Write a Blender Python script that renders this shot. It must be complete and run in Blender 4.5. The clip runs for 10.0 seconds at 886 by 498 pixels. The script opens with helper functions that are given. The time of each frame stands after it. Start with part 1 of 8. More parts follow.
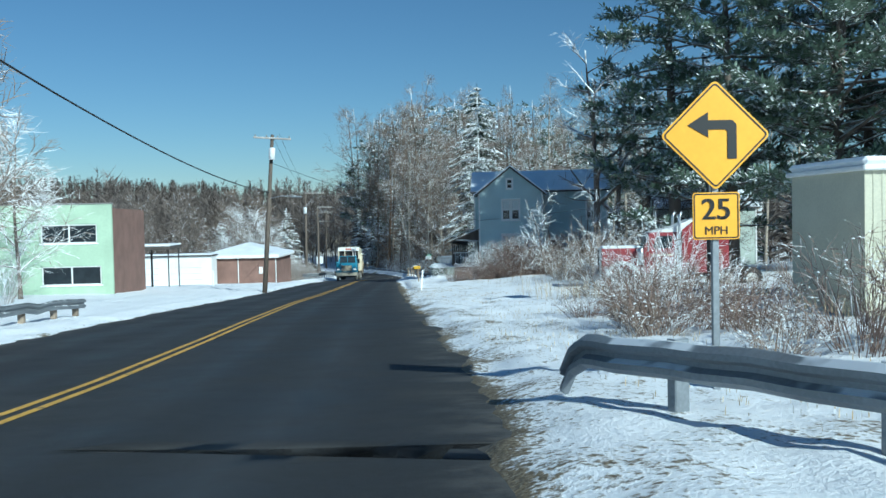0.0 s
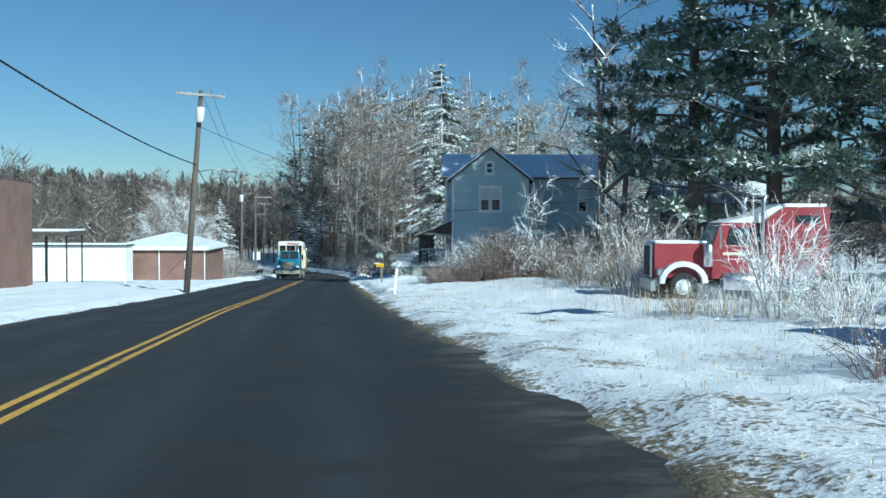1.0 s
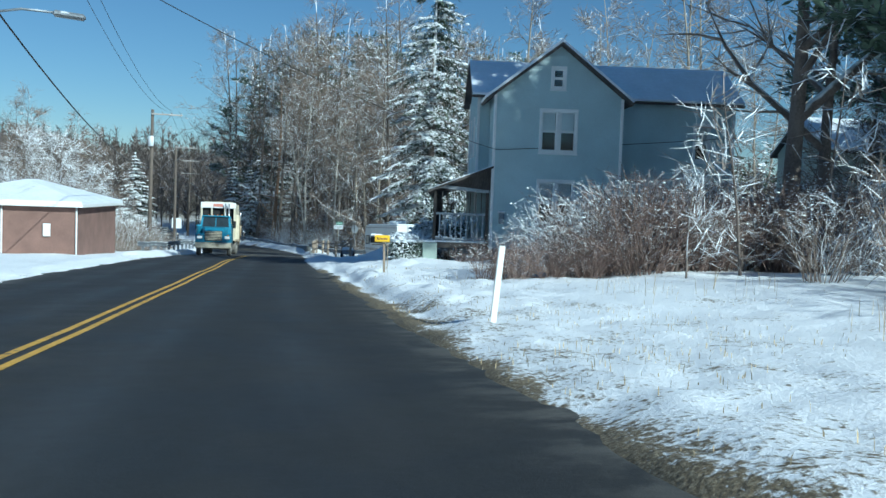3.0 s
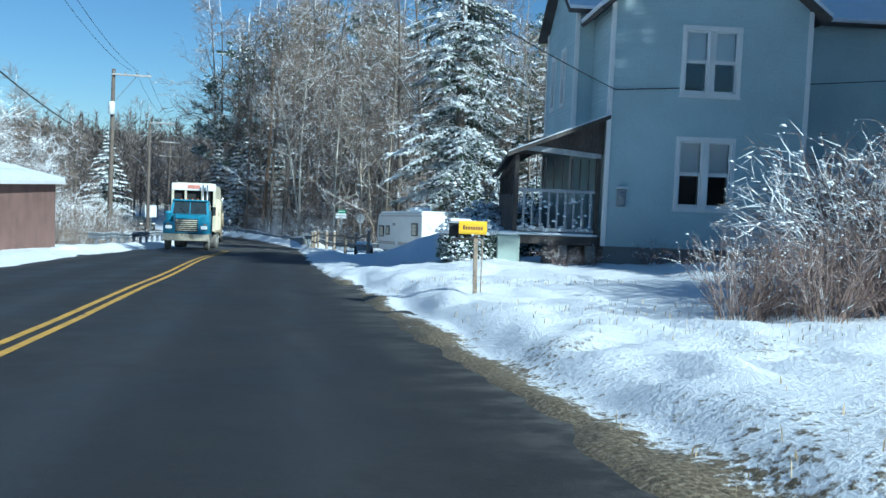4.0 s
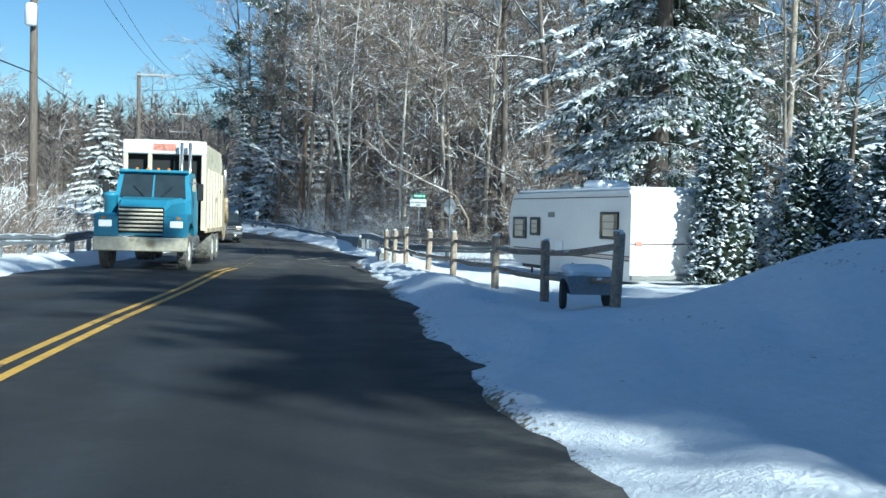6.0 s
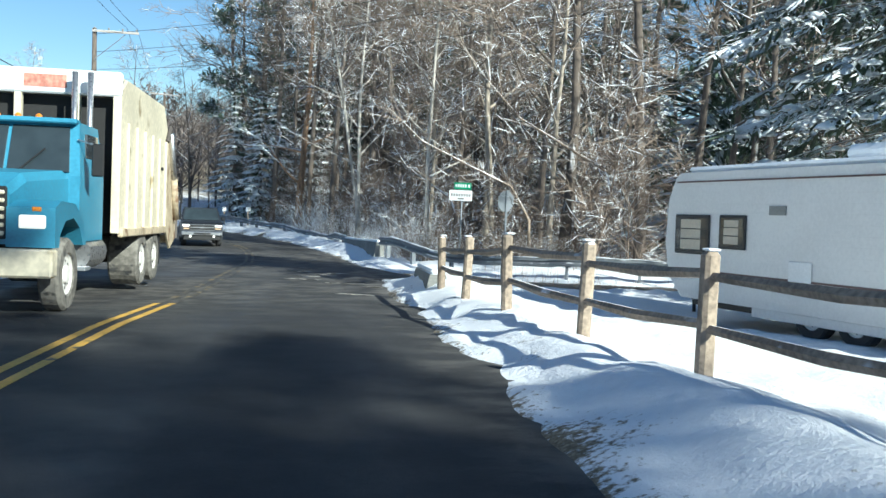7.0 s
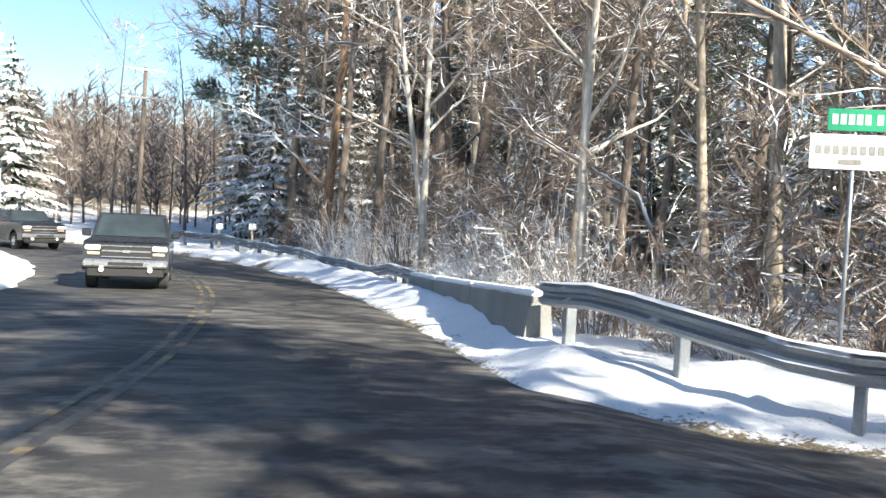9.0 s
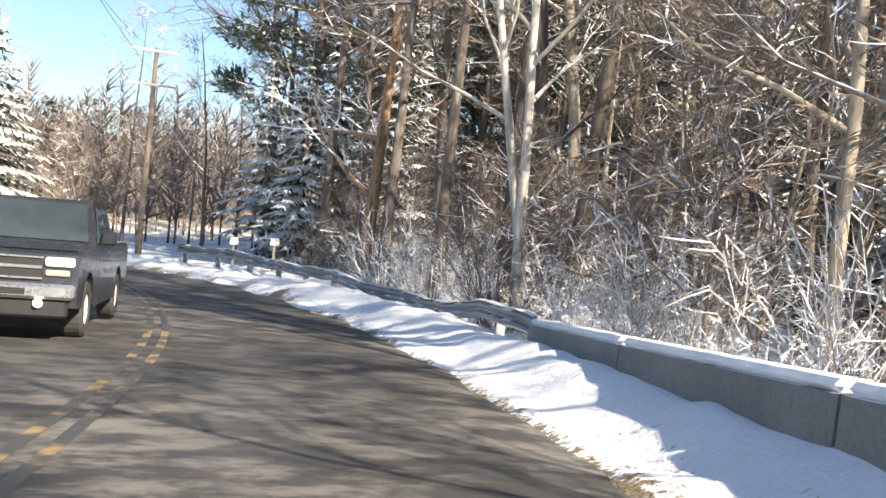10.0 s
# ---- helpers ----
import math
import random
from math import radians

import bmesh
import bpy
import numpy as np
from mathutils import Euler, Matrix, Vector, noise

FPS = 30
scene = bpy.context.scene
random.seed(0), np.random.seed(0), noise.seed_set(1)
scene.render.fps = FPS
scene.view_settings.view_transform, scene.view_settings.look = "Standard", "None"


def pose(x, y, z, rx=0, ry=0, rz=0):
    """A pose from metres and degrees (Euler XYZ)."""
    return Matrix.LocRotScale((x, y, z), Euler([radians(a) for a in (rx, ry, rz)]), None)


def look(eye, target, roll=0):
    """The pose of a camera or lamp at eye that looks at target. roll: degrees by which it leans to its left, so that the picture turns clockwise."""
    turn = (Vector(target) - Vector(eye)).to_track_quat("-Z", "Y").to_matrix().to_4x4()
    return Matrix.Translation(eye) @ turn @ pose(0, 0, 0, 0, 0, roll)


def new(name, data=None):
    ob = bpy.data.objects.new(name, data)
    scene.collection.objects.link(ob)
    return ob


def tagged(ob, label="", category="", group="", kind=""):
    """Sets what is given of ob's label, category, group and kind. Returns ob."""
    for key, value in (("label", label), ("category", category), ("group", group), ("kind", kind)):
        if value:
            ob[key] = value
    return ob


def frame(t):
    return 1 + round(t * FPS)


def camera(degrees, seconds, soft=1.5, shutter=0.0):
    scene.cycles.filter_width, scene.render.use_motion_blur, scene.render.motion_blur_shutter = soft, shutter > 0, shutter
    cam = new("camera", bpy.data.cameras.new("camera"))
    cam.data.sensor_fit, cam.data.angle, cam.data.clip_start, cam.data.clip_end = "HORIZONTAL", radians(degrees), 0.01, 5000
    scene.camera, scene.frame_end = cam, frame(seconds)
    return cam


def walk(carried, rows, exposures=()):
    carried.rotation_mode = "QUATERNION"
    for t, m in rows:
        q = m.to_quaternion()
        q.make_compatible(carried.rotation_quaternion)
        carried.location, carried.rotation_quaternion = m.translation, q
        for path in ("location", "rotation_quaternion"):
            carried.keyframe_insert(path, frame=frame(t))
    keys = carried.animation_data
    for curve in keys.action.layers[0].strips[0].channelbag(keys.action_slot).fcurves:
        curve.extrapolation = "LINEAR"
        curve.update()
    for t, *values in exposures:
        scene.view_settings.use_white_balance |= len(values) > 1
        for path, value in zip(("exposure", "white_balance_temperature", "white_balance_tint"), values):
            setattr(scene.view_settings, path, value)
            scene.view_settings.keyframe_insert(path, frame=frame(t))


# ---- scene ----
cam = camera(52.1, 10.0)
METRES, EYE, TILT, LEAN, TURN = 125.0, 1.3, 0.0, 0.0, -9.2
ROWS = [
    (0.0, 0.0, 0.0, 0.0, -0.04, -1.83, 1.2),
    (0.5, -0.0085, 0.0495, -0.0032, -3.46, -1.53, 0.48),
    (1.0, -0.0153, 0.1009, -0.0064, -3.95, -1.77, -0.29),
    (1.5, -0.0202, 0.1551, -0.0092, -5.32, -2.28, -0.96),
    (2.0, -0.0245, 0.209, -0.0118, -6.22, -3.26, -1.25),
    (2.5, -0.0283, 0.2584, -0.0145, -7.11, -3.02, -1.69),
    (4.0, -0.0366, 0.4191, -0.0232, -8.47, -3.61, -2.34),
    (4.5, -0.0388, 0.4711, -0.0256, -7.31, -3.34, -2.13),
    (5.0, -0.0406, 0.5239, -0.0281, -4.59, -3.11, -1.13),
    (5.5, -0.0428, 0.5737, -0.03, -5.74, -4.22, -1.29),
    (7.0, -0.0481, 0.7271, -0.0372, -6.01, -4.19, -2.49),
    (7.5, -0.0504, 0.7747, -0.0399, -6.26, -4.08, -2.96),
    (8.0, -0.0513, 0.8209, -0.042, -6.48, -4.39, -3.45),
    (8.5, -0.0536, 0.8658, -0.0452, -5.45, -3.51, -3.59),
    (9.0, -0.0559, 0.9086, -0.0473, -4.14, -2.54, -2.97),
    (9.5, -0.0587, 0.9542, -0.0497, -1.71, -1.63, -3.17),
    (10.0, -0.0628, 0.9959, -0.0522, -1.91, -0.9, -4.61),
]
EXPOSURES = [(0.0, 0.1, 5100, -9), (1.0, 0.18, 5100, -9), (2.5, 0.15, 5100, -9), (4.0, 0.38, 4900, -7), (4.5, 0.48, 5250, -6), (5.0, 0.52, 5450, -6), (5.5, 0.55, 5150, -6), (7.0, 0.96, 5700, -3), (7.5, 0.84, 5900, -1), (8.0, 1.04, 5450, -1), (8.5, 1.4, 6000, 3), (9.0, 1.72, 6600, 7), (9.5, 1.7, 6750, 8), (10.0, 1.75, 7150, 11)]
walk(cam, [(t, pose(0, 0, EYE, TILT, LEAN, TURN) @ pose(METRES * x, METRES * y, METRES * z, 90 + pitch, roll, yaw)) for t, x, y, z, yaw, pitch, roll in ROWS], EXPOSURES)

# ---- world and sun ----
SUN_TO = Vector((0.46, -0.885, 0.585)).normalized()
world = bpy.data.worlds.new("winter_sky")
scene.world = world
world.use_nodes = True
wn = world.node_tree
sky = wn.nodes.new("ShaderNodeTexSky")
sky.sky_type, sky.sun_disc = "NISHITA", False
sky.sun_elevation = math.asin(SUN_TO.z)
sky.sun_rotation = math.atan2(SUN_TO.x, SUN_TO.y)
sky.air_density, sky.dust_density, sky.ozone_density = 1.0, 0.0, 4.0
wn.links.new(sky.outputs["Color"], wn.nodes["Background"].inputs["Color"])
wn.nodes["Background"].inputs["Strength"].default_value = 0.06
sun = new("sun", bpy.data.lights.new("sun", "SUN"))
sun.data.energy, sun.data.angle, sun.data.color = 5.0, radians(0.53), (1.0, 0.93, 0.82)
sun.matrix_world = look(SUN_TO * 100, (0, 0, 0))


# ---- mesh helpers ----
class Geo:
    """Collects vertices and faces of one mesh."""

    def __init__(self):
        self.v, self.f = [], []

    def add(self, verts, faces, m=None):
        n = len(self.v)
        self.v += [tuple(m @ Vector(p)) for p in verts] if m else [tuple(p) for p in verts]
        self.f += [tuple(i + n for i in f) for f in faces]
        return self

    def mesh(self, name, smooth=False):
        me = bpy.data.meshes.new(name)
        me.from_pydata(self.v, [], self.f)
        if smooth:
            me.polygons.foreach_set("use_smooth", [True] * len(me.polygons))
        me.update()
        return me


def part(name, geo, material, parent=None, label="", smooth=False, kind=""):
    """Links geometry (a Geo or a mesh) as one object under its parent."""
    me = geo if isinstance(geo, bpy.types.Mesh) else geo.mesh(name, smooth)
    if material and not me.materials:
        me.materials.append(material)
    ob = new(name, me)
    if parent:
        ob.parent = parent
    return tagged(ob, label, kind=kind)


def thing(name, label, category, m=None, group="", kind=""):
    ob = new(name)
    ob.empty_display_size = 0.2
    if m:
        ob.matrix_world = m
    return tagged(ob, label, category, group, kind)


BOX_F = [(0, 1, 3, 2), (4, 6, 7, 5), (0, 4, 5, 1), (2, 3, 7, 6), (0, 2, 6, 4), (1, 5, 7, 3)]


def box(g, x0, y0, z0, x1, y1, z1, m=None):
    v = [(x, y, z) for x in (x0, x1) for y in (y0, y1) for z in (z0, z1)]
    return g.add(v, BOX_F, m)


def cbox(g, x0, y0, z0, x1, y1, z1, c=0.02, m=None):
    """A box with chamfered edges."""
    lo, hi = (x0, y0, z0), (x1, y1, z1)
    c = min(c, *(0.45 * (h - l) for l, h in zip(lo, hi)))
    v, idx = [], {}
    for sx in (0, 1):
        for sy in (0, 1):
            for sz in (0, 1):
                for ax in range(3):
                    p = []
                    for k, s in enumerate((sx, sy, sz)):
                        e = hi[k] if s else lo[k]
                        p.append(e if k == ax else e - c if s else e + c)
                    idx[sx, sy, sz, ax] = len(v)
                    v.append(p)
    f = []
    for ax in range(3):
        a, b = [k for k in range(3) if k != ax]
        for s in (0, 1):
            q = []
            for ta, tb in ((0, 0), (1, 0), (1, 1), (0, 1)):
                k = [0, 0, 0]
                k[ax], k[a], k[b] = s, ta, tb
                q.append(idx[(*k, ax)])
            f.append(tuple(q) if (s == 1) == (ax != 1) else tuple(reversed(q)))
        for ta in (0, 1):
            for tb in (0, 1):
                k0, k1 = [0, 0, 0], [0, 0, 0]
                k0[ax], k1[ax] = 0, 1
                k0[a] = k1[a] = ta
                k0[b] = k1[b] = tb
                f.append((idx[(*k0, a)], idx[(*k1, a)], idx[(*k1, b)], idx[(*k0, b)]))
    for sx in (0, 1):
        for sy in (0, 1):
            for sz in (0, 1):
                f.append(tuple(idx[sx, sy, sz, k] for k in range(3)))
    return g.add(v, f, m)


def tube(g, pts, radii, n=6, cap=True):
    """A tube along points, with a radius at each."""
    base, ring = len(g.v), []
    k = len(pts)
    for i, p in enumerate(pts):
        p = Vector(p)
        d = Vector(pts[min(i + 1, k - 1)]) - Vector(pts[max(i - 1, 0)])
        d = d.normalized() if d.length > 1e-9 else Vector((0, 0, 1))
        u = d.cross(Vector((0.13, 0.21, 0.97)) if abs(d.z) < 0.9 else Vector((1, 0.1, 0))).normalized()
        w = d.cross(u)
        r = radii[i] if hasattr(radii, "__len__") else radii
        for j in range(n):
            a = 2 * math.pi * j / n
            g.v.append(tuple(p + r * (math.cos(a) * u + math.sin(a) * w)))
    for i in range(k - 1):
        for j in range(n):
            a, b = base + i * n + j, base + i * n + (j + 1) % n
            g.f.append((a, b, b + n, a + n))
    if cap:
        g.f.append(tuple(base + j for j in reversed(range(n))))
        g.f.append(tuple(base + (k - 1) * n + j for j in range(n)))
    return g


def prism(g, outline, y0, y1, m=None):
    """Extrudes an (x, z) outline from y0 to y1."""
    n = len(outline)
    v = [(x, y0, z) for x, z in outline] + [(x, y1, z) for x, z in outline]
    f = [(i, (i + 1) % n, n + (i + 1) % n, n + i) for i in range(n)] + [tuple(reversed(range(n))), tuple(range(n, 2 * n))]
    return g.add(v, f, m)


def lathe(g, profile, n=20, m=None):
    """Turns a (radius, z) profile about z."""
    v = [(r * math.cos(2 * math.pi * j / n), r * math.sin(2 * math.pi * j / n), z) for r, z in profile for j in range(n)]
    f = [(i * n + j, i * n + (j + 1) % n, (i + 1) * n + (j + 1) % n, (i + 1) * n + j) for i in range(len(profile) - 1) for j in range(n)]
    f += [tuple(reversed(range(n))), tuple((len(profile) - 1) * n + j for j in range(n))]
    return g.add(v, f, m)


# ---- materials ----
def surf(name, base, rough=0.7, spread=0.25, fine=40.0, broad=1.5, metal=0.0, bump=0.15, snow=None, tint=None, rand=0.0, streak=None, coat=0.0):
    """A worn surface: grain, broad stains, relief; snow=(from, to, breakup scale) lays snow on what faces up; tint is a second colour in patches."""
    mt = bpy.data.materials.new(name)
    mt.use_nodes = True
    nt = mt.node_tree
    N, L = nt.nodes.new, nt.links.new
    bsdf = nt.nodes["Principled BSDF"]
    geo_n = N("ShaderNodeNewGeometry")
    pos = geo_n.outputs["Position"]
    if streak:
        mp = N("ShaderNodeMapping")
        mp.inputs["Scale"].default_value = streak
        L(pos, mp.inputs["Vector"])
        pos = mp.outputs["Vector"]

    def noise_n(scale, detail=4.0):
        t = N("ShaderNodeTexNoise")
        t.inputs["Scale"].default_value, t.inputs["Detail"].default_value = scale, detail
        L(pos, t.inputs["Vector"])
        return t.outputs["Fac"]

    def math_n(op, a, b=None, c=None):
        t = N("ShaderNodeMath")
        t.operation = op
        for k, q in enumerate((a, b, c)):
            if q is None:
                continue
            if hasattr(q, "links"):
                L(q, t.inputs[k])
            else:
                t.inputs[k].default_value = q
        return t.outputs[0]

    def mix_n(fac, a, b):
        t = N("ShaderNodeMix")
        t.data_type = "RGBA"
        if hasattr(fac, "links"):
            L(fac, t.inputs["Factor"])
        else:
            t.inputs["Factor"].default_value = fac
        for key, q in (("A", a), ("B", b)):
            sock = [s for s in t.inputs if s.name == key and s.type == "RGBA"][0]
            if hasattr(q, "links"):
                L(q, sock)
            else:
                sock.default_value = (*q, 1)
        return [s for s in t.outputs if s.type == "RGBA"][0]

    def ramp_n(fac, lo, hi):
        t = N("ShaderNodeMapRange")
        t.interpolation_type = "SMOOTHSTEP"
        t.inputs["From Min"].default_value, t.inputs["From Max"].default_value = lo, hi
        L(fac, t.inputs["Value"])
        return t.outputs["Result"]

    nf, nb = noise_n(fine), noise_n(broad, 5.0)
    dark = tuple(c * (1 - spread) for c in base)
    light = tuple(min(1.0, c * (1 + spread)) for c in base)
    col = mix_n(ramp_n(math_n("ADD", math_n("MULTIPLY", nf, 0.5), math_n("MULTIPLY", nb, 0.5)), 0.35, 0.65), dark, light)
    if tint:
        col = mix_n(ramp_n(noise_n(broad * 2.3, 6.0), tint[3], tint[3] + 0.12), col, tint[:3])
    if rand:
        oi = N("ShaderNodeObjectInfo")
        col = mix_n(math_n("MULTIPLY", oi.outputs["Random"], rand), col, tuple(c * 0.4 for c in base))
    rg = math_n("ADD", math_n("MULTIPLY", nf, 0.25), rough - 0.12)
    if snow:
        sep = N("ShaderNodeSeparateXYZ")
        L(geo_n.outputs["Normal"], sep.inputs[0])
        up = math_n("ADD", sep.outputs["Z"], math_n("MULTIPLY", math_n("SUBTRACT", noise_n(snow[2], 3.0), 0.5), 1.6))
        sm = ramp_n(up, snow[0], snow[1])
        col = mix_n(sm, col, (0.90, 0.92, 0.94))
        rg = math_n("ADD", math_n("MULTIPLY", sm, 0.1), rg)
    L(col, bsdf.inputs["Base Color"])
    L(rg, bsdf.inputs["Roughness"])
    bsdf.inputs["Metallic"].default_value = metal
    bsdf.inputs["Coat Weight"].default_value = coat
    if bump:
        bp = N("ShaderNodeBump")
        bp.inputs["Strength"].default_value, bp.inputs["Distance"].default_value = bump, 0.02
        L(nf, bp.inputs["Height"])
        L(bp.outputs["Normal"], bsdf.inputs["Normal"])
    return mt


M_SNOW = surf("snow", (0.90, 0.92, 0.94), 0.6, 0.05, 9.0, 0.8, bump=0.5)
M_YELLOWWORN = surf("worn_yellow_paint", (0.22, 0.16, 0.07), 0.6, 0.25, 14.0, 0.9, tint=(0.05, 0.048, 0.044, 0.36))
M_YELLOW = surf("yellow_paint", (0.62, 0.36, 0.05), 0.6, 0.2, 25.0, 2.0, tint=(0.08, 0.075, 0.06, 0.60))
M_BARK = surf("bark", (0.15, 0.122, 0.10), 0.9, 0.4, 18.0, 1.2, bump=0.6, snow=(0.22, 0.62, 3.0), rand=0.5, streak=(1, 1, 0.25))
M_TWIG = surf("twigs", (0.24, 0.185, 0.145), 0.9, 0.3, 9.0, 0.8, bump=0, snow=(0.17, 0.67, 1.3), rand=0.3)
M_TWIGDARK = surf("brown_twigs", (0.19, 0.15, 0.12), 0.9, 0.3, 9.0, 0.8, bump=0, snow=(0.38, 0.88, 1.3), rand=0.3)
M_FROST = surf("frosted_twigs", (0.30, 0.25, 0.21), 0.9, 0.3, 9.0, 0.8, bump=0, snow=(-0.45, 0.25, 1.0))
M_FARTWIG = surf("far_twigs", (0.15, 0.125, 0.11), 0.9, 0.35, 0.6, 0.06, bump=0, snow=(0.95, 1.4, 0.5))
M_SNOWNEEDLE = surf("snow_laden_needles", (0.05, 0.08, 0.045), 0.75, 0.4, 6.0, 0.7, bump=0, snow=(0.28, 0.75, 1.1))
M_LEAFLITTER = surf("dead_leaves", (0.33, 0.20, 0.12), 0.9, 0.4, 9.0, 0.8, bump=0, snow=(0.8, 1.2, 1.2))
M_BIRCH = surf("birch_bark", (0.50, 0.46, 0.40), 0.8, 0.3, 10.0, 2.0, bump=0.4, snow=(0.7, 1.1, 3.0), tint=(0.10, 0.08, 0.06, 0.62), streak=(1, 1, 0.4))
M_ORANGE = surf("red_pine_bark", (0.31, 0.19, 0.11), 0.9, 0.35, 14.0, 1.5, bump=0.6, snow=(0.45, 0.85, 3.0), tint=(0.10, 0.07, 0.05, 0.58), streak=(1, 1, 0.3))
M_NEEDLE = surf("needles", (0.055, 0.085, 0.05), 0.75, 0.4, 6.0, 0.7, bump=0, snow=(0.42, 0.86, 1.1), rand=0.3)
M_PINE = surf("pine_needles", (0.12, 0.17, 0.115), 0.75, 0.4, 6.0, 0.5, bump=0, snow=(0.27, 0.82, 0.8), rand=0.3)
M_PINESNOW = surf("snowy_pine_needles", (0.105, 0.145, 0.10), 0.75, 0.4, 6.0, 0.5, bump=0, snow=(0.05, 0.6, 0.8), rand=0.3)
M_SPRUCE = surf("spruce_needles", (0.06, 0.085, 0.05), 0.75, 0.4, 6.0, 0.7, bump=0, snow=(0.48, 0.95, 0.9))
M_SIDING = surf("blue_grey_siding", (0.46, 0.565, 0.58), 0.55, 0.10, 30.0, 0.7, bump=0.05)
M_WHITE = surf("white_paint", (0.78, 0.78, 0.76), 0.5, 0.06, 30.0, 1.0, bump=0.05)
M_GLASS = surf("window_glass", (0.02, 0.025, 0.03), 0.12, 0.2, 3.0, 1.0, bump=0)
M_ROOFSNOW = surf("snow_roof", (0.82, 0.85, 0.90), 0.6, 0.06, 6.0, 0.7, bump=0.4)
M_DARKWOOD = surf("weathered_dark_wood", (0.075, 0.065, 0.058), 0.85, 0.4, 22.0, 1.5, bump=0.4, streak=(1, 1, 0.3))
M_POLE = surf("pole_wood", (0.13, 0.105, 0.085), 0.9, 0.35, 20.0, 1.2, bump=0.5, streak=(1, 1, 0.15))
M_FENCE = surf("split_rail_wood", (0.30, 0.24, 0.18), 0.9, 0.35, 20.0, 1.5, bump=0.5, snow=(0.75, 1.0, 2.5))
M_GALV = surf("galvanised_steel", (0.27, 0.29, 0.31), 0.55, 0.15, 25.0, 1.0, metal=0.6, bump=0.05, snow=(0.85, 1.0, 1.5))
M_CONC = surf("concrete", (0.22, 0.22, 0.205), 0.85, 0.18, 30.0, 1.0, bump=0.3, snow=(0.8, 1.0, 2.0))
M_BRICK = surf("brick", (0.21, 0.125, 0.10), 0.85, 0.2, 30.0, 1.0, bump=0.3)
M_GREEN = surf("green_wall_paint", (0.40, 0.52, 0.38), 0.7, 0.12, 20.0, 0.6, bump=0.1)
M_SIGN_Y = surf("yellow_sign", (0.85, 0.42, 0.02), 0.45, 0.05, 20.0, 1.0, bump=0)
M_BLACK = surf("black_paint", (0.015, 0.015, 0.015), 0.5, 0.1, 20.0, 1.0, bump=0)
M_SIGN_W = surf("white_sign", (0.75, 0.77, 0.78), 0.4, 0.05, 20.0, 1.0, bump=0)
M_SIGN_G = surf("green_sign", (0.01, 0.25, 0.12), 0.4, 0.05, 20.0, 1.0, bump=0)
M_RED = surf("red_truck_paint", (0.27, 0.045, 0.05), 0.3, 0.12, 20.0, 1.0, bump=0, coat=0.3, snow=(0.85, 1.0, 1.5))
M_CHROME = surf("dull_chrome", (0.6, 0.6, 0.6), 0.3, 0.1, 20.0, 1.0, metal=0.9, bump=0)
M_TYRE = surf("tyre_rubber", (0.03, 0.03, 0.03), 0.85, 0.2, 20.0, 2.0, bump=0.2)
M_BLUE = surf("blue_truck_paint", (0.05, 0.22, 0.33), 0.4, 0.12, 20.0, 1.0, bump=0)
M_CREAM = surf("dirty_cream_body", (0.62, 0.56, 0.42), 0.6, 0.15, 12.0, 0.8, bump=0.1, tint=(0.30, 0.24, 0.14, 0.60))
M_RV = surf("ribbed_white_aluminium", (0.70, 0.69, 0.66), 0.45, 0.05, 20.0, 1.0, bump=0)
M_TRAILER = surf("cream_trailer_siding", (0.52, 0.50, 0.38), 0.6, 0.08, 20.0, 1.0, bump=0)
M_BLACKCAR = surf("dark_car_paint", (0.02, 0.022, 0.026), 0.3, 0.2, 10.0, 1.0, bump=0, coat=0.4)
M_WIRE = surf("black_cable", (0.02, 0.02, 0.02), 0.6, 0.1, 20.0, 1.0, bump=0)
M_DARK = surf("dark_interior", (0.02, 0.02, 0.02), 0.9, 0.2, 10.0, 1.0, bump=0)
M_BRUSH = surf("red_brown_stems", (0.20, 0.14, 0.115), 0.9, 0.35, 9.0, 0.8, bump=0, snow=(0.35, 0.9, 1.2))
M_DRYGRASS = surf("dry_grass", (0.42, 0.33, 0.20), 0.9, 0.3, 9.0, 0.8, bump=0, snow=(0.9, 1.2, 1.2))
M_BUSH = surf("evergreen_leaves", (0.075, 0.105, 0.07), 0.75, 0.4, 6.0, 1.0, bump=0, snow=(0.30, 0.80, 1.5))



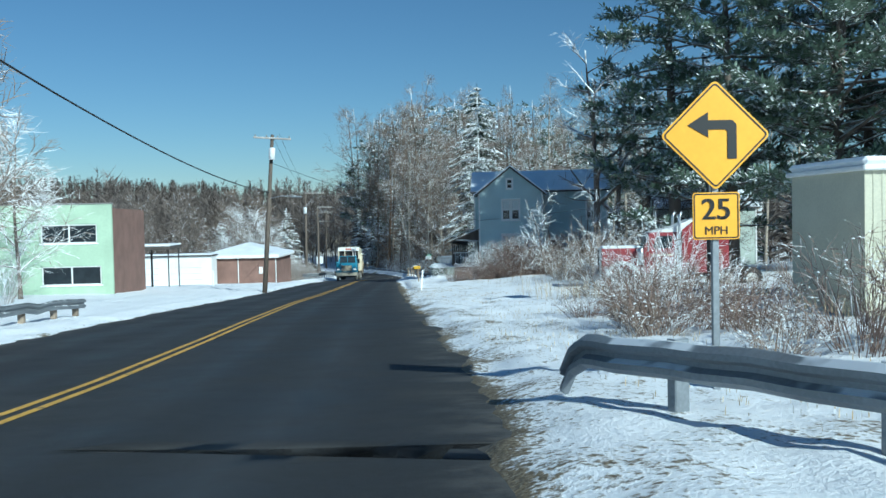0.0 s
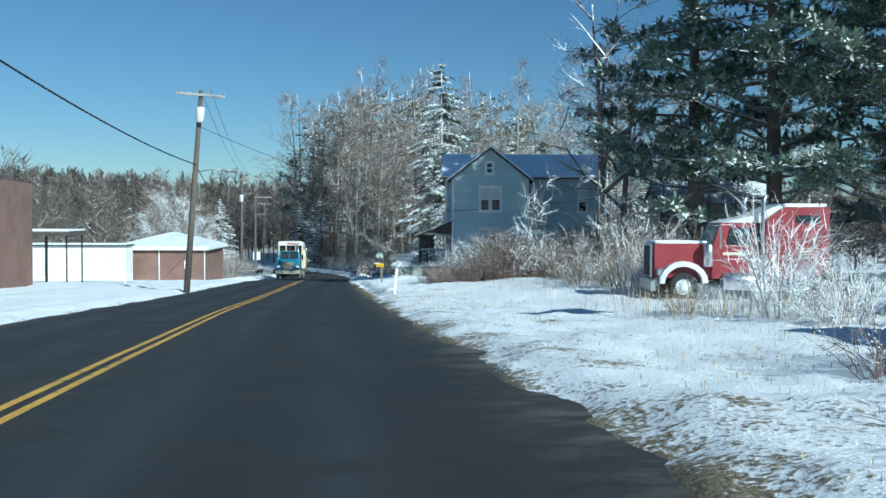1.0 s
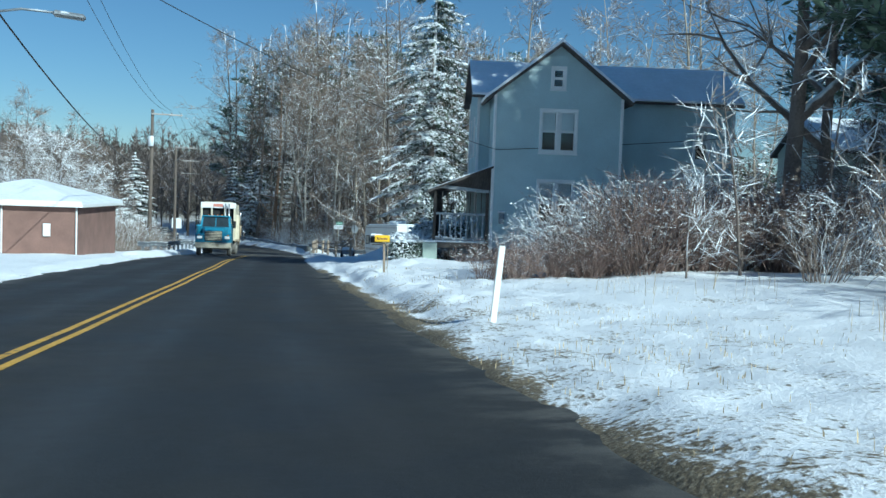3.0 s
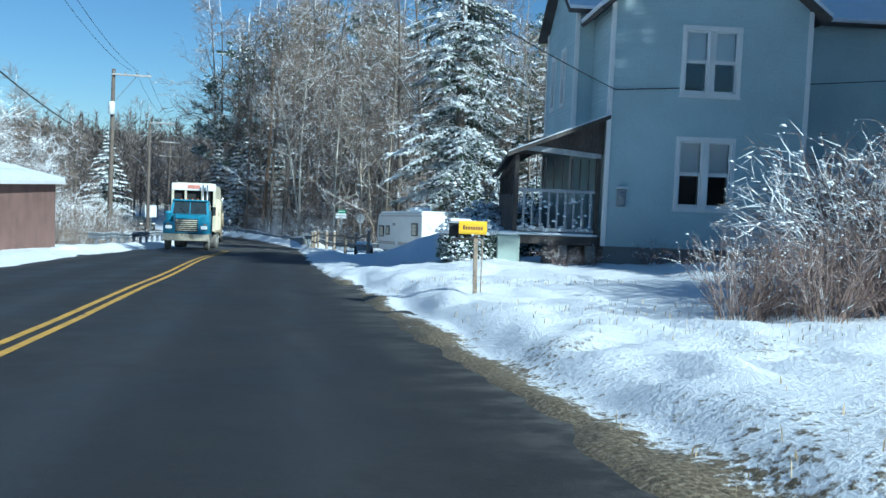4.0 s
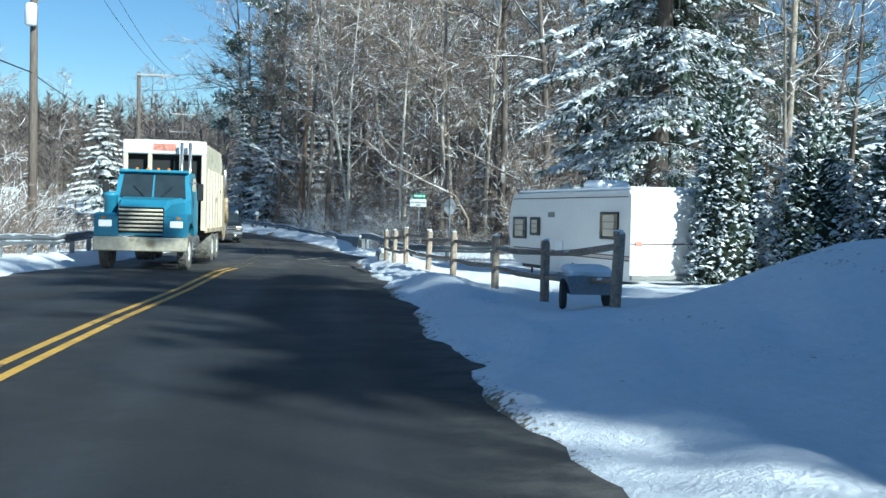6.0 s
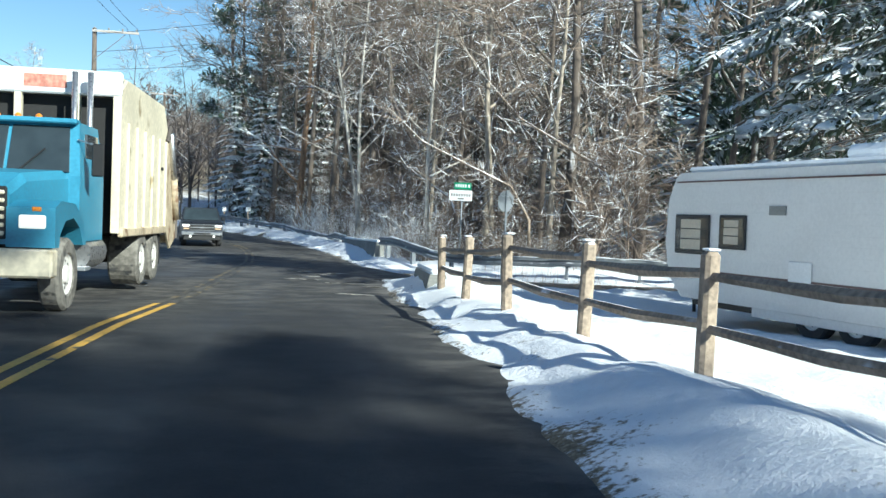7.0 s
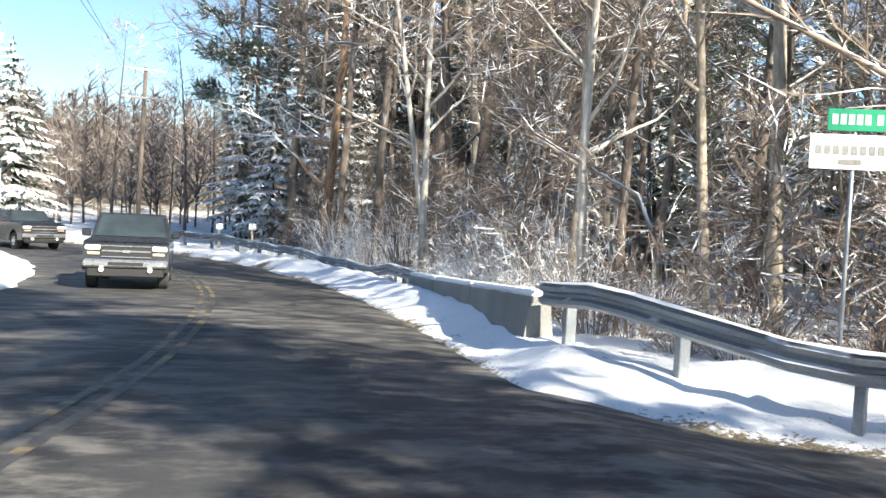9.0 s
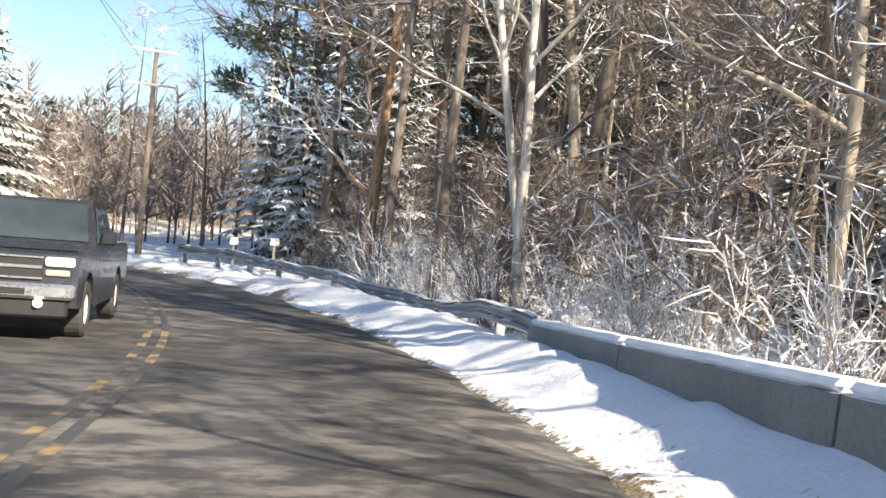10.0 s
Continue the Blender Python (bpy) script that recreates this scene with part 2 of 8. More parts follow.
def ground_material():
    """Snow with dead grass and dirt showing through, more of it along the verges."""
    mt = bpy.data.materials.new("snowy_ground")
    mt.use_nodes = True
    nt = mt.node_tree
    N, L = nt.nodes.new, nt.links.new
    bsdf = nt.nodes["Principled BSDF"]
    pos = N("ShaderNodeNewGeometry").outputs["Position"]

    def noise_n(scale, detail, rough=0.6):
        t = N("ShaderNodeTexNoise")
        t.inputs["Scale"].default_value, t.inputs["Detail"].default_value, t.inputs["Roughness"].default_value = scale, detail, rough
        L(pos, t.inputs["Vector"])
        return t.outputs["Fac"]

    def math_n(op, a, b):
        t = N("ShaderNodeMath")
        t.operation = op
        for k, q in enumerate((a, b)):
            if hasattr(q, "links"):
                L(q, t.inputs[k])
            else:
                t.inputs[k].default_value = q
        return t.outputs[0]

    def ramp_n(fac, stops):
        t = N("ShaderNodeValToRGB")
        while len(t.color_ramp.elements) < len(stops):
            t.color_ramp.elements.new(0.5)
        for e, (p, c) in zip(t.color_ramp.elements, stops):
            e.position, e.color = p, (*c, 1)
        L(fac, t.inputs["Fac"])
        return t.outputs["Color"]

    at = N("ShaderNodeAttribute")
    at.attribute_name = "verge"
    n1, n2, n3, n4 = noise_n(0.8, 6), noise_n(7.0, 8, 0.7), noise_n(30.0, 4), noise_n(17.0, 5, 0.65)
    mask = math_n("ADD", math_n("ADD", math_n("MULTIPLY", n1, 0.34), math_n("ADD", math_n("MULTIPLY", n2, 0.30), math_n("MULTIPLY", n4, 0.36))), math_n("MULTIPLY", at.outputs["Fac"], 0.26))
    cover = ramp_n(mask, [(0.0, (0, 0, 0)), (0.585, (0, 0, 0)), (0.64, (1, 1, 1)), (1.0, (1, 1, 1))])
    snow = ramp_n(n2, [(0.3, (0.85, 0.87, 0.90)), (0.6, (0.93, 0.94, 0.96))])
    dirt = ramp_n(n3, [(0.3, (0.07, 0.055, 0.035)), (0.5, (0.18, 0.14, 0.085)), (0.7, (0.34, 0.29, 0.20))])
    mx = N("ShaderNodeMix")
    mx.data_type = "RGBA"
    L(cover, mx.inputs["Factor"])
    cols = [s for s in mx.inputs if s.type == "RGBA"]
    L(snow, cols[0])
    L(dirt, cols[1])
    L([s for s in mx.outputs if s.type == "RGBA"][0], bsdf.inputs["Base Color"])
    bsdf.inputs["Roughness"].default_value = 0.7
    hgt = math_n("ADD", math_n("ADD", math_n("MULTIPLY", n2, 0.9), math_n("MULTIPLY", n4, 0.7)), math_n("MULTIPLY", n3, 0.2))
    bp = N("ShaderNodeBump")
    bp.inputs["Strength"].default_value, bp.inputs["Distance"].default_value = 0.6, 0.06
    L(hgt, bp.inputs["Height"])
    L(bp.outputs["Normal"], bsdf.inputs["Normal"])
    return mt


M_GROUND = ground_material()

# ---- lie of the land ----
PROF_Y = [-90, 0, 6.3, 12.8, 19.5, 26.3, 32.5, 52.5, 58.9, 65.5, 71.7, 90.7, 96.6, 102.3, 107.9, 113.2, 118.9, 124.1, 140, 175, 230, 420, 900]
PROF_Z = [5.0, 0, -0.4, -0.8, -1.15, -1.48, -1.81, -2.9, -3.2, -3.51, -3.75, -4.65, -4.99, -5.25, -5.65, -5.91, -6.21, -6.52, -7.1, -7.7, -8.3, -8.6, -9]
ROAD = [(-9.0, -60), (-4.2, 0), (-3.0, 9.5), (-2.1, 19), (-1.2, 29), (-0.1, 41.5), (1.35, 54), (3.0, 67), (4.2, 76), (5.35, 86), (6.6, 95), (8.0, 105), (9.3, 114),
        (10.5, 124), (10.9, 133), (10.5, 140), (9.3, 147), (6.9, 154), (3.2, 160.5), (-2.5, 166.5), (-10, 171), (-22, 175), (-60, 182), (-140, 192)]
HALF = 4.35
SIDE_ROAD = [(11.5, 119.5), (15.0, 117.0), (20, 114.3), (27, 111), (40, 105.5), (70, 96)]
SIDE_HALF = 3.4


def smooth_line(pts, step=1.0):
    """A Catmull-Rom curve through the points, resampled."""
    out = []
    for i in range(len(pts) - 1):
        p0, p1, p2, p3 = (np.array(pts[min(max(k, 0), len(pts) - 1)], float) for k in (i - 1, i, i + 1, i + 2))
        n = max(2, int(np.linalg.norm(p2 - p1) / step))
        for t in np.linspace(0, 1, n, endpoint=False):
            out.append(0.5 * (2 * p1 + (p2 - p0) * t + (2 * p0 - 5 * p1 + 4 * p2 - p3) * t * t + (3 * p1 - p0 - 3 * p2 + p3) * t ** 3))
    out.append(np.array(pts[-1], float))
    return np.array(out)


ROAD_C, SIDE_C = smooth_line(ROAD), smooth_line(SIDE_ROAD)


def line_distance(line, x, y):
    """Distance from points to a polyline, positive on its right."""
    best, side = np.full(x.shape, 1e9), np.zeros(x.shape)
    for a, b in zip(line[:-1], line[1:]):
        d = b - a
        t = np.clip(((x - a[0]) * d[0] + (y - a[1]) * d[1]) / (d @ d), 0, 1)
        px, py = x - a[0] - t * d[0], y - a[1] - t * d[1]
        q = px * px + py * py
        near = q < best
        best = np.where(near, q, best)
        side = np.where(near, np.sign(px * d[1] - py * d[0]), side)
    return np.sqrt(best), side


def sstep(x, a, b):
    t = np.clip((x - a) / (b - a), 0, 1)
    return t * t * (3 - 2 * t)


def prof(y, x=0.0):
    """Level of the road; it dips towards the side road."""
    return np.interp(y, PROF_Y, PROF_Z) - 0.30 * sstep(np.asarray(x, float), 14.0, 16.3) * sstep(np.asarray(y, float), 106, 114)


def wob(x, y, s, seed=0):
    """Smooth unevenness between -1 and 1, a sum of waves."""
    r = np.random.RandomState(seed)
    out = np.zeros(np.shape(x))
    for k in range(9):
        a, ph = r.uniform(0, 6.28), r.uniform(0, 6.28)
        f = s * r.uniform(0.6, 1.9)
        out = out + np.sin(f * (np.cos(a) * x + np.sin(a) * y) + ph + 1.7 * np.sin(0.37 * f * (np.sin(a) * x - np.cos(a) * y)))
    return out / 4.5


MOUNDS = [(15.0, 87.3, 2.1, 1.9, 1.02), (9.8, 66.5, 1.5, 2.6, 0.10), (11.2, 72.5, 1.6, 1.4, 0.22), (4.0, 9.6, 0.7, 1.2, 0.10), (19.2, 102, 4.5, 6, -0.38), (17.0, 41.6, 4.5, 3.5, -0.30), (12.2, 75.6, 2.0, 2.2, 0.38), (13.7, 108.9, 0.8, 2.0, 0.24)]


def narrowing(y):
    """How far ploughed snow lies over the asphalt's edge."""
    return np.interp(y, [0, 46, 56, 64, 72, 78, 90, 98, 104, 112, 120, 127, 136, 150], [-0.5, -0.45, -0.2, 0.0, 0.3, 0.4, 0.4, 0.4, 0.5, 0.5, 0.4, 0.75, 0.8, 0.9])


def land(x, y):
    """Height of the ground at points, roads cut in."""
    x, y = np.asarray(x, float), np.asarray(y, float)
    d1, side = line_distance(ROAD_C, x, y)
    d2, _ = line_distance(SIDE_C, x, y)
    d = np.minimum(d1 - HALF + narrowing(y) * (side > 0), (d2 - SIDE_HALF) * 0.5)
    d = d + 0.08 * wob(x, y, 1.1, 3) + 0.04 * wob(x, y, 3.1, 4) + 0.02 * wob(x, y, 8.0, 14)
    base = prof(y, x)
    right = sstep(d1, 6, 16) * (side > 0)
    left = sstep(d1, 6, 16) * (side < 0)
    rise = right * (0.45 * np.exp(-((y - 66) / 30) ** 2) + 0.35 * np.exp(-((y - 100) / 10) ** 2) * 0)
    rise = rise + left * 0.3 * np.exp(-((y - 62) / 25) ** 2)
    far = np.hypot(x, y - 90)
    rise = rise + 17 * sstep(far, 170, 520) * (1 + 0.45 * wob(x, y, 0.011, 23)) + (side > 0) * 7 * sstep(d1, 40, 160)
    near = 1 - sstep(d1, 11, 17)
    bank = 0.07 * np.exp(-((d - 0.9) / 0.5) ** 2) + 0.16 * np.exp(-((d - 1.2) / 0.6) ** 2) * (y > 92) + 0.18 * np.exp(-((d - 1.2) / 0.6) ** 2) * (side > 0) * sstep(y, 117, 123) + 0.10 * sstep(d, 0.3, 1.6) - 0.11
    bank = bank + 0.04 * sstep(d, -0.2, 0.1)
    bank = bank + 0.18 * np.exp(-((d - 1.6) / 0.6) ** 2) * (side > 0) * sstep(y, 124, 128) * (1 - sstep(y, 140, 147))
    yard = sstep(y, 50, 56) * (1 - sstep(y, 72, 77)) * (side > 0)
    bank = bank + yard * (0.14 * sstep(d + 0.22 * wob(x, y, 1.6, 41), 0.7, 1.5) - 0.07 * np.exp(-((d - 0.65) / 0.22) ** 2)) + yard * (1 - sstep(d, 3.2, 5.0)) * sstep(d, 0.7, 1.2) * (0.05 * wob(x, y, 5.0, 42) + 0.03 * wob(x, y, 11.0, 43))
    out = base + rise + bank + 0.05 * wob(x, y, 1.1, 5) * (1 - sstep(d1, 26, 40)) + near * (0.03 * wob(x, y, 3.1, 6) + 0.022 * wob(x, y, 6.0, 7) + 0.016 * wob(x, y, 9.0, 17)) + 0.15 * wob(x, y, 0.22, 18) * sstep(d1, 16, 30) + 0.10
    for mx, my, rx, ry, h in MOUNDS:
        out = out + h * np.exp(-((x - mx) / rx) ** 2 - ((y - my) / ry) ** 2)
    k = sstep(d, -0.35, 0.3)
    return (base - 0.16) * (1 - k) + out * k


def ground_z(x, y):
    return float(land(np.array([x]), np.array([y]))[0])


def build_ground():
    u = np.concatenate([[-900, -600, -400, -280, -200, -150, -115, -90, -70, -56, -45, -36, -29], np.arange(-24, -7, 0.8), np.arange(-7, -3.4, 0.16), np.arange(-3.4, 3.4, 1.1),
                        np.arange(3.4, 3.9, 0.25), np.arange(3.9, 5.3, 0.07), np.arange(5.3, 8, 0.16), np.arange(8, 14, 0.3), np.arange(14, 26, 0.7), [27, 30, 34, 39, 45, 53, 63, 76, 95, 120, 155, 200, 280, 400, 600, 900]])
    v = np.concatenate([[-500, -300, -180, -110, -70, -45, -28, -16, -8], np.arange(-4, 60, 0.25), np.arange(60, 130, 0.28), np.arange(130, 172, 0.45), np.arange(172, 200, 1.5), [204, 210, 220, 235, 255, 280, 320, 370, 430, 500, 620, 800, 1100]])
    U, V = np.meshgrid(u, v)
    c = np.interp(V, [-60, 0, 20, 41.5, 67, 95, 124, 133, 142, 1100], [-9, -4.2, -2.0, -0.1, 3.0, 6.6, 10.5, 10.9, 10.3, 10.3])
    X, Y = U + c, V
    Z = np.empty(X.shape)
    for i in range(X.shape[0]):
        Z[i] = land(X[i], Y[i])
    nv, nu = X.shape
    verts = np.stack([X, Y, Z], -1).reshape(-1, 3)
    i = np.arange(nv - 1)[:, None] * nu + np.arange(nu - 1)[None]
    faces = np.stack([i, i + 1, i + nu + 1, i + nu], -1).reshape(-1, 4)
    me = bpy.data.meshes.new("ground")
    me.from_pydata(verts.tolist(), [], faces.tolist())
    me.polygons.foreach_set("use_smooth", [True] * len(me.polygons))
    me.materials.append(M_GROUND)
    gx, gy = X.ravel(), Y.ravel()
    d1, sd = line_distance(ROAD_C, gx, gy)
    d2, _ = line_distance(SIDE_C, gx, gy)
    d = np.minimum(d1 - HALF + narrowing(gy) * (sd > 0), d2 - SIDE_HALF)
    verge = 0.78 * np.exp(-np.maximum(d, 0) / 0.22) + 0.28 * np.exp(-np.maximum(d, 0) / 7.0) * (sd > 0) * (1 - sstep(gy, 58, 66)) + 0.25 * (sd > 0) * sstep(gy, 112, 120) * sstep(d, 2, 4)
    verge = verge + 0.5 * np.exp(-((d - 0.2) / 0.26) ** 2) * (sd > 0) * sstep(gy, 46, 58) * (1 - sstep(gy, 72, 76))
    verge = verge + 0.62 * sstep(np.hypot(gx, gy - 90), 120, 200) * (d > 5)
    verge = np.where((gy > 84) & (gy < 119), verge * 0.85, verge) * np.where(sd < 0, 0.6, 1.0)
    at = me.attributes.new("verge", "FLOAT", "POINT")
    at.data.foreach_set("value", verge.astype(np.float32))
    return tagged(new("ground", me), "uneven snow-covered ground with grass showing through", "ground", kind="structure")


build_ground()


def ribbon(line, a, b, lift, g=None):
    """A strip between offsets a and b to the right of a line, on the road's level."""
    g = g or Geo()
    n = len(line)
    v = []
    for i, p in enumerate(line):
        d = line[min(i + 1, n - 1)] - line[max(i - 1, 0)]
        d = d / np.linalg.norm(d)
        r = np.array([d[1], -d[0]])
        for o in np.linspace(a, b, max(2, int(abs(b - a) / 0.4) + 1)):
            q = p + r * o
            v.append((q[0], q[1], float(prof(q[1], q[0])) + lift))
    k = len(v) // n
    return g.add(v, [(i * k + j, i * k + j + 1, (i + 1) * k + j + 1, (i + 1) * k + j) for i in range(n - 1) for j in range(k - 1)])


def road_material():
    """Asphalt: paler wheel tracks, tar seams, dried salt and painted haze, by attribute."""
    mt = bpy.data.materials.new("asphalt")
    mt.use_nodes = True
    nt = mt.node_tree
    N, L = nt.nodes.new, nt.links.new
    bsdf = nt.nodes["Principled BSDF"]
    pos = N("ShaderNodeNewGeometry").outputs["Position"]

    def noise_n(scale, detail, stretch=(1, 1, 1), turn=0.0):
        mp, t = N("ShaderNodeMapping"), N("ShaderNodeTexNoise")
        mp.inputs["Scale"].default_value = stretch
        mp.inputs["Rotation"].default_value = (0, 0, turn)
        t.inputs["Scale"].default_value, t.inputs["Detail"].default_value, t.inputs["Roughness"].default_value = scale, detail, 0.68
        L(pos, mp.inputs["Vector"])
        L(mp.outputs["Vector"], t.inputs["Vector"])
        return t.outputs["Fac"]

    def math_n(op, a, b):
        t = N("ShaderNodeMath")
        t.operation = op
        for k, q in enumerate((a, b)):
            if hasattr(q, "links"):
                L(q, t.inputs[k])
            else:
                t.inputs[k].default_value = q
        return t.outputs[0]

    def ramp_n(fac, lo, hi, a=0.0, b=1.0):
        t = N("ShaderNodeMapRange")
        t.interpolation_type = "SMOOTHSTEP"
        for key, q in (("From Min", lo), ("From Max", hi), ("To Min", a), ("To Max", b)):
            t.inputs[key].default_value = q
        L(fac, t.inputs["Value"])
        return t.outputs["Result"]

    def mix_n(fac, a, b):
        t = N("ShaderNodeMix")
        t.data_type = "RGBA"
        L(fac, t.inputs["Factor"])
        for sock, q in zip([s for s in t.inputs if s.type == "RGBA"], (a, b)):
            if hasattr(q, "links"):
                L(q, sock)
            else:
                sock.default_value = (*q, 1)
        return [s for s in t.outputs if s.type == "RGBA"][0]

    def attr_n(name):
        t = N("ShaderNodeAttribute")
        t.attribute_name = name
        return t.outputs["Fac"]

    grain, blotch, along = noise_n(55.0, 3), noise_n(0.55, 6), noise_n(1.1, 5, (1, 0.06, 1), 0.16)
    cross = noise_n(1.9, 10, (0.7, 1.1, 1), 0.3)
    wear, salt = attr_n("wear"), attr_n("salt")
    col = mix_n(ramp_n(grain, 0.35, 0.65), (0.012, 0.0125, 0.014), (0.024, 0.0245, 0.026))
    col = mix_n(math_n("MULTIPLY", wear, ramp_n(along, 0.3, 0.65, 0.15, 0.75)), col, (0.045, 0.045, 0.046))
    col = mix_n(ramp_n(blotch, 0.56, 0.66, 0.0, 0.5), col, (0.015, 0.015, 0.017))
    col = mix_n(math_n("MULTIPLY", salt, ramp_n(cross, 0.42, 0.62, 0.12, 0.95)), col, (0.20, 0.185, 0.165))
    L(col, bsdf.inputs["Base Color"])
    L(math_n("SUBTRACT", ramp_n(blotch, 0.35, 0.65, 0.70, 0.86), math_n("MULTIPLY", wear, 0.12)), bsdf.inputs["Roughness"])
    bp = N("ShaderNodeBump")
    bp.inputs["Strength"].default_value, bp.inputs["Distance"].default_value = 0.35, 0.012
    L(grain, bp.inputs["Height"])
    L(bp.outputs["Normal"], bsdf.inputs["Normal"])
    return mt


M_ASPHALT = road_material()


def mark_road(ob, line, half, covered=0.0):
    """Wheel-track wear, and salt with painted pale haze, on a road's vertices."""
    co = np.empty(len(ob.data.vertices) * 3, np.float32)
    ob.data.vertices.foreach_get("co", co)
    x, y = co[0::3].astype(float), co[1::3].astype(float)
    d, side = line_distance(line, x, y)
    half = half - covered * narrowing(y) * (side > 0)
    wear = np.exp(-((d - 1.25) / 0.42) ** 2) + np.exp(-((d - 3.0) / 0.42) ** 2)
    # salt at the edges; past y=96 also painted haze and sky sheen
    salt = 0.5 * np.exp(-np.maximum(half - d, 0) / 0.25) + 0.85 * sstep(y, 96, 114) * (0.6 + 0.4 * wob(x, y, 0.35, 31)) + 0.12 * np.exp(-(d / 0.6) ** 2)
    for name, val in (("wear", wear), ("salt", np.clip(salt, 0, 1))):
        ob.data.attributes.new(name, "FLOAT", "POINT").data.foreach_set("value", val.astype(np.float32))


main_road = part("road", ribbon(ROAD_C, -HALF - 0.5, HALF + 1.1, 0.0), M_ASPHALT, smooth=True)
mark_road(main_road, ROAD_C, HALF, 1.0)
tagged(main_road, "dark worn asphalt two-lane road edged with snow", "road", kind="structure")
side_road = part("side_road", ribbon(SIDE_C, -SIDE_HALF - 0.4, SIDE_HALF + 0.4, -0.012), M_ASPHALT, smooth=True)
mark_road(side_road, SIDE_C, SIDE_HALF)
tagged(side_road, "dark asphalt side road with patches of snow", "road", kind="structure")
fine_line = smooth_line(ROAD, 0.5)
split = int(np.argmin(np.abs(fine_line[:, 1] - 106)))
for off in (-0.17, 0.07):
    part("centre_line", ribbon(fine_line[:split + 1], off, off + 0.11, 0.006), M_YELLOW, main_road, "worn yellow painted line")
    part("centre_line", ribbon(fine_line[split:], off, off + 0.11, 0.006), M_YELLOWWORN, main_road, "yellow painted line nearly worn away")

# ---- trees ----
def rnd(a, b):
    return random.uniform(a, b)


def sway(p, d, length, n, bend, lift=0.0):
    """Points of a bough that starts at p along d."""
    pts, d = [Vector(p)], Vector(d).normalized()
    for _ in range(n):
        d = (d + Vector((rnd(-bend, bend), rnd(-bend, bend), rnd(-bend, bend) + lift))).normalized()
        pts.append(pts[-1] + d * (length / n))
    return pts


def off_axis(d, angle):
    """A direction that leaves d by an angle, to a random side."""
    d = Vector(d).normalized()
    u = d.orthogonal().normalized()
    u.rotate(Matrix.Rotation(rnd(0, 6.283), 3, d))
    return (d * math.cos(angle) + u * math.sin(angle)).normalized()


def ribbon_twig(g, pts, w):
    """A flat tapering twig through three points."""
    d = pts[2] - pts[0]
    s = off_axis(d, math.pi / 2) * w
    n = len(g.v)
    g.v += [tuple(pts[0] - s), tuple(pts[0] + s), tuple(pts[1] - s * 0.8), tuple(pts[1] + s * 0.8), tuple(pts[2])]
    g.f += [(n, n + 1, n + 3, n + 2), (n + 2, n + 3, n + 4)]


def bare_tree_meshes(seed, height, r0, fork=0.35, limbs=14, subs=6, twigs=6, spread=0.9, hairs=3, stout=1.0):
    """Trunk with limbs, and the twigs of the crown."""
    random.seed(seed)
    wood, twig = Geo(), Geo()
    trunk = sway((0, 0, -0.4), (rnd(-0.05, 0.05), rnd(-0.05, 0.05), 1), height + 0.4, 8, 0.06, 0.03)
    radii = [r0 * (1.25 if i == 0 else 1 - 0.88 * i / 8) for i in range(9)]
    tube(wood, trunk, radii, 8)

    def at(k):
        i = min(int(k * 8), 7)
        return trunk[i].lerp(trunk[i + 1], k * 8 - i), (trunk[i + 1] - trunk[i]).normalized(), radii[i]

    for q in range(limbs):
        k = fork + (0.97 - fork) * (q + rnd(0, 0.8)) / limbs
        p, d, r = at(min(k, 0.98))
        ln = height * spread * (0.42 - 0.30 * (k - fork) / (1 - fork)) * rnd(0.6, 1.15)
        limb = sway(p, off_axis(d, rnd(0.75, 1.4)), ln, 4, 0.22, 0.07)
        lr = min(r * 0.55 * stout, (0.02 + ln * 0.014) * stout)
        tube(wood, limb, [lr, lr * 0.75, lr * 0.5, lr * 0.32, lr * 0.12], 5, False)
        for s in range(subs):
            i = 1 + s % 3
            a = limb[i].lerp(limb[i + 1], rnd(0, 1))
            sd = off_axis(limb[i + 1] - limb[i], rnd(0.5, 1.0))
            sub = sway(a, sd, ln * rnd(0.3, 0.6), 3, 0.25, 0.06)
            tube(twig, sub, [lr * 0.34, lr * 0.24, lr * 0.16, 0.004], 3, False)
            for w in range(twigs):
                j = w % 3
                b = sub[j].lerp(sub[j + 1], rnd(0.2, 1))
                tw = sway(b, off_axis(sub[j + 1] - sub[j], rnd(0.4, 1.0)), rnd(0.5, 1.2), 2, 0.25, 0.02)
                ribbon_twig(twig, tw, 0.017)
                for h in range(hairs):
                    c = tw[0].lerp(tw[2], rnd(0.2, 1))
                    e = c + off_axis(tw[2] - tw[0], rnd(0.4, 1.1)) * rnd(0.3, 0.7)
                    n = len(twig.v)
                    up = Vector((0, 0, 0.011))
                    twig.v += [tuple(c - up), tuple(c + up), tuple(e)]
                    twig.f.append((n, n + 1, n + 2))
    return wood.mesh("trunk", True), twig.mesh("crown", False)


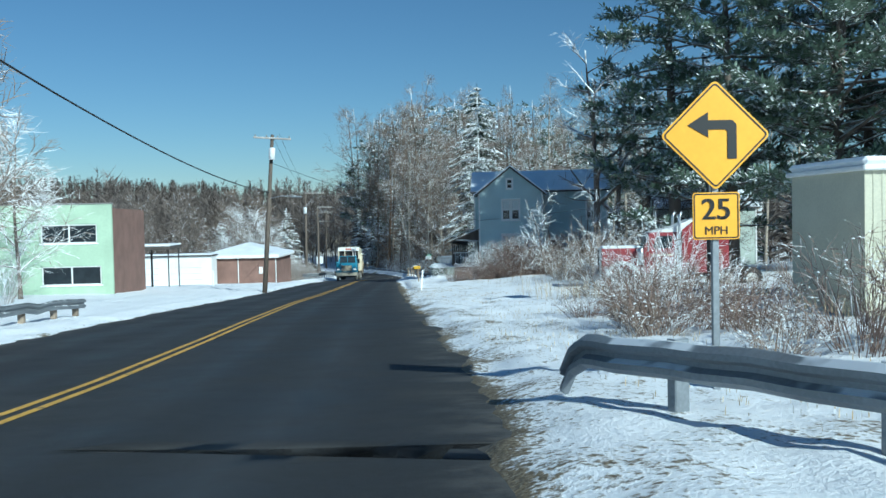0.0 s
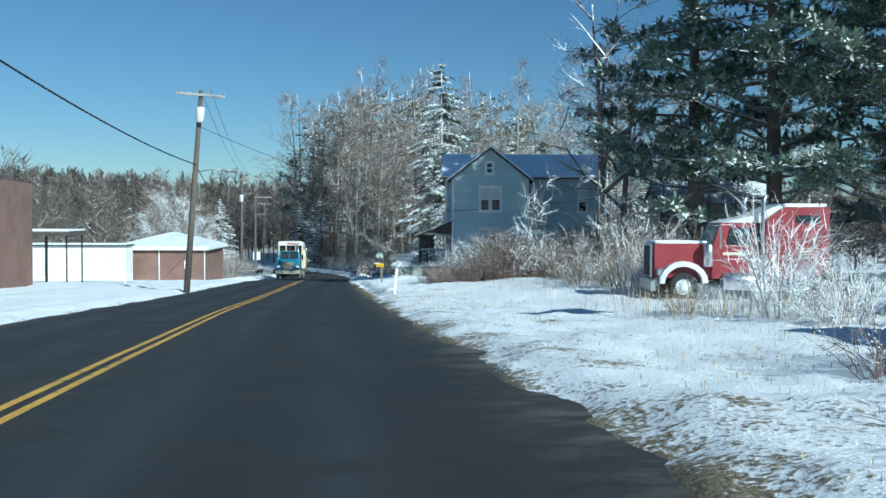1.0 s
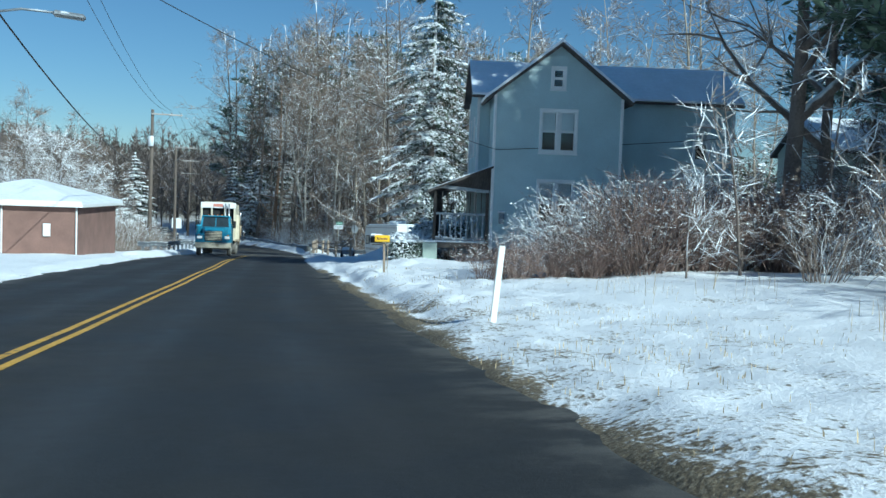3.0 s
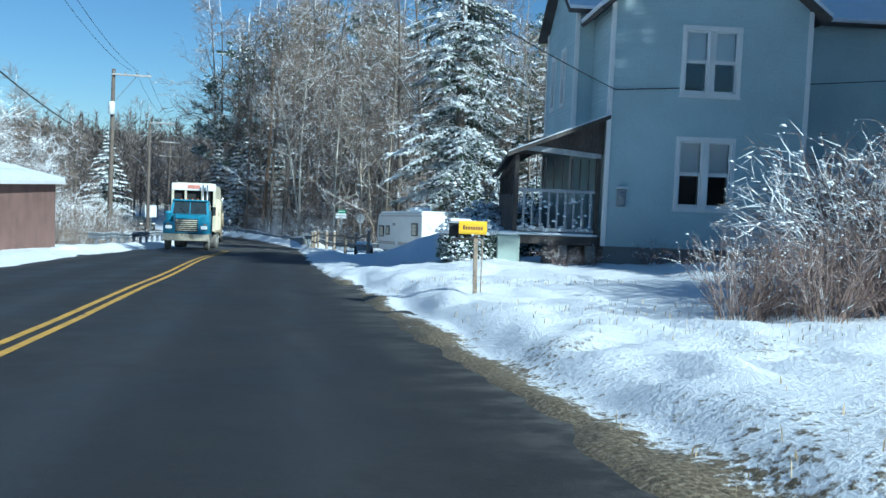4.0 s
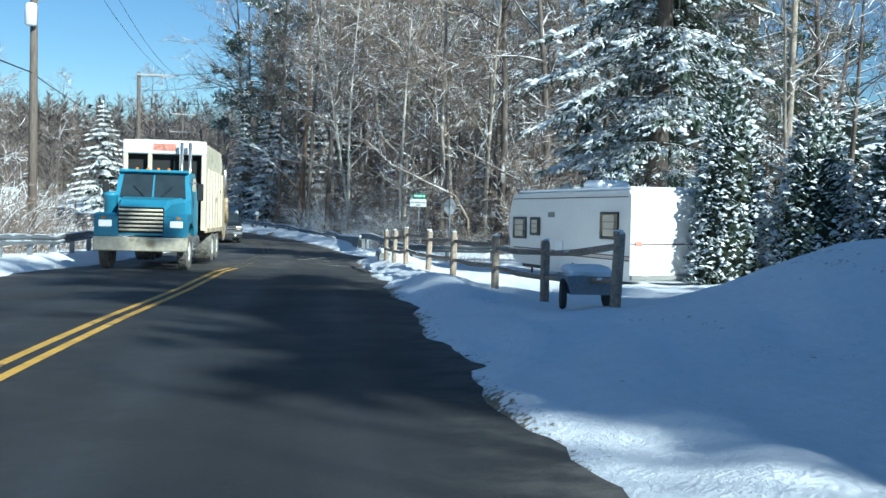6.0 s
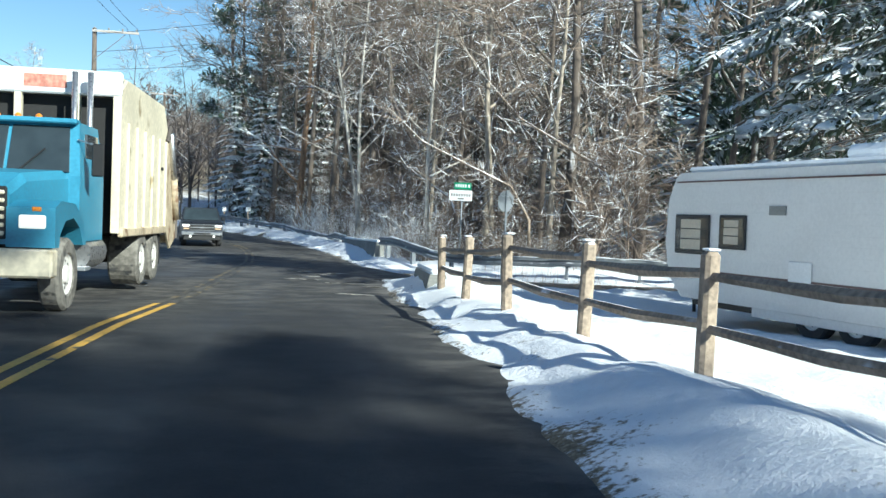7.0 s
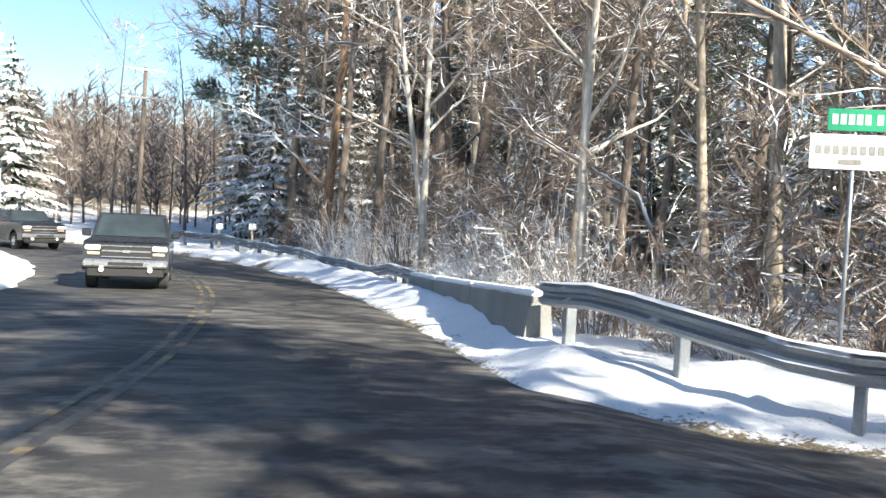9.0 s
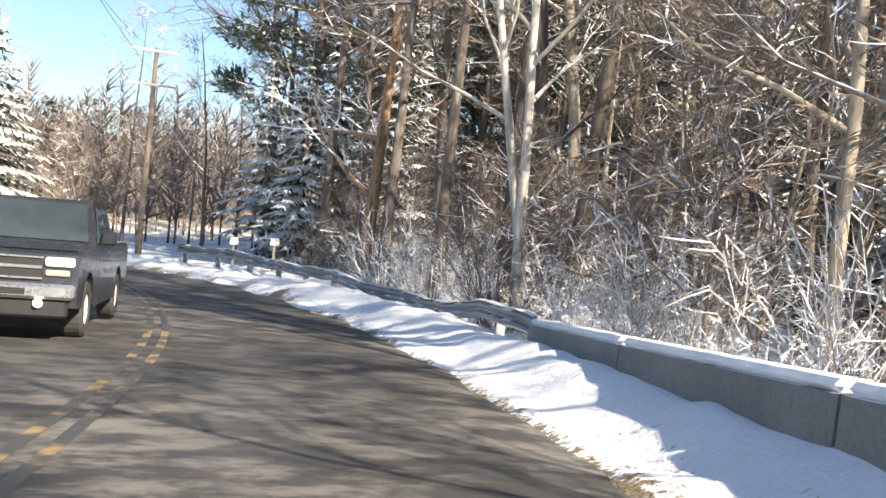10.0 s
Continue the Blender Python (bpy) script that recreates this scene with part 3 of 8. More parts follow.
def blade(g, a, b, w, sag=0.0, plain=False):
    """A leaf-shaped sliver of needles from a to b, bent in the middle."""
    a, b = Vector(a), Vector(b)
    d = (b - a)
    s = d.cross(Vector((0, 0, 1)))
    s = s.normalized() * w if s.length > 1e-6 else Vector((w, 0, 0))
    m = a.lerp(b, 0.45) + Vector((0, 0, -sag))
    n = len(g.v)
    if plain:
        g.v += [tuple(a), tuple(m + s), tuple(b - Vector((0, 0, sag))), tuple(m - s - Vector((0, 0, w * 0.4)))]
        g.f += [(n, n + 1, n + 2), (n, n + 2, n + 3)]
        return
    g.v += [tuple(a), tuple(m + s - Vector((0, 0, w * 0.5))), tuple(b - Vector((0, 0, sag))), tuple(m - s - Vector((0, 0, w * 0.5))), tuple(m + Vector((0, 0, w * 0.35)))]
    g.f += [(n, n + 1, n + 4), (n + 1, n + 2, n + 4), (n + 2, n + 3, n + 4), (n + 3, n, n + 4)]


def spruce_meshes(seed, height, width, rows=26, per=8, droop=0.5, low=0.06, plain=False, fine=False):
    random.seed(seed)
    wood, leaf = Geo(), Geo()
    tube(wood, [(0, 0, -0.4), (0, 0, height * 0.5), (0, 0, height * 0.99)], [height * 0.016, height * 0.010, 0.02], 8)
    for i in range(rows):
        k = i / (rows - 1)
        z = height * (low + (0.985 - low) * k ** 0.9)
        ln0 = width * 0.5 * (1 - k) ** (0.52 if fine else 0.8) + 0.12
        for j in range(max(4, int(per * (1 - 0.4 * k)))):
            a = rnd(0, 6.283)
            ln = ln0 * rnd(0.65, 1.18)
            n = 4
            pts = [Vector((0, 0, z))]
            for q in range(1, n + 1):
                t = q / n
                r = ln * t
                pts.append(Vector((math.cos(a) * r, math.sin(a) * r, z + ln * (0.10 * t - droop * t * t + 0.18 * t ** 3) + rnd(-0.05, 0.05))))
            tube(wood, pts, [0.03 + ln * 0.006, 0.02, 0.015, 0.01, 0.005], 3, False)
            m = max(4, int(ln * 3.6))
            for q in range(m):
                t = (q + rnd(0.2, 1)) / m
                f = min(t * n, n - 0.001)
                c = pts[int(f)].lerp(pts[int(f) + 1], f - int(f))
                for sd in (-1, 1):
                    aa = a + sd * rnd(0.5, 1.1)
                    l2 = (0.30 + 0.30 * ln * (1 - 0.75 * t)) * rnd(0.6, 1.1)
                    e = c + Vector((math.cos(aa) * l2, math.sin(aa) * l2, -l2 * rnd(0.1, 0.7)))
                    if not fine:
                        blade(leaf, c, e, 0.07 + 0.05 * l2, 0.04, plain)
                        continue
                    for q2 in range(5):
                        o = c.lerp(e, 0.08 + 0.22 * q2)
                        for k2 in (-1, 1):
                            a2 = aa + k2 * rnd(0.3, 1.0)
                            l3 = rnd(0.13, 0.26)
                            blade(leaf, o, o + Vector((math.cos(a2) * l3, math.sin(a2) * l3, -l3 * rnd(0.1, 0.9))), 0.032, 0.0, True)
                if rnd(0, 1) < 0.8:
                    blade(leaf, c, c + Vector((math.cos(a) * 0.15, math.sin(a) * 0.15, -rnd(0.25, 0.6))), 0.08, 0, plain)
            blade(leaf, pts[-2], pts[-1] + (pts[-1] - pts[-2]) * 0.3, 0.12, 0.05)
    blade(leaf, (0, 0, height * 0.95), (0.02, 0, height * 1.02), 0.10)
    return wood.mesh("trunk", True), leaf.mesh("crown")


def pine_meshes(seed, height, r0, width, clear=0.16, boughs=72):
    """A tall white pine with tufted, level boughs."""
    random.seed(seed)
    wood, leaf = Geo(), Geo()
    trunk = sway((0, 0, -0.5), (0, 0, 1), height + 0.5, 8, 0.025, 0.05)
    tube(wood, trunk, [r0 * (1.2 - 1.12 * i / 8) for i in range(9)], 9)
    for q in range(boughs):
        k = clear + (0.98 - clear) * q / boughs
        i = min(int(k * 8), 7)
        p = trunk[i].lerp(trunk[i + 1], k * 8 - i)
        ln = width * 0.5 * (0.55 + 0.6 * math.sin(math.pi * min(1, (k - clear) / (1 - clear) * 0.75 + 0.3))) * (1.05 - 0.75 * k ** 3) * rnd(0.6, 1.15)
        a = q * 2.4 + rnd(-0.5, 0.5)
        bough = sway(p, (math.cos(a), math.sin(a), rnd(-0.05, 0.35)), ln, 5, 0.16, 0.03)
        br = 0.03 + 0.014 * ln
        tube(wood, bough, [br, br * 0.8, br * 0.6, br * 0.45, br * 0.3, br * 0.1], 5, False)
        for s in range(int(ln * 4.2)):
            t = 1.2 + 3.75 * math.sqrt(rnd(0, 1))
            i = min(int(t), 4)
            c = bough[i].lerp(bough[i + 1], t - i)
            sd = off_axis(bough[i + 1] - bough[i], rnd(0.5, 1.2))
            sd.z = sd.z * 0.4 + 0.1
            e = c + sd * rnd(0.5, 1.5)
            tube(wood, [c, c.lerp(e, 0.5) + Vector((0, 0, 0.05)), e], [0.02, 0.014, 0.008], 3, False)
            for h in range(3):
                b = c.lerp(e, 0.35 + 0.33 * h)
                for w in range(5):
                    dd = off_axis(sd, rnd(0.3, 1.5))
                    dd.z = dd.z * 0.7 + 0.15
                    e2 = b + dd * rnd(0.34, 0.70)
                    sd2 = dd.cross(Vector((rnd(-0.3, 0.3), rnd(-0.3, 0.3), 1))).normalized() * 0.085
                    nv = len(leaf.v)
                    leaf.v += [tuple(b), tuple(b.lerp(e2, 0.6) + sd2), tuple(e2), tuple(b.lerp(e2, 0.6) - sd2)]
                    leaf.f += [(nv, nv + 1, nv + 2), (nv, nv + 2, nv + 3)]
    return wood.mesh("trunk", True), leaf.mesh("crown")


VARIANTS = {}


def variant(mesh, mt):
    """The mesh with that material: a copy of its own for each material."""
    if (mesh.name, mt.name) not in VARIANTS:
        me = mesh.copy()
        me.materials.clear()
        me.materials.append(mt)
        VARIANTS[mesh.name, mt.name] = me
    return VARIANTS[mesh.name, mt.name]


def tree(name, label, meshes, mats, x, y, turn=0.0, scale=1.0, group="", lean=(0, 0), z=None, category="tree"):
    t = thing(name, label, category, pose(x, y, ground_z(x, y) - 0.05 if z is None else z, lean[0], lean[1], turn) @ Matrix.Scale(scale, 4), group)
    part("trunk", variant(meshes[0], mats[0]), mats[0], t)
    part("crown", variant(meshes[1], mats[1]), mats[1], t)
    return t


WOODS = "bare trees of the roadside woods"
BARE = [bare_tree_meshes(11, 21, 0.165, 0.30, 16, 6, 6, 0.74), bare_tree_meshes(12, 24, 0.20, 0.38, 15, 6, 6, 0.66), bare_tree_meshes(13, 18, 0.13, 0.22, 15, 6, 6, 0.60),
        bare_tree_meshes(14, 13, 0.09, 0.15, 14, 5, 6, 0.62), bare_tree_meshes(15, 25, 0.24, 0.35, 16, 7, 6, 0.5)]
BARE_FAR = [bare_tree_meshes(111, 21, 0.165, 0.30, 15, 5, 6, 0.62, 0), bare_tree_meshes(112, 24, 0.20, 0.35, 15, 5, 6, 0.55, 0), bare_tree_meshes(113, 17, 0.13, 0.2, 15, 5, 6, 0.62, 0)]
SPARSE = [bare_tree_meshes(18, 14.5, 0.30, 0.32, 12, 6, 5, 1.05, 2, 1.6), bare_tree_meshes(23, 5.0, 0.05, 0.12, 8, 3, 3, 0.95, 1)]
BROAD = [bare_tree_meshes(16, 9.0, 0.12, 0.12, 20, 7, 6, 1.05), bare_tree_meshes(17, 11.0, 0.13, 0.2, 20, 7, 6, 0.95)]
SAPLING = [bare_tree_meshes(21, 6.5, 0.05, 0.08, 14, 5, 5, 0.75, 2), bare_tree_meshes(22, 4.5, 0.04, 0.05, 13, 5, 5, 0.85, 2)]
SPRUCE = [spruce_meshes(31, 22.5, 8.0, 31, 10, 0.55, low=0.15, fine=True), spruce_meshes(32, 15, 6.5, 22, 8, plain=True), spruce_meshes(33, 19, 6, 25, 7, 0.35, plain=True), spruce_meshes(34, 15, 9.0, 24, 10, 0.45, plain=True)]
PINE = [pine_meshes(41, 27, 0.48, 15), pine_meshes(42, 25, 0.42, 14, 0.12), pine_meshes(43, 22, 0.32, 9, 0.25, 44), pine_meshes(44, 27, 0.46, 11.5, 0.2, 66)]

M_LINED = surf("snow_lined_bark", (0.16, 0.13, 0.11), 0.9, 0.35, 14.0, 1.5, bump=0.4, snow=(0.3, 0.75, 2.0), rand=0.2)
big_spruce = tree("spruce", "tall dark spruce with snow-laden drooping boughs", SPRUCE[0], (M_BARK, M_SPRUCE), 21.3, 104.3, 20)
PL = "tall white pine with dark needles dusted in snow"
for x, y, k, s, a in ((27.2, 62.2, 3, 1.0, 0), (32, 50, 1, 1.0, 70), (33.5, 52, 0, 0.95, 140), (28.5, 56, 1, 1.0, 200), (40, 47, 0, 1.05, 30), (45, 37, 1, 1.0, 10), (37, 54, 2, 1.1, 80)):
    tree("white_pine", PL, PINE[k], (M_BARK, M_PINE), x, y, a, s, "white pines behind the yard")
tree("yard_tree", "bare yard tree with forked snow-lined limbs", SPARSE[0], (M_LINED, M_FROST), 22.0, 64.2, 40, 1.12)
tree("yard_tree", "bare yard tree with forked snow-lined limbs", SPARSE[0], (M_LINED, M_TWIG), 23.6, 64.6, 200, 0.92)

for x, y, k, s in ((27.0, 66.5, 1, 0.8), (29.5, 67.5, 0, 0.85), (31.5, 68.5, 1, 0.75), (34.0, 69.0, 0, 0.8), (26.0, 64.5, 0, 0.55), (31.0, 64.5, 1, 0.7)):
    tree("bare_tree", "low bare tree with brown twigs beside the shed", BROAD[k], (M_BARK, M_TWIGDARK), x, y, x * 91, s, "bare trees beside the shed")

# roadside woods
M_PALEBARK = surf("pale_bark", (0.34, 0.29, 0.23), 0.9, 0.35, 14.0, 1.5, bump=0.5, snow=(0.75, 1.1, 3.0), tint=(0.12, 0.10, 0.08, 0.60), streak=(1, 1, 0.3))
random.seed(5)
spots = []


def free_spot(x, y, gap):
    if all((x - a) ** 2 + (y - b) ** 2 > gap * gap for a, b in spots):
        spots.append((x, y))
        return True
    return False


for x, y, k, s, a, mt in ((17.3, 151.2, 1, 1.0, 30, M_BARK), (22.4, 123.5, 4, 1.0, 80, M_BARK),
                         (29, 125.2, 1, 1.0, 10, M_BARK), (21.6, 122.6, 2, 0.95, 120, M_PALEBARK), (20.5, 127, 0, 0.95, 120, M_PALEBARK), (19.6, 133.4, 2, 1.0, 60, M_BIRCH), (20.2, 136.0, 2, 1.0, 200, M_PALEBARK)):
    spots.append((x, y))
    tree("bare_tree", "tall bare tree with snow on its boughs", BARE[k], (mt, M_TWIG), x, y, a, s, WOODS)
LIMBED = bare_tree_meshes(19, 21, 0.30, 0.16, 15, 6, 5, 0.75, 2, 1.5)
spots += [(16.3, 161), (18.3, 145)]
tree("bare_tree", "orange-barked tree with heavy snow-lined limbs", LIMBED, (M_ORANGE, M_FROST), 16.3, 161, 30, 1.0, WOODS)
for a, s, ln in ((50, 0.9, -7), (190, 0.85, 6)):
    tree("bare_tree", "pale birch stem leaning from a shared root", BARE[0], (M_BIRCH, M_TWIG), 18.3 + ln * 0.02, 145, a, s, WOODS, (0, ln))


def bent_tree(x, y, turn, s):
    """A young tree bowed over by snow, with hanging side shoots."""
    random.seed(int(x * 10))
    wood, shoots = Geo(), Geo()
    arc = [(0, 0, -0.3), (-0.1, 0, 1.7), (-0.8, 0.1, 2.9), (-2.4, 0.1, 3.6), (-4.1, 0.2, 4.4), (-5.4, 0.3, 5.6)]
    tube(wood, arc, [0.065, 0.056, 0.048, 0.037, 0.026, 0.008], 7)
    for i in range(34):
        k = rnd(1, 4.9)
        p = Vector(arc[int(k)]).lerp(Vector(arc[int(k) + 1]), k - int(k))
        sub = sway(p, (rnd(-0.9, 0.2), rnd(-0.8, 0.8), rnd(0.0, 1.0)), rnd(0.8, 2.2), 3, 0.2)
        tube(shoots, sub, [0.016, 0.012, 0.008, 0.004], 3, False)
        for _ in range(5):
            b = sub[1].lerp(sub[3], rnd(0, 1))
            ribbon_twig(shoots, sway(b, off_axis(sub[3] - sub[0], rnd(0.4, 1.0)), rnd(0.3, 0.8), 2, 0.2), 0.012)
    t = thing("bent_tree", "young tree bowed over under a line of snow", "tree", pose(x, y, ground_z(x, y), 0, 0, turn) @ Matrix.Scale(s, 4), WOODS)
    part("trunk", wood, M_BOWED, t, smooth=True)
    part("crown", shoots, M_TWIG, t)


M_BOWED = surf("bowed_bark", (0.26, 0.20, 0.15), 0.9, 0.35, 14.0, 1.5, bump=0.4, snow=(0.3, 0.75, 2.0))
bent_tree(20.4, 121.6, -12, 1.0)
bent_tree(24.6, 121.5, 10, 1.25)
bent_tree(20.6, 131.5, -60, 1.0)
n = 0
while n < 112:
    y = rnd(112, 196)
    edge = float(np.interp(y, [112, 118, 124, 132, 145, 160, 170, 196], [34, 24, 19.5, 18.8, 18, 16.5, 14, 16]))
    x = edge + 1.2 + abs(random.gauss(0, 1)) * 16
    if x > 75 or not free_spot(x, y, 1.7):
        continue
    n += 1
    k = random.choice((0, 0, 1, 2, 2, 3, 4))
    near = x < edge + 13 and y < 172
    tree("bare_tree", "tall bare tree with snow on its boughs", BARE[k] if near else BARE_FAR[k % 3], (M_PALEBARK if n % 5 == 0 else M_BARK, M_TWIG if x < edge + 6 and y < 162 else M_TWIGDARK), x, y, rnd(0, 360), rnd(0.85, 1.1) + 0.25 * float(sstep(y, 136, 152)), WOODS, (rnd(-4, 4), rnd(-4, 4)))
n = 0
while n < 60:
    y = rnd(114, 175)
    edge = float(np.interp(y, [112, 118, 124, 132, 145, 160, 170, 196], [33, 22.5, 18.6, 18.2, 17.3, 15.6, 13, 15]))
    x = edge + 0.4 + abs(random.gauss(0, 1)) * 7
    if not free_spot(x, y, 0.9):
        continue
    n += 1
    tree("sapling", "thin bare sapling coated in snow", SAPLING[n % 2], (M_TWIG, M_TWIG), x, y, rnd(0, 360), rnd(0.6, 1.25), "saplings at the edge of the woods", (rnd(-9, 9), rnd(-9, 9)))
n = 0
while n < 13:
    y, x = rnd(138, 205), rnd(30, 70)
    if free_spot(x, y, 3.5):
        n += 1
        tree("evergreen", "dark evergreen standing among bare trees", (SPRUCE[1], SPRUCE[2], PINE[2], SPRUCE[2])[n % 4], (M_BARK, M_NEEDLE), x, y, rnd(0, 360), rnd(0.8, 1.15), "evergreens in the woods")
for x, y, k, s in ((13.8, 168, 1, 0.75), (15.5, 172, 1, 0.9), (18, 168, 2, 0.95), (12, 176, 1, 0.8), (21, 174, 2, 1.0)):
    tree("evergreen", "snow-laden evergreen beside the road", SPRUCE[k], (M_BARK, M_SNOWNEEDLE), x, y, x * 40, s, "evergreens beside the road")

TALLEND = "tall tree standing beyond the bend of the road"
for x, y, k, s in ((12.6, 183, 1, 1.3), (13.8, 176, 0, 1.3), (15.4, 180, 4, 1.2), (13.5, 190, 1, 1.35), (17.5, 186, 0, 1.35), (14.6, 167, 4, 1.15), (16.4, 156.5, 1, 1.15), (19.5, 163, 0, 1.4), (22.5, 170, 1, 1.25)):
    tree("bare_tree", TALLEND, BARE[k], (M_BARK, M_TWIGDARK), x, y, x * 50, s, WOODS)
for x, y, s in ((14.8, 178.5, 1.2), (18.5, 182, 1.35), (23, 182, 1.45), (26, 176, 1.45), (29, 184, 1.5), (33, 178, 1.45), (37, 186, 1.55), (42, 180, 1.5), (47, 172, 1.45), (31, 168, 1.4)):
    tree("white_pine", "tall dark pine at the edge of the woods", PINE[2], (M_BARK, M_PINESNOW), x, y, x * 70, s, "tall pines at the bend")
for x, y, s in ((37.6, 130.0, 1.0), (41.0, 133.0, 1.05)):
    tree("white_pine", "dark pine rising among the bare trees", PINE[2], (M_BARK, M_PINE), x, y, x * 70, s, "tall pines at the bend")
for x, y, k, s in ((31, 84, 0, 0.85), (34, 90, 1, 0.85), (29, 93, 2, 0.9), (38, 95, 4, 0.85), (33, 99, 0, 0.9), (42, 88, 1, 0.9), (45, 98, 2, 1.0), (28, 100, 2, 0.8), (37, 103, 0, 0.9), (47, 80, 4, 0.85), (40, 76, 2, 0.9), (50, 91, 1, 0.9), (35, 79, 3, 1.0), (26.5, 104.5, 3, 1.0)):
    tree("bare_tree", "bare tree on the slope behind the house", BARE[k], (M_PALEBARK, M_TWIG), x, y, x * 30, s, "bare trees behind the house")

# ---- house ----
HOUSE = pose(15.04, 73.66, -3.34, 0, 0, -14.6)


def clapboard(g, x0, x1, z0, z1, holes=(), roof=None, step=0.115, m=None):
    """Lapped boards on the plane y=0 facing -y; roof(z) narrows a gable; holes are (x0, x1, z0, z1)."""
    z = z0
    while z < z1 - 1e-6:
        zz = min(z + step, z1)
        a, b = roof(z) if roof else (x0, x1)
        c, d = roof(zz) if roof else (x0, x1)
        spans = [(a, b, c, d)]
        for hx0, hx1, hz0, hz1 in holes:
            if zz > hz0 + 1e-6 and z < hz1 - 1e-6:
                nxt = []
                for a, b, c, d in spans:
                    if hx0 > a and hx1 < b:
                        nxt += [(a, hx0, c, hx0), (hx1, b, hx1, d)]
                    else:
                        nxt.append((a, b, c, d))
                spans = nxt
        for a, b, c, d in spans:
            if b - a > 0.01:
                g.add([(a, -0.022, z), (b, -0.022, z), (d, -0.004, zz), (c, -0.004, zz), (a, 0, z), (b, 0, z), (a, 0.12, z), (b, 0.12, z), (c, 0.12, zz), (d, 0.12, zz)],
                      [(0, 1, 2, 3), (4, 5, 1, 0), (7, 6, 8, 9)], m)
        z = zz
    return g


def sash_window(parent, x, z, w, h, m, blind=True):
    """A double-hung window, its lower left corner at (x, z) in the wall's plane."""
    fr = Geo()
    c = 0.11
    for a in ((-c, -0.05, -c, w + c, 0.02, 0), (-c, -0.05, h, w + c, 0.02, h + c * 1.2), (-c, -0.05, 0, 0, 0.02, h), (w, -0.05, 0, w + c, 0.02, h), (-c - 0.03, -0.08, -c - 0.04, w + c + 0.03, 0.02, -c)):
        cbox(fr, *a, 0.008)
    wd = part("window", fr, M_WHITE, parent)
    wd.matrix_local = m @ pose(x, 0, z)
    sh = Geo()
    for zz, dy in ((0, 0.03), (h / 2, 0.0)):
        for a in ((0, dy, zz, w, dy + 0.03, zz + 0.05), (0, dy, zz + h / 2 - 0.045, w, dy + 0.03, zz + h / 2), (0, dy, zz + 0.05, 0.045, dy + 0.03, zz + h / 2 - 0.045), (w - 0.045, dy, zz + 0.05, w, dy + 0.03, zz + h / 2 - 0.045)):
            box(sh, *a)
    part("sash", sh, M_WHITE, wd)
    for zz, dy in ((0.05, 0.04), (h / 2 + 0.05, 0.012)):
        part("pane", box(Geo(), 0.045, dy, zz, w - 0.045, dy + 0.006, zz + h / 2 - 0.095), M_PANE, wd)
    if blind:
        part("blind", box(Geo(), 0.05, 0.10, h * 0.5, w - 0.05, 0.11, h), M_WHITE, wd, "drawn white roller blind")
    # near-black sheet behind the panes, painted in place of the unlit room's shade
    part("reveal", box(Geo(), -0.01, 0.35, -0.01, w + 0.01, 0.37, h + 0.01), M_DARK, wd)
    return wd


M_PANE = bpy.data.materials.new("clear_pane")
M_PANE.use_nodes = True
pb = M_PANE.node_tree.nodes["Principled BSDF"]
pb.inputs["Base Color"].default_value = (0.9, 0.95, 0.97, 1)
pb.inputs["Roughness"].default_value, pb.inputs["Transmission Weight"].default_value, pb.inputs["IOR"].default_value = 0.03, 1.0, 1.45


def gable_roof(name, parent, length, half, eave, rise, over, thick, m, axis_y=True):
    """Two slabs over a block: ridge along local y at x=0; snow on top."""
    for s in (-1, 1):
        g, sn = Geo(), Geo()
        dx, dz = half + over, rise * (half + over) / half
        sl = [(0, eave + rise), (s * dx, eave + rise - dz)]
        n = Vector((s * rise, half)).normalized()
        out = [(sl[0][0], sl[0][1]), (sl[1][0], sl[1][1]), (sl[1][0] + n.x * thick, sl[1][1] + n.y * thick), (sl[0][0], sl[0][1] + thick / n.y)]
        if s < 0:
            out.reverse()
        prism(g, out, -over, length + over)
        p = part(name, g, M_DARKWOOD, parent)
        p.matrix_local = m
        k = thick + 0.004
        t2 = k + 0.10
        o2 = [(0, sl[0][1] + k / n.y), (sl[1][0] * 0.985 + n.x * k, sl[1][1] + 0.03 + n.y * k), (sl[1][0] * 0.985 + n.x * t2, sl[1][1] + 0.03 + n.y * t2), (0, sl[0][1] + t2 / n.y)]
        if s < 0:
            o2.reverse()
        prism(sn, o2, -over + 0.03, length + over - 0.03)
        q = part("snow_layer", sn, M_ROOFSNOW, p, "smooth snow lying on the roof")


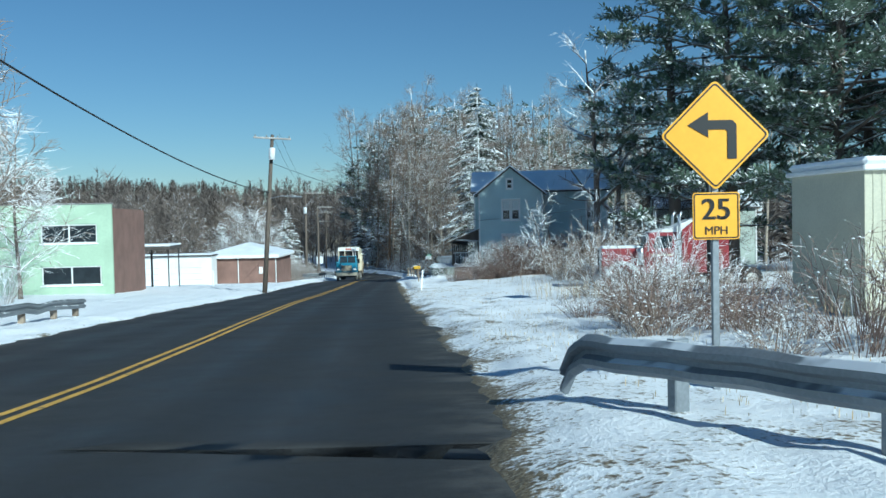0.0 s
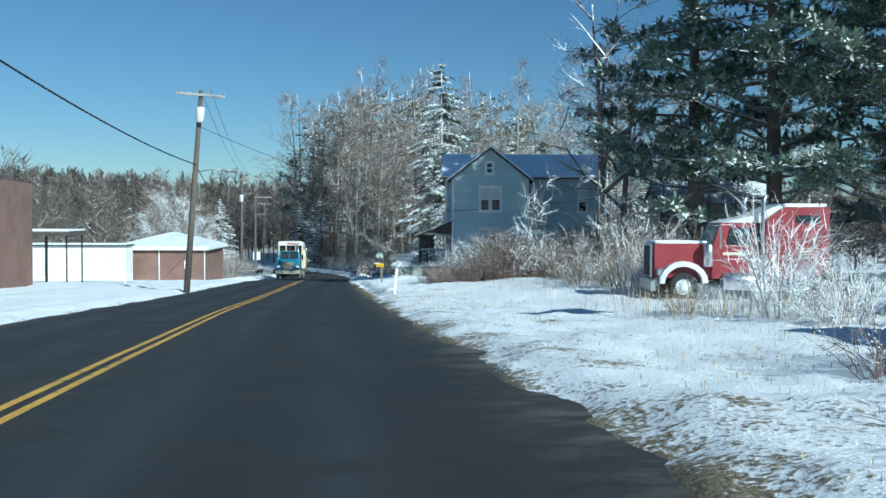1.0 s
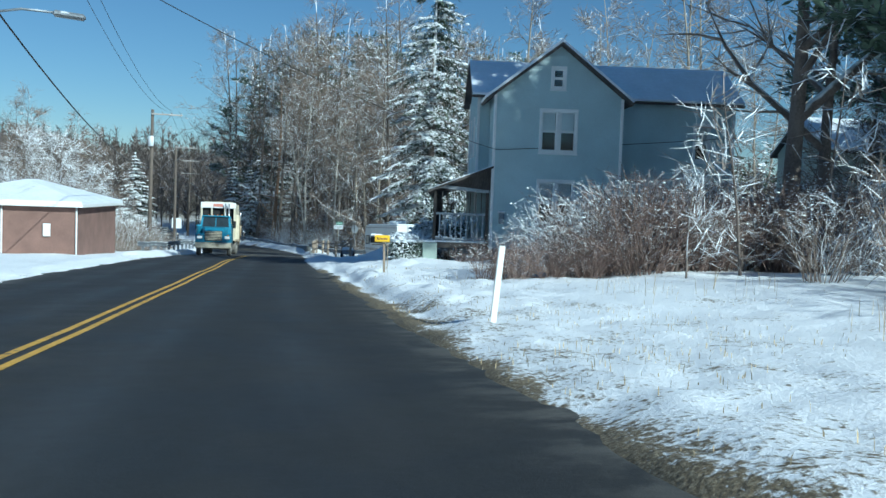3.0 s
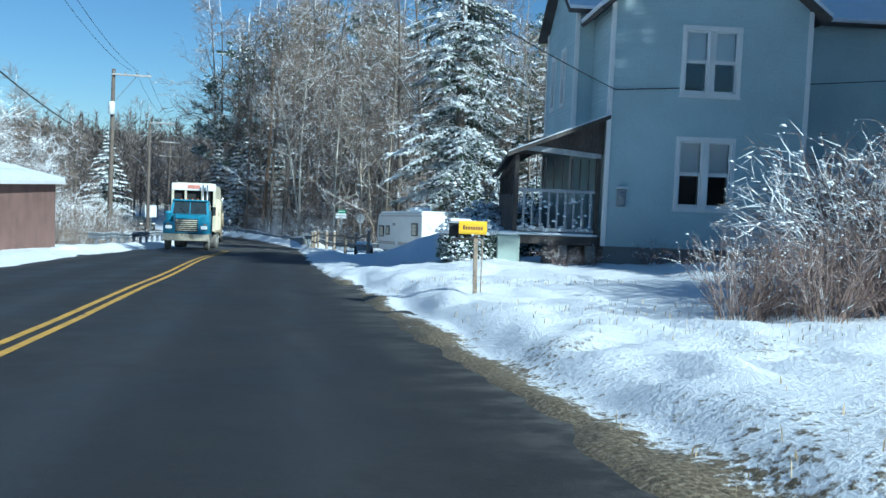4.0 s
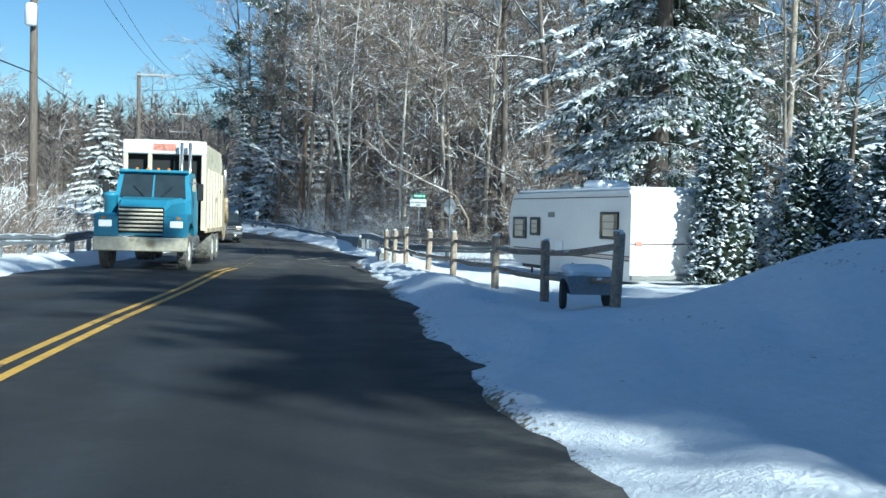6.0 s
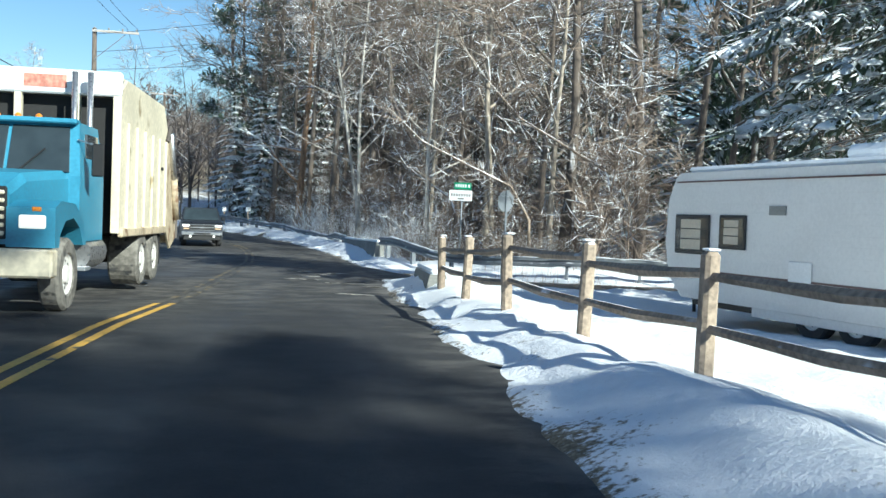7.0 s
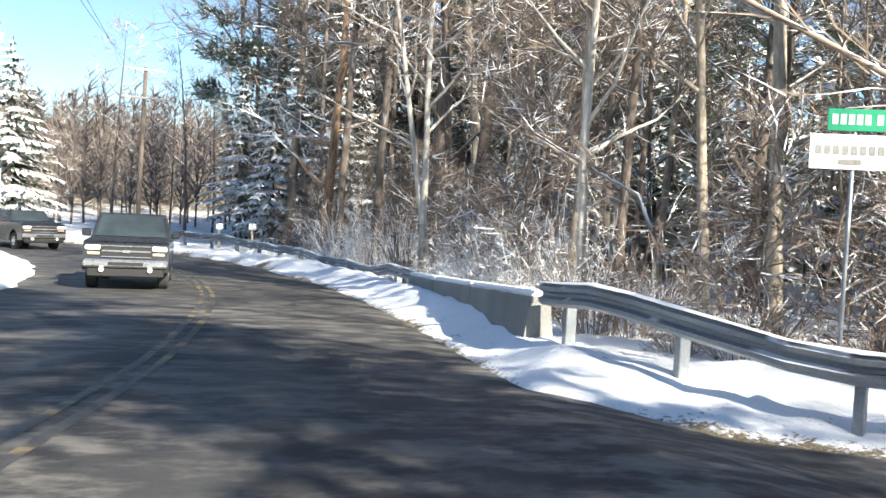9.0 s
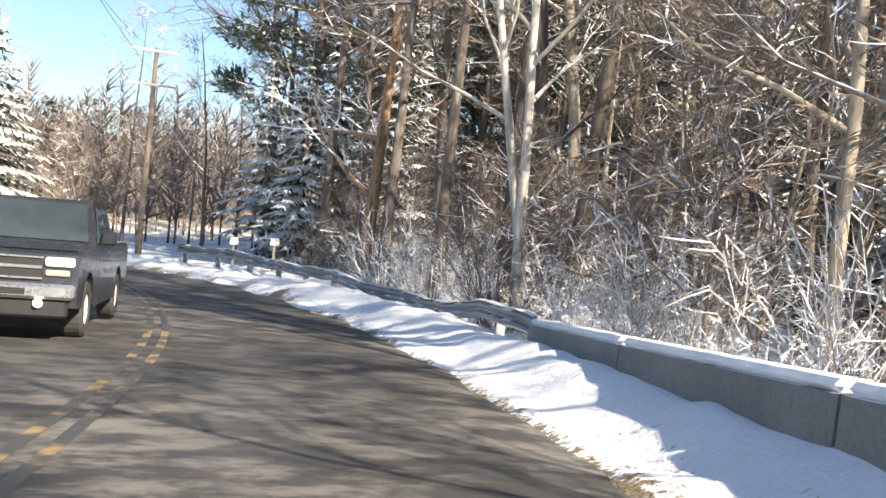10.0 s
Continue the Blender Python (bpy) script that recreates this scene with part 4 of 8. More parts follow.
def build_house():
    h = thing("house", "two-storey blue-grey clapboard farmhouse with snowy roofs", "house", HOUSE)
    W, EAVE, APEX, DEP = 5.18, 6.78, 8.80, 2.2
    rise = APEX - EAVE

    def gable(z):
        if z <= EAVE:
            return (0, W)
        k = (z - EAVE) / rise
        return (W / 2 * k, W - W / 2 * k)

    wins = [(1.90, 1.62, 0.60, 1.68), (2.66, 1.62, 0.60, 1.68), (1.92, 4.58, 0.60, 1.58), (2.68, 4.58, 0.60, 1.58), (2.32, 7.15, 0.42, 0.72)]
    part("front_wall", clapboard(Geo(), 0, W, 0.5, APEX, [(x - 0.05, x + w + 0.05, z - 0.05, z + hh + 0.05) for x, z, w, hh in wins], gable), M_SIDING, h, kind="stuff")
    for i, (x, z, w, hh) in enumerate(wins):
        sash_window(h, x, z, w, hh, Matrix.Identity(4), i < 4)
    sides = ((pose(0, DEP, 0, 0, 0, -90), 0, DEP, [], "side_wall"), (pose(W, 0, 0, 0, 0, 90), 0, DEP, [], "side_wall"))
    for m, a, b, ho, nm in sides:
        part(nm, clapboard(Geo(), a, b, 0.5, EAVE, ho, None, 0.115, m), M_SIDING, h, kind="stuff")
    # cross block behind, wider than the front gable
    U0, U1, V0, V1, E2, R2 = -0.5, 10.6, DEP, 6.9, 7.05, 1.5
    b = part("cross_block", clapboard(Geo(), U0, U1, 0.5, E2, [(5.50, 6.34, 1.7, 2.86), (8.9, 9.55, 4.5, 6.05)], None, 0.115, pose(0, V0, 0)), M_SIDING, h, kind="stuff")
    cg = Geo()

    def end(z):
        k = max(0, (z - E2) / R2)
        return ((V1 - V0) / 2 * k, (V1 - V0) - (V1 - V0) / 2 * k)

    clapboard(cg, 0, V1 - V0, 0.5, E2 + R2, [(0.9, 1.5, 4.5, 6.1), (2.6, 3.2, 4.5, 6.1)], end, 0.115, pose(U0, V1, 0, 0, 0, -90))
    clapboard(cg, 0, V1 - V0, 0.5, E2 + R2, [], end, 0.115, pose(U1, V0, 0, 0, 0, 90))
    clapboard(cg, 0, U1 - U0, 0.5, E2, [], None, 0.115, pose(U1, V1, 0, 0, 0, 180))
    part("end_wall", cg, M_SIDING, h, kind="stuff")
    for x in (0.95, 2.65):
        sash_window(h, x, 4.55, 0.5, 1.5, pose(U0, V1, 0, 0, 0, -90))
    sash_window(h, 8.95, 4.55, 0.55, 1.45, pose(0, V0, 0))
    sash_window(h, 5.55, 1.75, 0.74, 1.06, pose(0, V0, 0), False)
    # white corner boards
    for x, y, z1 in ((0, 0, EAVE), (W, 0, EAVE), (U0, V0, E2), (U1, V0, E2), (U0, V1, E2)):
        part("corner_board", cbox(Geo(), x - 0.06, y - 0.06, 0.5, x + 0.06, y + 0.06, z1, 0.008), M_WHITE, h)
    # stone foundation
    f = Geo()
    for a in ((0.03, 0.03, -0.8, W - 0.03, DEP, 0.5), (U0 + 0.03, V0 + 0.02, -0.8, U1 - 0.03, V1 - 0.03, 0.5)):
        box(f, *a)
    part("foundation", f, M_CONC, h)
    gable_roof("front_roof", h, DEP + 2.6, W / 2, EAVE, rise, 0.36, 0.10, pose(W / 2, 0, 0))
    gable_roof("cross_roof", h, U1 - U0, (V1 - V0) / 2, E2, R2, 0.34, 0.10, pose(U0, (V0 + V1) / 2, 0, 0, 0, -90))
    # porch along the side
    PU, P0, P1 = -2.3, 0.25, 9.2
    part("porch_deck", cbox(Geo(), PU - 0.1, P0 - 0.1, 0.48, -0.02, P1, 0.70, 0.02), M_DARKWOOD, h)
    sn = part("snow_layer", cbox(Geo(), PU - 0.08, P0 - 0.08, 0.704, -0.08, P0 + 0.9, 0.78, 0.03), M_SNOW, h)
    for u in (PU, PU + 1.3, -0.25):
        part("porch_pier", cbox(Geo(), u - 0.12, P0, -0.7, u + 0.12, P0 + 0.24, 0.48, 0.01), M_CONC, h)
    rf = Geo()
    prism(rf, [(-2.62, 2.52), (0.0, 3.78), (0.0, 3.88), (-2.62, 2.62)], -0.25, P1 + 0.2)
    part("porch_roof", rf, M_DARKWOOD, h)
    rs = Geo()
    prism(rs, [(-2.59, 2.642), (-0.05, 3.863), (-0.05, 3.90), (-2.59, 2.665)], -0.22, P1 + 0.15)
    part("snow_layer", rs, M_ROOFSNOW, h, "snow lying on the porch roof")
    part("porch_beam", cbox(Geo(), PU - 0.06, P0 - 0.05, 2.42, PU + 0.06, P1, 2.60, 0.01), M_DARKWOOD, h)
    part("porch_beam", cbox(Geo(), PU, P0 - 0.05, 2.74, -0.1, P0 + 0.05, 2.88, 0.01), M_WEATHERED, h, "snow-dusted cross beam")
    gf = Geo()
    prism(gf, [(PU, 2.88), (-0.05, 2.88), (-0.05, 3.76), (PU, 2.60)], P0 - 0.02, P0 + 0.02)
    part("porch_gable", gf, M_DARKWOOD, h)
    for v in np.linspace(P0, P1 - 0.1, 9):
        part("porch_post", cbox(Geo(), PU - 0.06, v - 0.06, 0.70, PU + 0.06, v + 0.06, 2.42, 0.008), M_DARKWOOD, h)
    part("porch_post", cbox(Geo(), -0.22, P0 - 0.06, 0.70, -0.10, P0 + 0.06, 2.76, 0.008), M_DARKWOOD, h)
    part("handrail", cbox(Geo(), PU, P0 - 0.05, 1.84, -0.1, P0 + 0.05, 1.93, 0.01), M_WEATHERED, h, "snow-topped handrail")
    part("bottom_rail", cbox(Geo(), PU, P0 - 0.04, 0.82, -0.1, P0 + 0.04, 0.90, 0.01), M_WEATHERED, h)
    for u in np.linspace(PU + 0.22, -0.32, 9):
        part("baluster", cbox(Geo(), u - 0.03, P0 - 0.025, 0.90, u + 0.03, P0 + 0.025, 1.84, 0.006), M_WEATHERED, h)
    for u in np.linspace(PU + 0.3, -0.4, 8):
        part("lattice_slat", cbox(Geo(), u - 0.015, P0 - 0.012, 1.93, u + 0.015, P0 + 0.012, 2.74, 0.004), M_DARKWOOD, h)
    part("side_rail", cbox(Geo(), PU - 0.05, P0 + 0.1, 0.70, PU + 0.05, P1 - 0.15, 1.75, 0.01), M_DARKWOOD, h, "boarded dark porch side")
    part("electric_meter", lathe(cbox(Geo(), 0.30, -0.12, 1.55, 0.52, -0.02, 2.0, 0.02), [(0.085, 0), (0.085, 0.07), (0.05, 0.09)], 14, pose(0.41, -0.12, 1.84, 90)), M_GALV, h, "grey meter box")
    part("meter_hood", cbox(Geo(), 0.25, -0.2, 2.0, 0.57, -0.02, 2.03, 0.006), M_WHITE, h)
    part("snow_layer", cbox(Geo(), 0.26, -0.19, 2.034, 0.56, -0.03, 2.07, 0.015), M_SNOW, h)
    # the old porch has settled: its outer edge runs in and down towards the back
    for c in h.children:
        kind = c.name.split(".")[0]
        if kind in ("porch_deck", "porch_roof", "porch_beam", "porch_post", "side_rail", "porch_gable") or kind == "snow_layer" and c.data and max(v.co.x for v in c.data.vertices) < -0.03:
            for v in c.data.vertices:
                w, back = min(1.0, max(0.0, -v.co.x / 2.3)), max(0.0, v.co.y - 0.25)
                v.co.x += 0.075 * w * back
                if v.co.z > 2.0:
                    v.co.z += w * (0.2 - 0.045 * back)
    return h


M_WEATHERED = surf("weathered_grey_wood", (0.34, 0.36, 0.38), 0.85, 0.25, 20.0, 1.5, bump=0.3, snow=(0.7, 1.0, 2.0))
farmhouse = build_house()

def neighbour_house():
    """The pale house among the trees, and the low shed before it."""
    h = thing("neighbour_house", "pale grey-green clapboard house half hidden behind trees", "house", pose(29.9, 72.0, -3.4, 0, 0, -14.6))
    W, D, E = 8.0, 5.2, 5.3
    wins = [(1.5, 3.3, 0.8, 1.2), (5.4, 3.3, 0.8, 1.2)]
    part("front_wall", clapboard(Geo(), 0, W, 0.0, E, [(x - 0.05, x + w + 0.05, z - 0.05, z + q + 0.05) for x, z, w, q in wins]), M_PALESIDING, h, kind="stuff")
    for x, z, w, q in wins:
        sash_window(h, x, z, w, q, Matrix.Identity(4), False)
    for m, ln in ((pose(0, D, 0, 0, 0, -90), D), (pose(W, 0, 0, 0, 0, 90), D), (pose(W, D, 0, 0, 0, 180), W)):
        part("side_wall", clapboard(Geo(), 0, ln, 0.0, E, (), None, 0.115, m), M_PALESIDING, h, kind="stuff")
    for x in (0, W):
        part("corner_board", cbox(Geo(), x - 0.06, -0.06, 0.0, x + 0.06, 0.06, E, 0.008), M_WHITE, h)
    gable_roof("roof", h, W, D / 2, E, 1.4, 0.3, 0.10, pose(0, D / 2, 0, 0, 0, -90))
    part("gable_end", prism(Geo(), [(0, E), (D, E), (D / 2, E + 1.38)], -0.06, 0.06, pose(0, 0, 0, 0, 0, 90)), M_PALESIDING, h)
    part("gable_end", prism(Geo(), [(0, E), (D, E), (D / 2, E + 1.38)], -0.06, 0.06, pose(W, 0, 0, 0, 0, 90)), M_PALESIDING, h)
    s = thing("low_shed", "long low dark-boarded shed with snow on its flat roof", "shed", pose(23.9, 67.6, -3.4, 0, 0, -12))
    part("wall", box(Geo(), 0, 0, -0.4, 7.6, 1.8, 2.75), M_SHEDWOOD, s)
    for k in range(16):
        part("batten", cbox(Geo(), 0.2 + 0.48 * k, -0.03, -0.3, 0.26 + 0.48 * k, 0.0, 2.75, 0.005), M_SHEDWOOD, s)
    part("roof", cbox(Geo(), -0.15, -0.2, 2.754, 7.75, 2.0, 2.87, 0.02), M_DARKWOOD, s)
    part("snow_layer", cbox(Geo(), -0.12, -0.17, 2.874, 7.72, 1.97, 3.02, 0.06), M_ROOFSNOW, s)


M_PALESIDING = surf("pale_green_siding", (0.46, 0.52, 0.47), 0.6, 0.10, 30.0, 0.7, bump=0.05)
M_SHEDWOOD = surf("dark_red_boards", (0.10, 0.065, 0.055), 0.85, 0.35, 20.0, 1.2, bump=0.3, streak=(1, 1, 0.3))
neighbour_house()

# ---- utility poles and wires ----
def utility_pole(x, y, z0, top, arms, lean=(0, 0), arm_turn=-7.0, extras=()):
    p = thing("utility_pole", "weathered brown wooden utility pole with snow-dusted crossarm", "utility pole", pose(x, y, z0, lean[0], lean[1], 0), "utility poles along the road")
    h = top - z0
    part("pole", tube(Geo(), [(0, 0, -0.5), (0, 0, h * 0.5), (0, 0, h)], [0.17, 0.145, 0.11], 12), M_POLE, p, smooth=True)
    for z, a, b in arms:
        m = pose(0, -0.16, z, 0, 0, arm_turn)
        arm = part("crossarm", cbox(Geo(), a, -0.05, -0.06, b, 0.05, 0.06, 0.01, m), M_ARM, p)
        for u in np.linspace(a + 0.12, b - 0.12, 4 if b - a > 1.8 else 2):
            part("insulator", lathe(Geo(), [(0.02, 0), (0.045, 0.02), (0.03, 0.05), (0.05, 0.08), (0.025, 0.14)], 8, m @ pose(u, 0, 0.06)), M_CONC, arm)
    for e in extras:
        e(p, h)
    return p


M_ARM = surf("crossarm_wood", (0.36, 0.33, 0.30), 0.85, 0.3, 20.0, 1.2, bump=0.3, snow=(0.4, 0.9, 2.0))


def transformer(z, side=1):
    def add(p, h):
        g = lathe(Geo(), [(0.16, 0), (0.21, 0.03), (0.21, 0.72), (0.17, 0.80), (0.05, 0.82)], 16, pose(0.05 * side, -0.32, h - z))
        part("transformer", g, M_SIGN_W, p, "pale grey pole-mounted transformer can", True)
    return add


def street_arm(z, ln, lamp=True, sx=1):
    def add(p, h):
        part("lamp_arm", tube(Geo(), [(0, -0.1, h - z), (sx * ln * 0.5, -0.14, h - z + 0.22), (sx * ln, -0.18, h - z + 0.25)], 0.03, 8), M_GALV, p, smooth=True)
        if lamp:
            part("lamp_head", cbox(Geo(), sx * ln - 0.1, -0.3, h - z + 0.16, sx * ln + 0.62, -0.06, h - z + 0.30, 0.05), M_GALV, p, "cobra-head street lamp with snow on top")
    return add


def brace(z, ln):
    def add(p, h):
        part("arm_brace", tube(Geo(), [(0, -0.1, h - z), (ln, -0.16, h - 0.25)], 0.02, 6), M_GALV, p)
    return add


utility_pole(-2.15, 62.2, -3.1, 7.3, [(10.15, -1.25, 1.25)], (0, 4.2), -7, [transformer(1.7, 1), street_arm(4.3, 1.55)])
utility_pole(1.2, 114.4, -5.9, 5.35, [(10.9, -0.1, 2.3)], (0, 0.5), -7, [transformer(2.9, -1), brace(2.2, 1.5), street_arm(3.0, 0.1, False)])
utility_pole(3.4, 141.2, -6.9, 3.8, [(10.55, -0.1, 2.2)], (0, 0), -5, [brace(1.6, 1.5)])
utility_pole(5.6, 174.9, -7.7, 3.5, [(11.0, -1.3, 1.3), (9.2, -1.3, 1.3)], (0, 1), 10)
utility_pole(-8.6, 12.0, -0.6, 9.6, [(10.0, -1.25, 1.25)], (0, 0), -7)
utility_pole(-6.0, -34, 1.6, 12.0, [(10.0, -1.25, 1.25)], (0, 0), -7)


def wire(a, b, sag, r=0.011, name="overhead_wire"):
    a, b = Vector(a), Vector(b)
    pts = [a.lerp(b, t) - Vector((0, 0, sag * 4 * t * (1 - t))) for t in np.linspace(0, 1, 25)]
    return tagged(part(name, tube(Geo(), pts, r, 5), M_WIRE, smooth=True), "thin black overhead cable strung between poles", "cable", "overhead cables")


wire((-8.6, 12, 6.85), (-1.68, 62.1, 3.4), 0.9, 0.03)
for k, u in enumerate((-1.1, 0.6, 1.1)):
    if k:
        wire((-2.0 + u, 62, 7.3), (1.2 + u * 0.9 + 0.6, 114.2, 5.3), 1.3)
wire((-1.68, 62.1, 3.4), (1.2, 114.2, 0.8), 1.0, 0.025)
wire((1.2, 114.2, 0.8), (3.4, 141, 0.2), 0.4, 0.02)
wire((2.6, 114.2, 5.3), (5.0, 141, 3.9), 0.5)
wire((3.3, 114.2, 5.3), (5.5, 141, 3.9), 0.5)
wire((5.0, 141, 3.9), (5.2, 174.8, 3.6), 0.7)
wire((5.5, 141, 3.9), (6.2, 174.8, 1.7), 0.7)
wire((-1.55, 62.0, 5.4), (15.1, 73.5, 1.2), 0.5, 0.014)
wire((15.1, 73.5, 1.2), (40, 69, 4.2), 0.3, 0.014)
wire((3.4, 141.2, 3.5), (24, 118, 5.0), 0.5, 0.012)
wire((3.4, 141.2, 2.6), (24, 118, 4.2), 0.5, 0.012)
wire((3.4, 141.2, 1.7), (24, 118, 3.2), 0.6, 0.012)

# ---- left side buildings ----
def left_buildings():
    g = thing("green_building", "two-storey building with pale green painted wall and brick side", "building", pose(-11.1, 58.0, -3.2, 0, 0, -3))
    W, D, H = 8.5, 9.0, 5.9
    holes = [(-4.2, -0.9, 3.55, 4.7), (-4.2, -0.7, 1.0, 2.15)]
    wl = Geo()
    xs, zs = [-W, -4.2, -0.9, -0.7, 0], [-0.6, 1.0, 2.15, 3.55, 4.7, H]
    for i in range(4):
        for j in range(5):
            cx, cz = (xs[i] + xs[i + 1]) / 2, (zs[j] + zs[j + 1]) / 2
            if not any(a < cx < b and c < cz < d for a, b, c, d in holes):
                box(wl, xs[i], 0, zs[j], xs[i + 1], 0.25, zs[j + 1])
    part("front_wall", wl, M_GREEN, g)
    part("side_wall", box(Geo(), -0.25, 0.25, -0.6, 0.003, D, H - 0.25), M_BRICK, g, "red brick side wall")
    part("back_wall", box(Geo(), -W, D - 0.25, -0.6, -0.25, D, H - 0.3), M_BRICK, g)
    part("far_wall", box(Geo(), -W, 0.25, -0.6, -W + 0.25, D - 0.25, H - 0.3), M_GREEN, g)
    part("roof", box(Geo(), -W + 0.25, 0.25, H - 0.45, -0.25, D - 0.25, H - 0.3), M_CONC, g)
    part("parapet_cap", cbox(Geo(), -W - 0.05, -0.05, H, 0.05, 0.3, H + 0.08, 0.015), M_CONC, g)
    for a, b, c, d in holes:
        fr = Geo()
        for q in ((a, 0.05, c, b, 0.14, c + 0.07), (a, 0.05, d - 0.07, b, 0.14, d), (a, 0.05, c, a + 0.07, 0.14, d), (b - 0.07, 0.05, c, b, 0.14, d), ((a + b) / 2 - 0.04, 0.05, c, (a + b) / 2 + 0.04, 0.14, d)):
            box(fr, *q)
        w = part("window", fr, M_WHITE, g)
        part("pane", box(Geo(), a + 0.07, 0.10, c + 0.07, b - 0.07, 0.11, d - 0.07), M_GLASS, w)
        part("sill", cbox(Geo(), a - 0.08, -0.06, c - 0.08, b + 0.08, 0.05, c, 0.01), M_SNOW, w)
    # canopy on posts at the brick side
    c = thing("canopy", "flat dark canopy on thin posts with snow on top", "canopy", pose(-13.2, 72.5, -3.5, 0, 0, -3))
    part("canopy_roof", cbox(Geo(), 0, 0, 2.95, 3.6, 5, 3.2, 0.03), M_DARKWOOD, c)
    part("snow_layer", cbox(Geo(), 0.03, 0.03, 3.204, 3.57, 4.97, 3.36, 0.06), M_SNOW, c)
    for x, y in ((1.2, 0.2), (2.2, 0.2), (3.4, 0.3), (3.4, 4.7), (1.2, 4.7)):
        part("post", tube(Geo(), [(x, y, -0.4), (x, y, 2.95)], 0.05, 8), M_BLACK, c, smooth=True)
    # long white garage wall
    w = thing("white_garage", "long low white garage with a snowy flat roof", "garage", pose(-7.75, 86.0, -4.3, 0, 0, -6))
    part("wall", box(Geo(), -16, 0, -0.6, 0, 2.5, 2.72), M_WHITE, w)
    for k in range(4):
        d = part("garage_door", cbox(Geo(), -15.4 + 3.9 * k, -0.025, 0.02, -12.6 + 3.9 * k, -0.003, 2.25, 0.006), M_SIGN_W, w)
        for j in range(1, 4):
            part("panel_joint", box(Geo(), -15.4 + 3.9 * k, -0.029, 0.02 + 0.56 * j, -12.6 + 3.9 * k, -0.026, 0.035 + 0.56 * j), M_GALV, d)
    part("roof", cbox(Geo(), -16.2, -0.2, 2.724, 0.15, 2.65, 2.82, 0.03), M_DARKWOOD, w)
    part("snow_layer", cbox(Geo(), -16.15, -0.15, 2.824, 0.1, 2.6, 2.95, 0.05), M_ROOFSNOW, w)
    # brick outbuilding with a hipped snowy roof
    s = thing("brick_outbuilding", "single-storey brown brick outbuilding with a snowy hipped roof", "outbuilding", pose(-2.0, 89.1, -4.5, 0, 0, -7.5))
    W, D, H = 7.0, 10.6, 2.55
    b = Geo()
    part("wall", box(b, -W, 0, -0.6, 0, D, H), M_BRICK, s)
    o = 0.35
    e = [(-W - o, -o), (o, -o), (o, D + o), (-W - o, D + o)]
    r = [(-W / 2, D * 0.38, H + 1.15), (-W / 2, D * 0.62, H + 1.15)]
    for nm, lift, mt, q in (("roof", 0, M_DARKWOOD, 0), ("snow_layer", 0.13, M_ROOFSNOW, 0.02)):
        v = [(x * (1 - q * 0.1), y, H + (0.005 if q else 0) + (0.125 if q else 0)) for x, y in e] + [(x, y, H + lift + 0.02 + (0.125 if q else 0)) for x, y in e] + [(x, y, z + lift + (0.1 if q else 0)) for x, y, z in r]
        f = [(3, 2, 1, 0), (0, 1, 5, 4), (1, 2, 6, 5), (2, 3, 7, 6), (3, 0, 4, 7), (4, 5, 8), (5, 6, 9, 8), (6, 7, 9), (7, 4, 8, 9)]
        part(nm, Geo().add(v, f), mt, s)
    part("fascia", cbox(Geo(), -W - o, -o - 0.03, H - 0.03, o + 0.03, -o + 0.0, H + 0.14, 0.008), M_WHITE, s)
    part("fascia", cbox(Geo(), o, -o, H - 0.03, o + 0.03, D + o, H + 0.14, 0.008), M_WHITE, s)
    for x in (-3.6, 0.02):
        part("downpipe", tube(Geo(), [(x, -0.06, -0.4), (x, -0.06, H)], 0.045, 8), M_WHITE, s, smooth=True)
    part("notice_box", cbox(Geo(), -1.6, -0.12, 1.0, -1.25, -0.01, 1.65, 0.015), M_WHITE, s, "white box on the brick wall")


left_buildings()

# ---- guardrails ----
W_PROFILE = [(0.0, 0.155), (0.015, 0.15), (0.08, 0.105), (0.08, 0.055), (0.015, 0.02), (0.015, -0.02), (0.08, -0.055), (0.08, -0.105), (0.015, -0.15), (0.0, -0.155)]


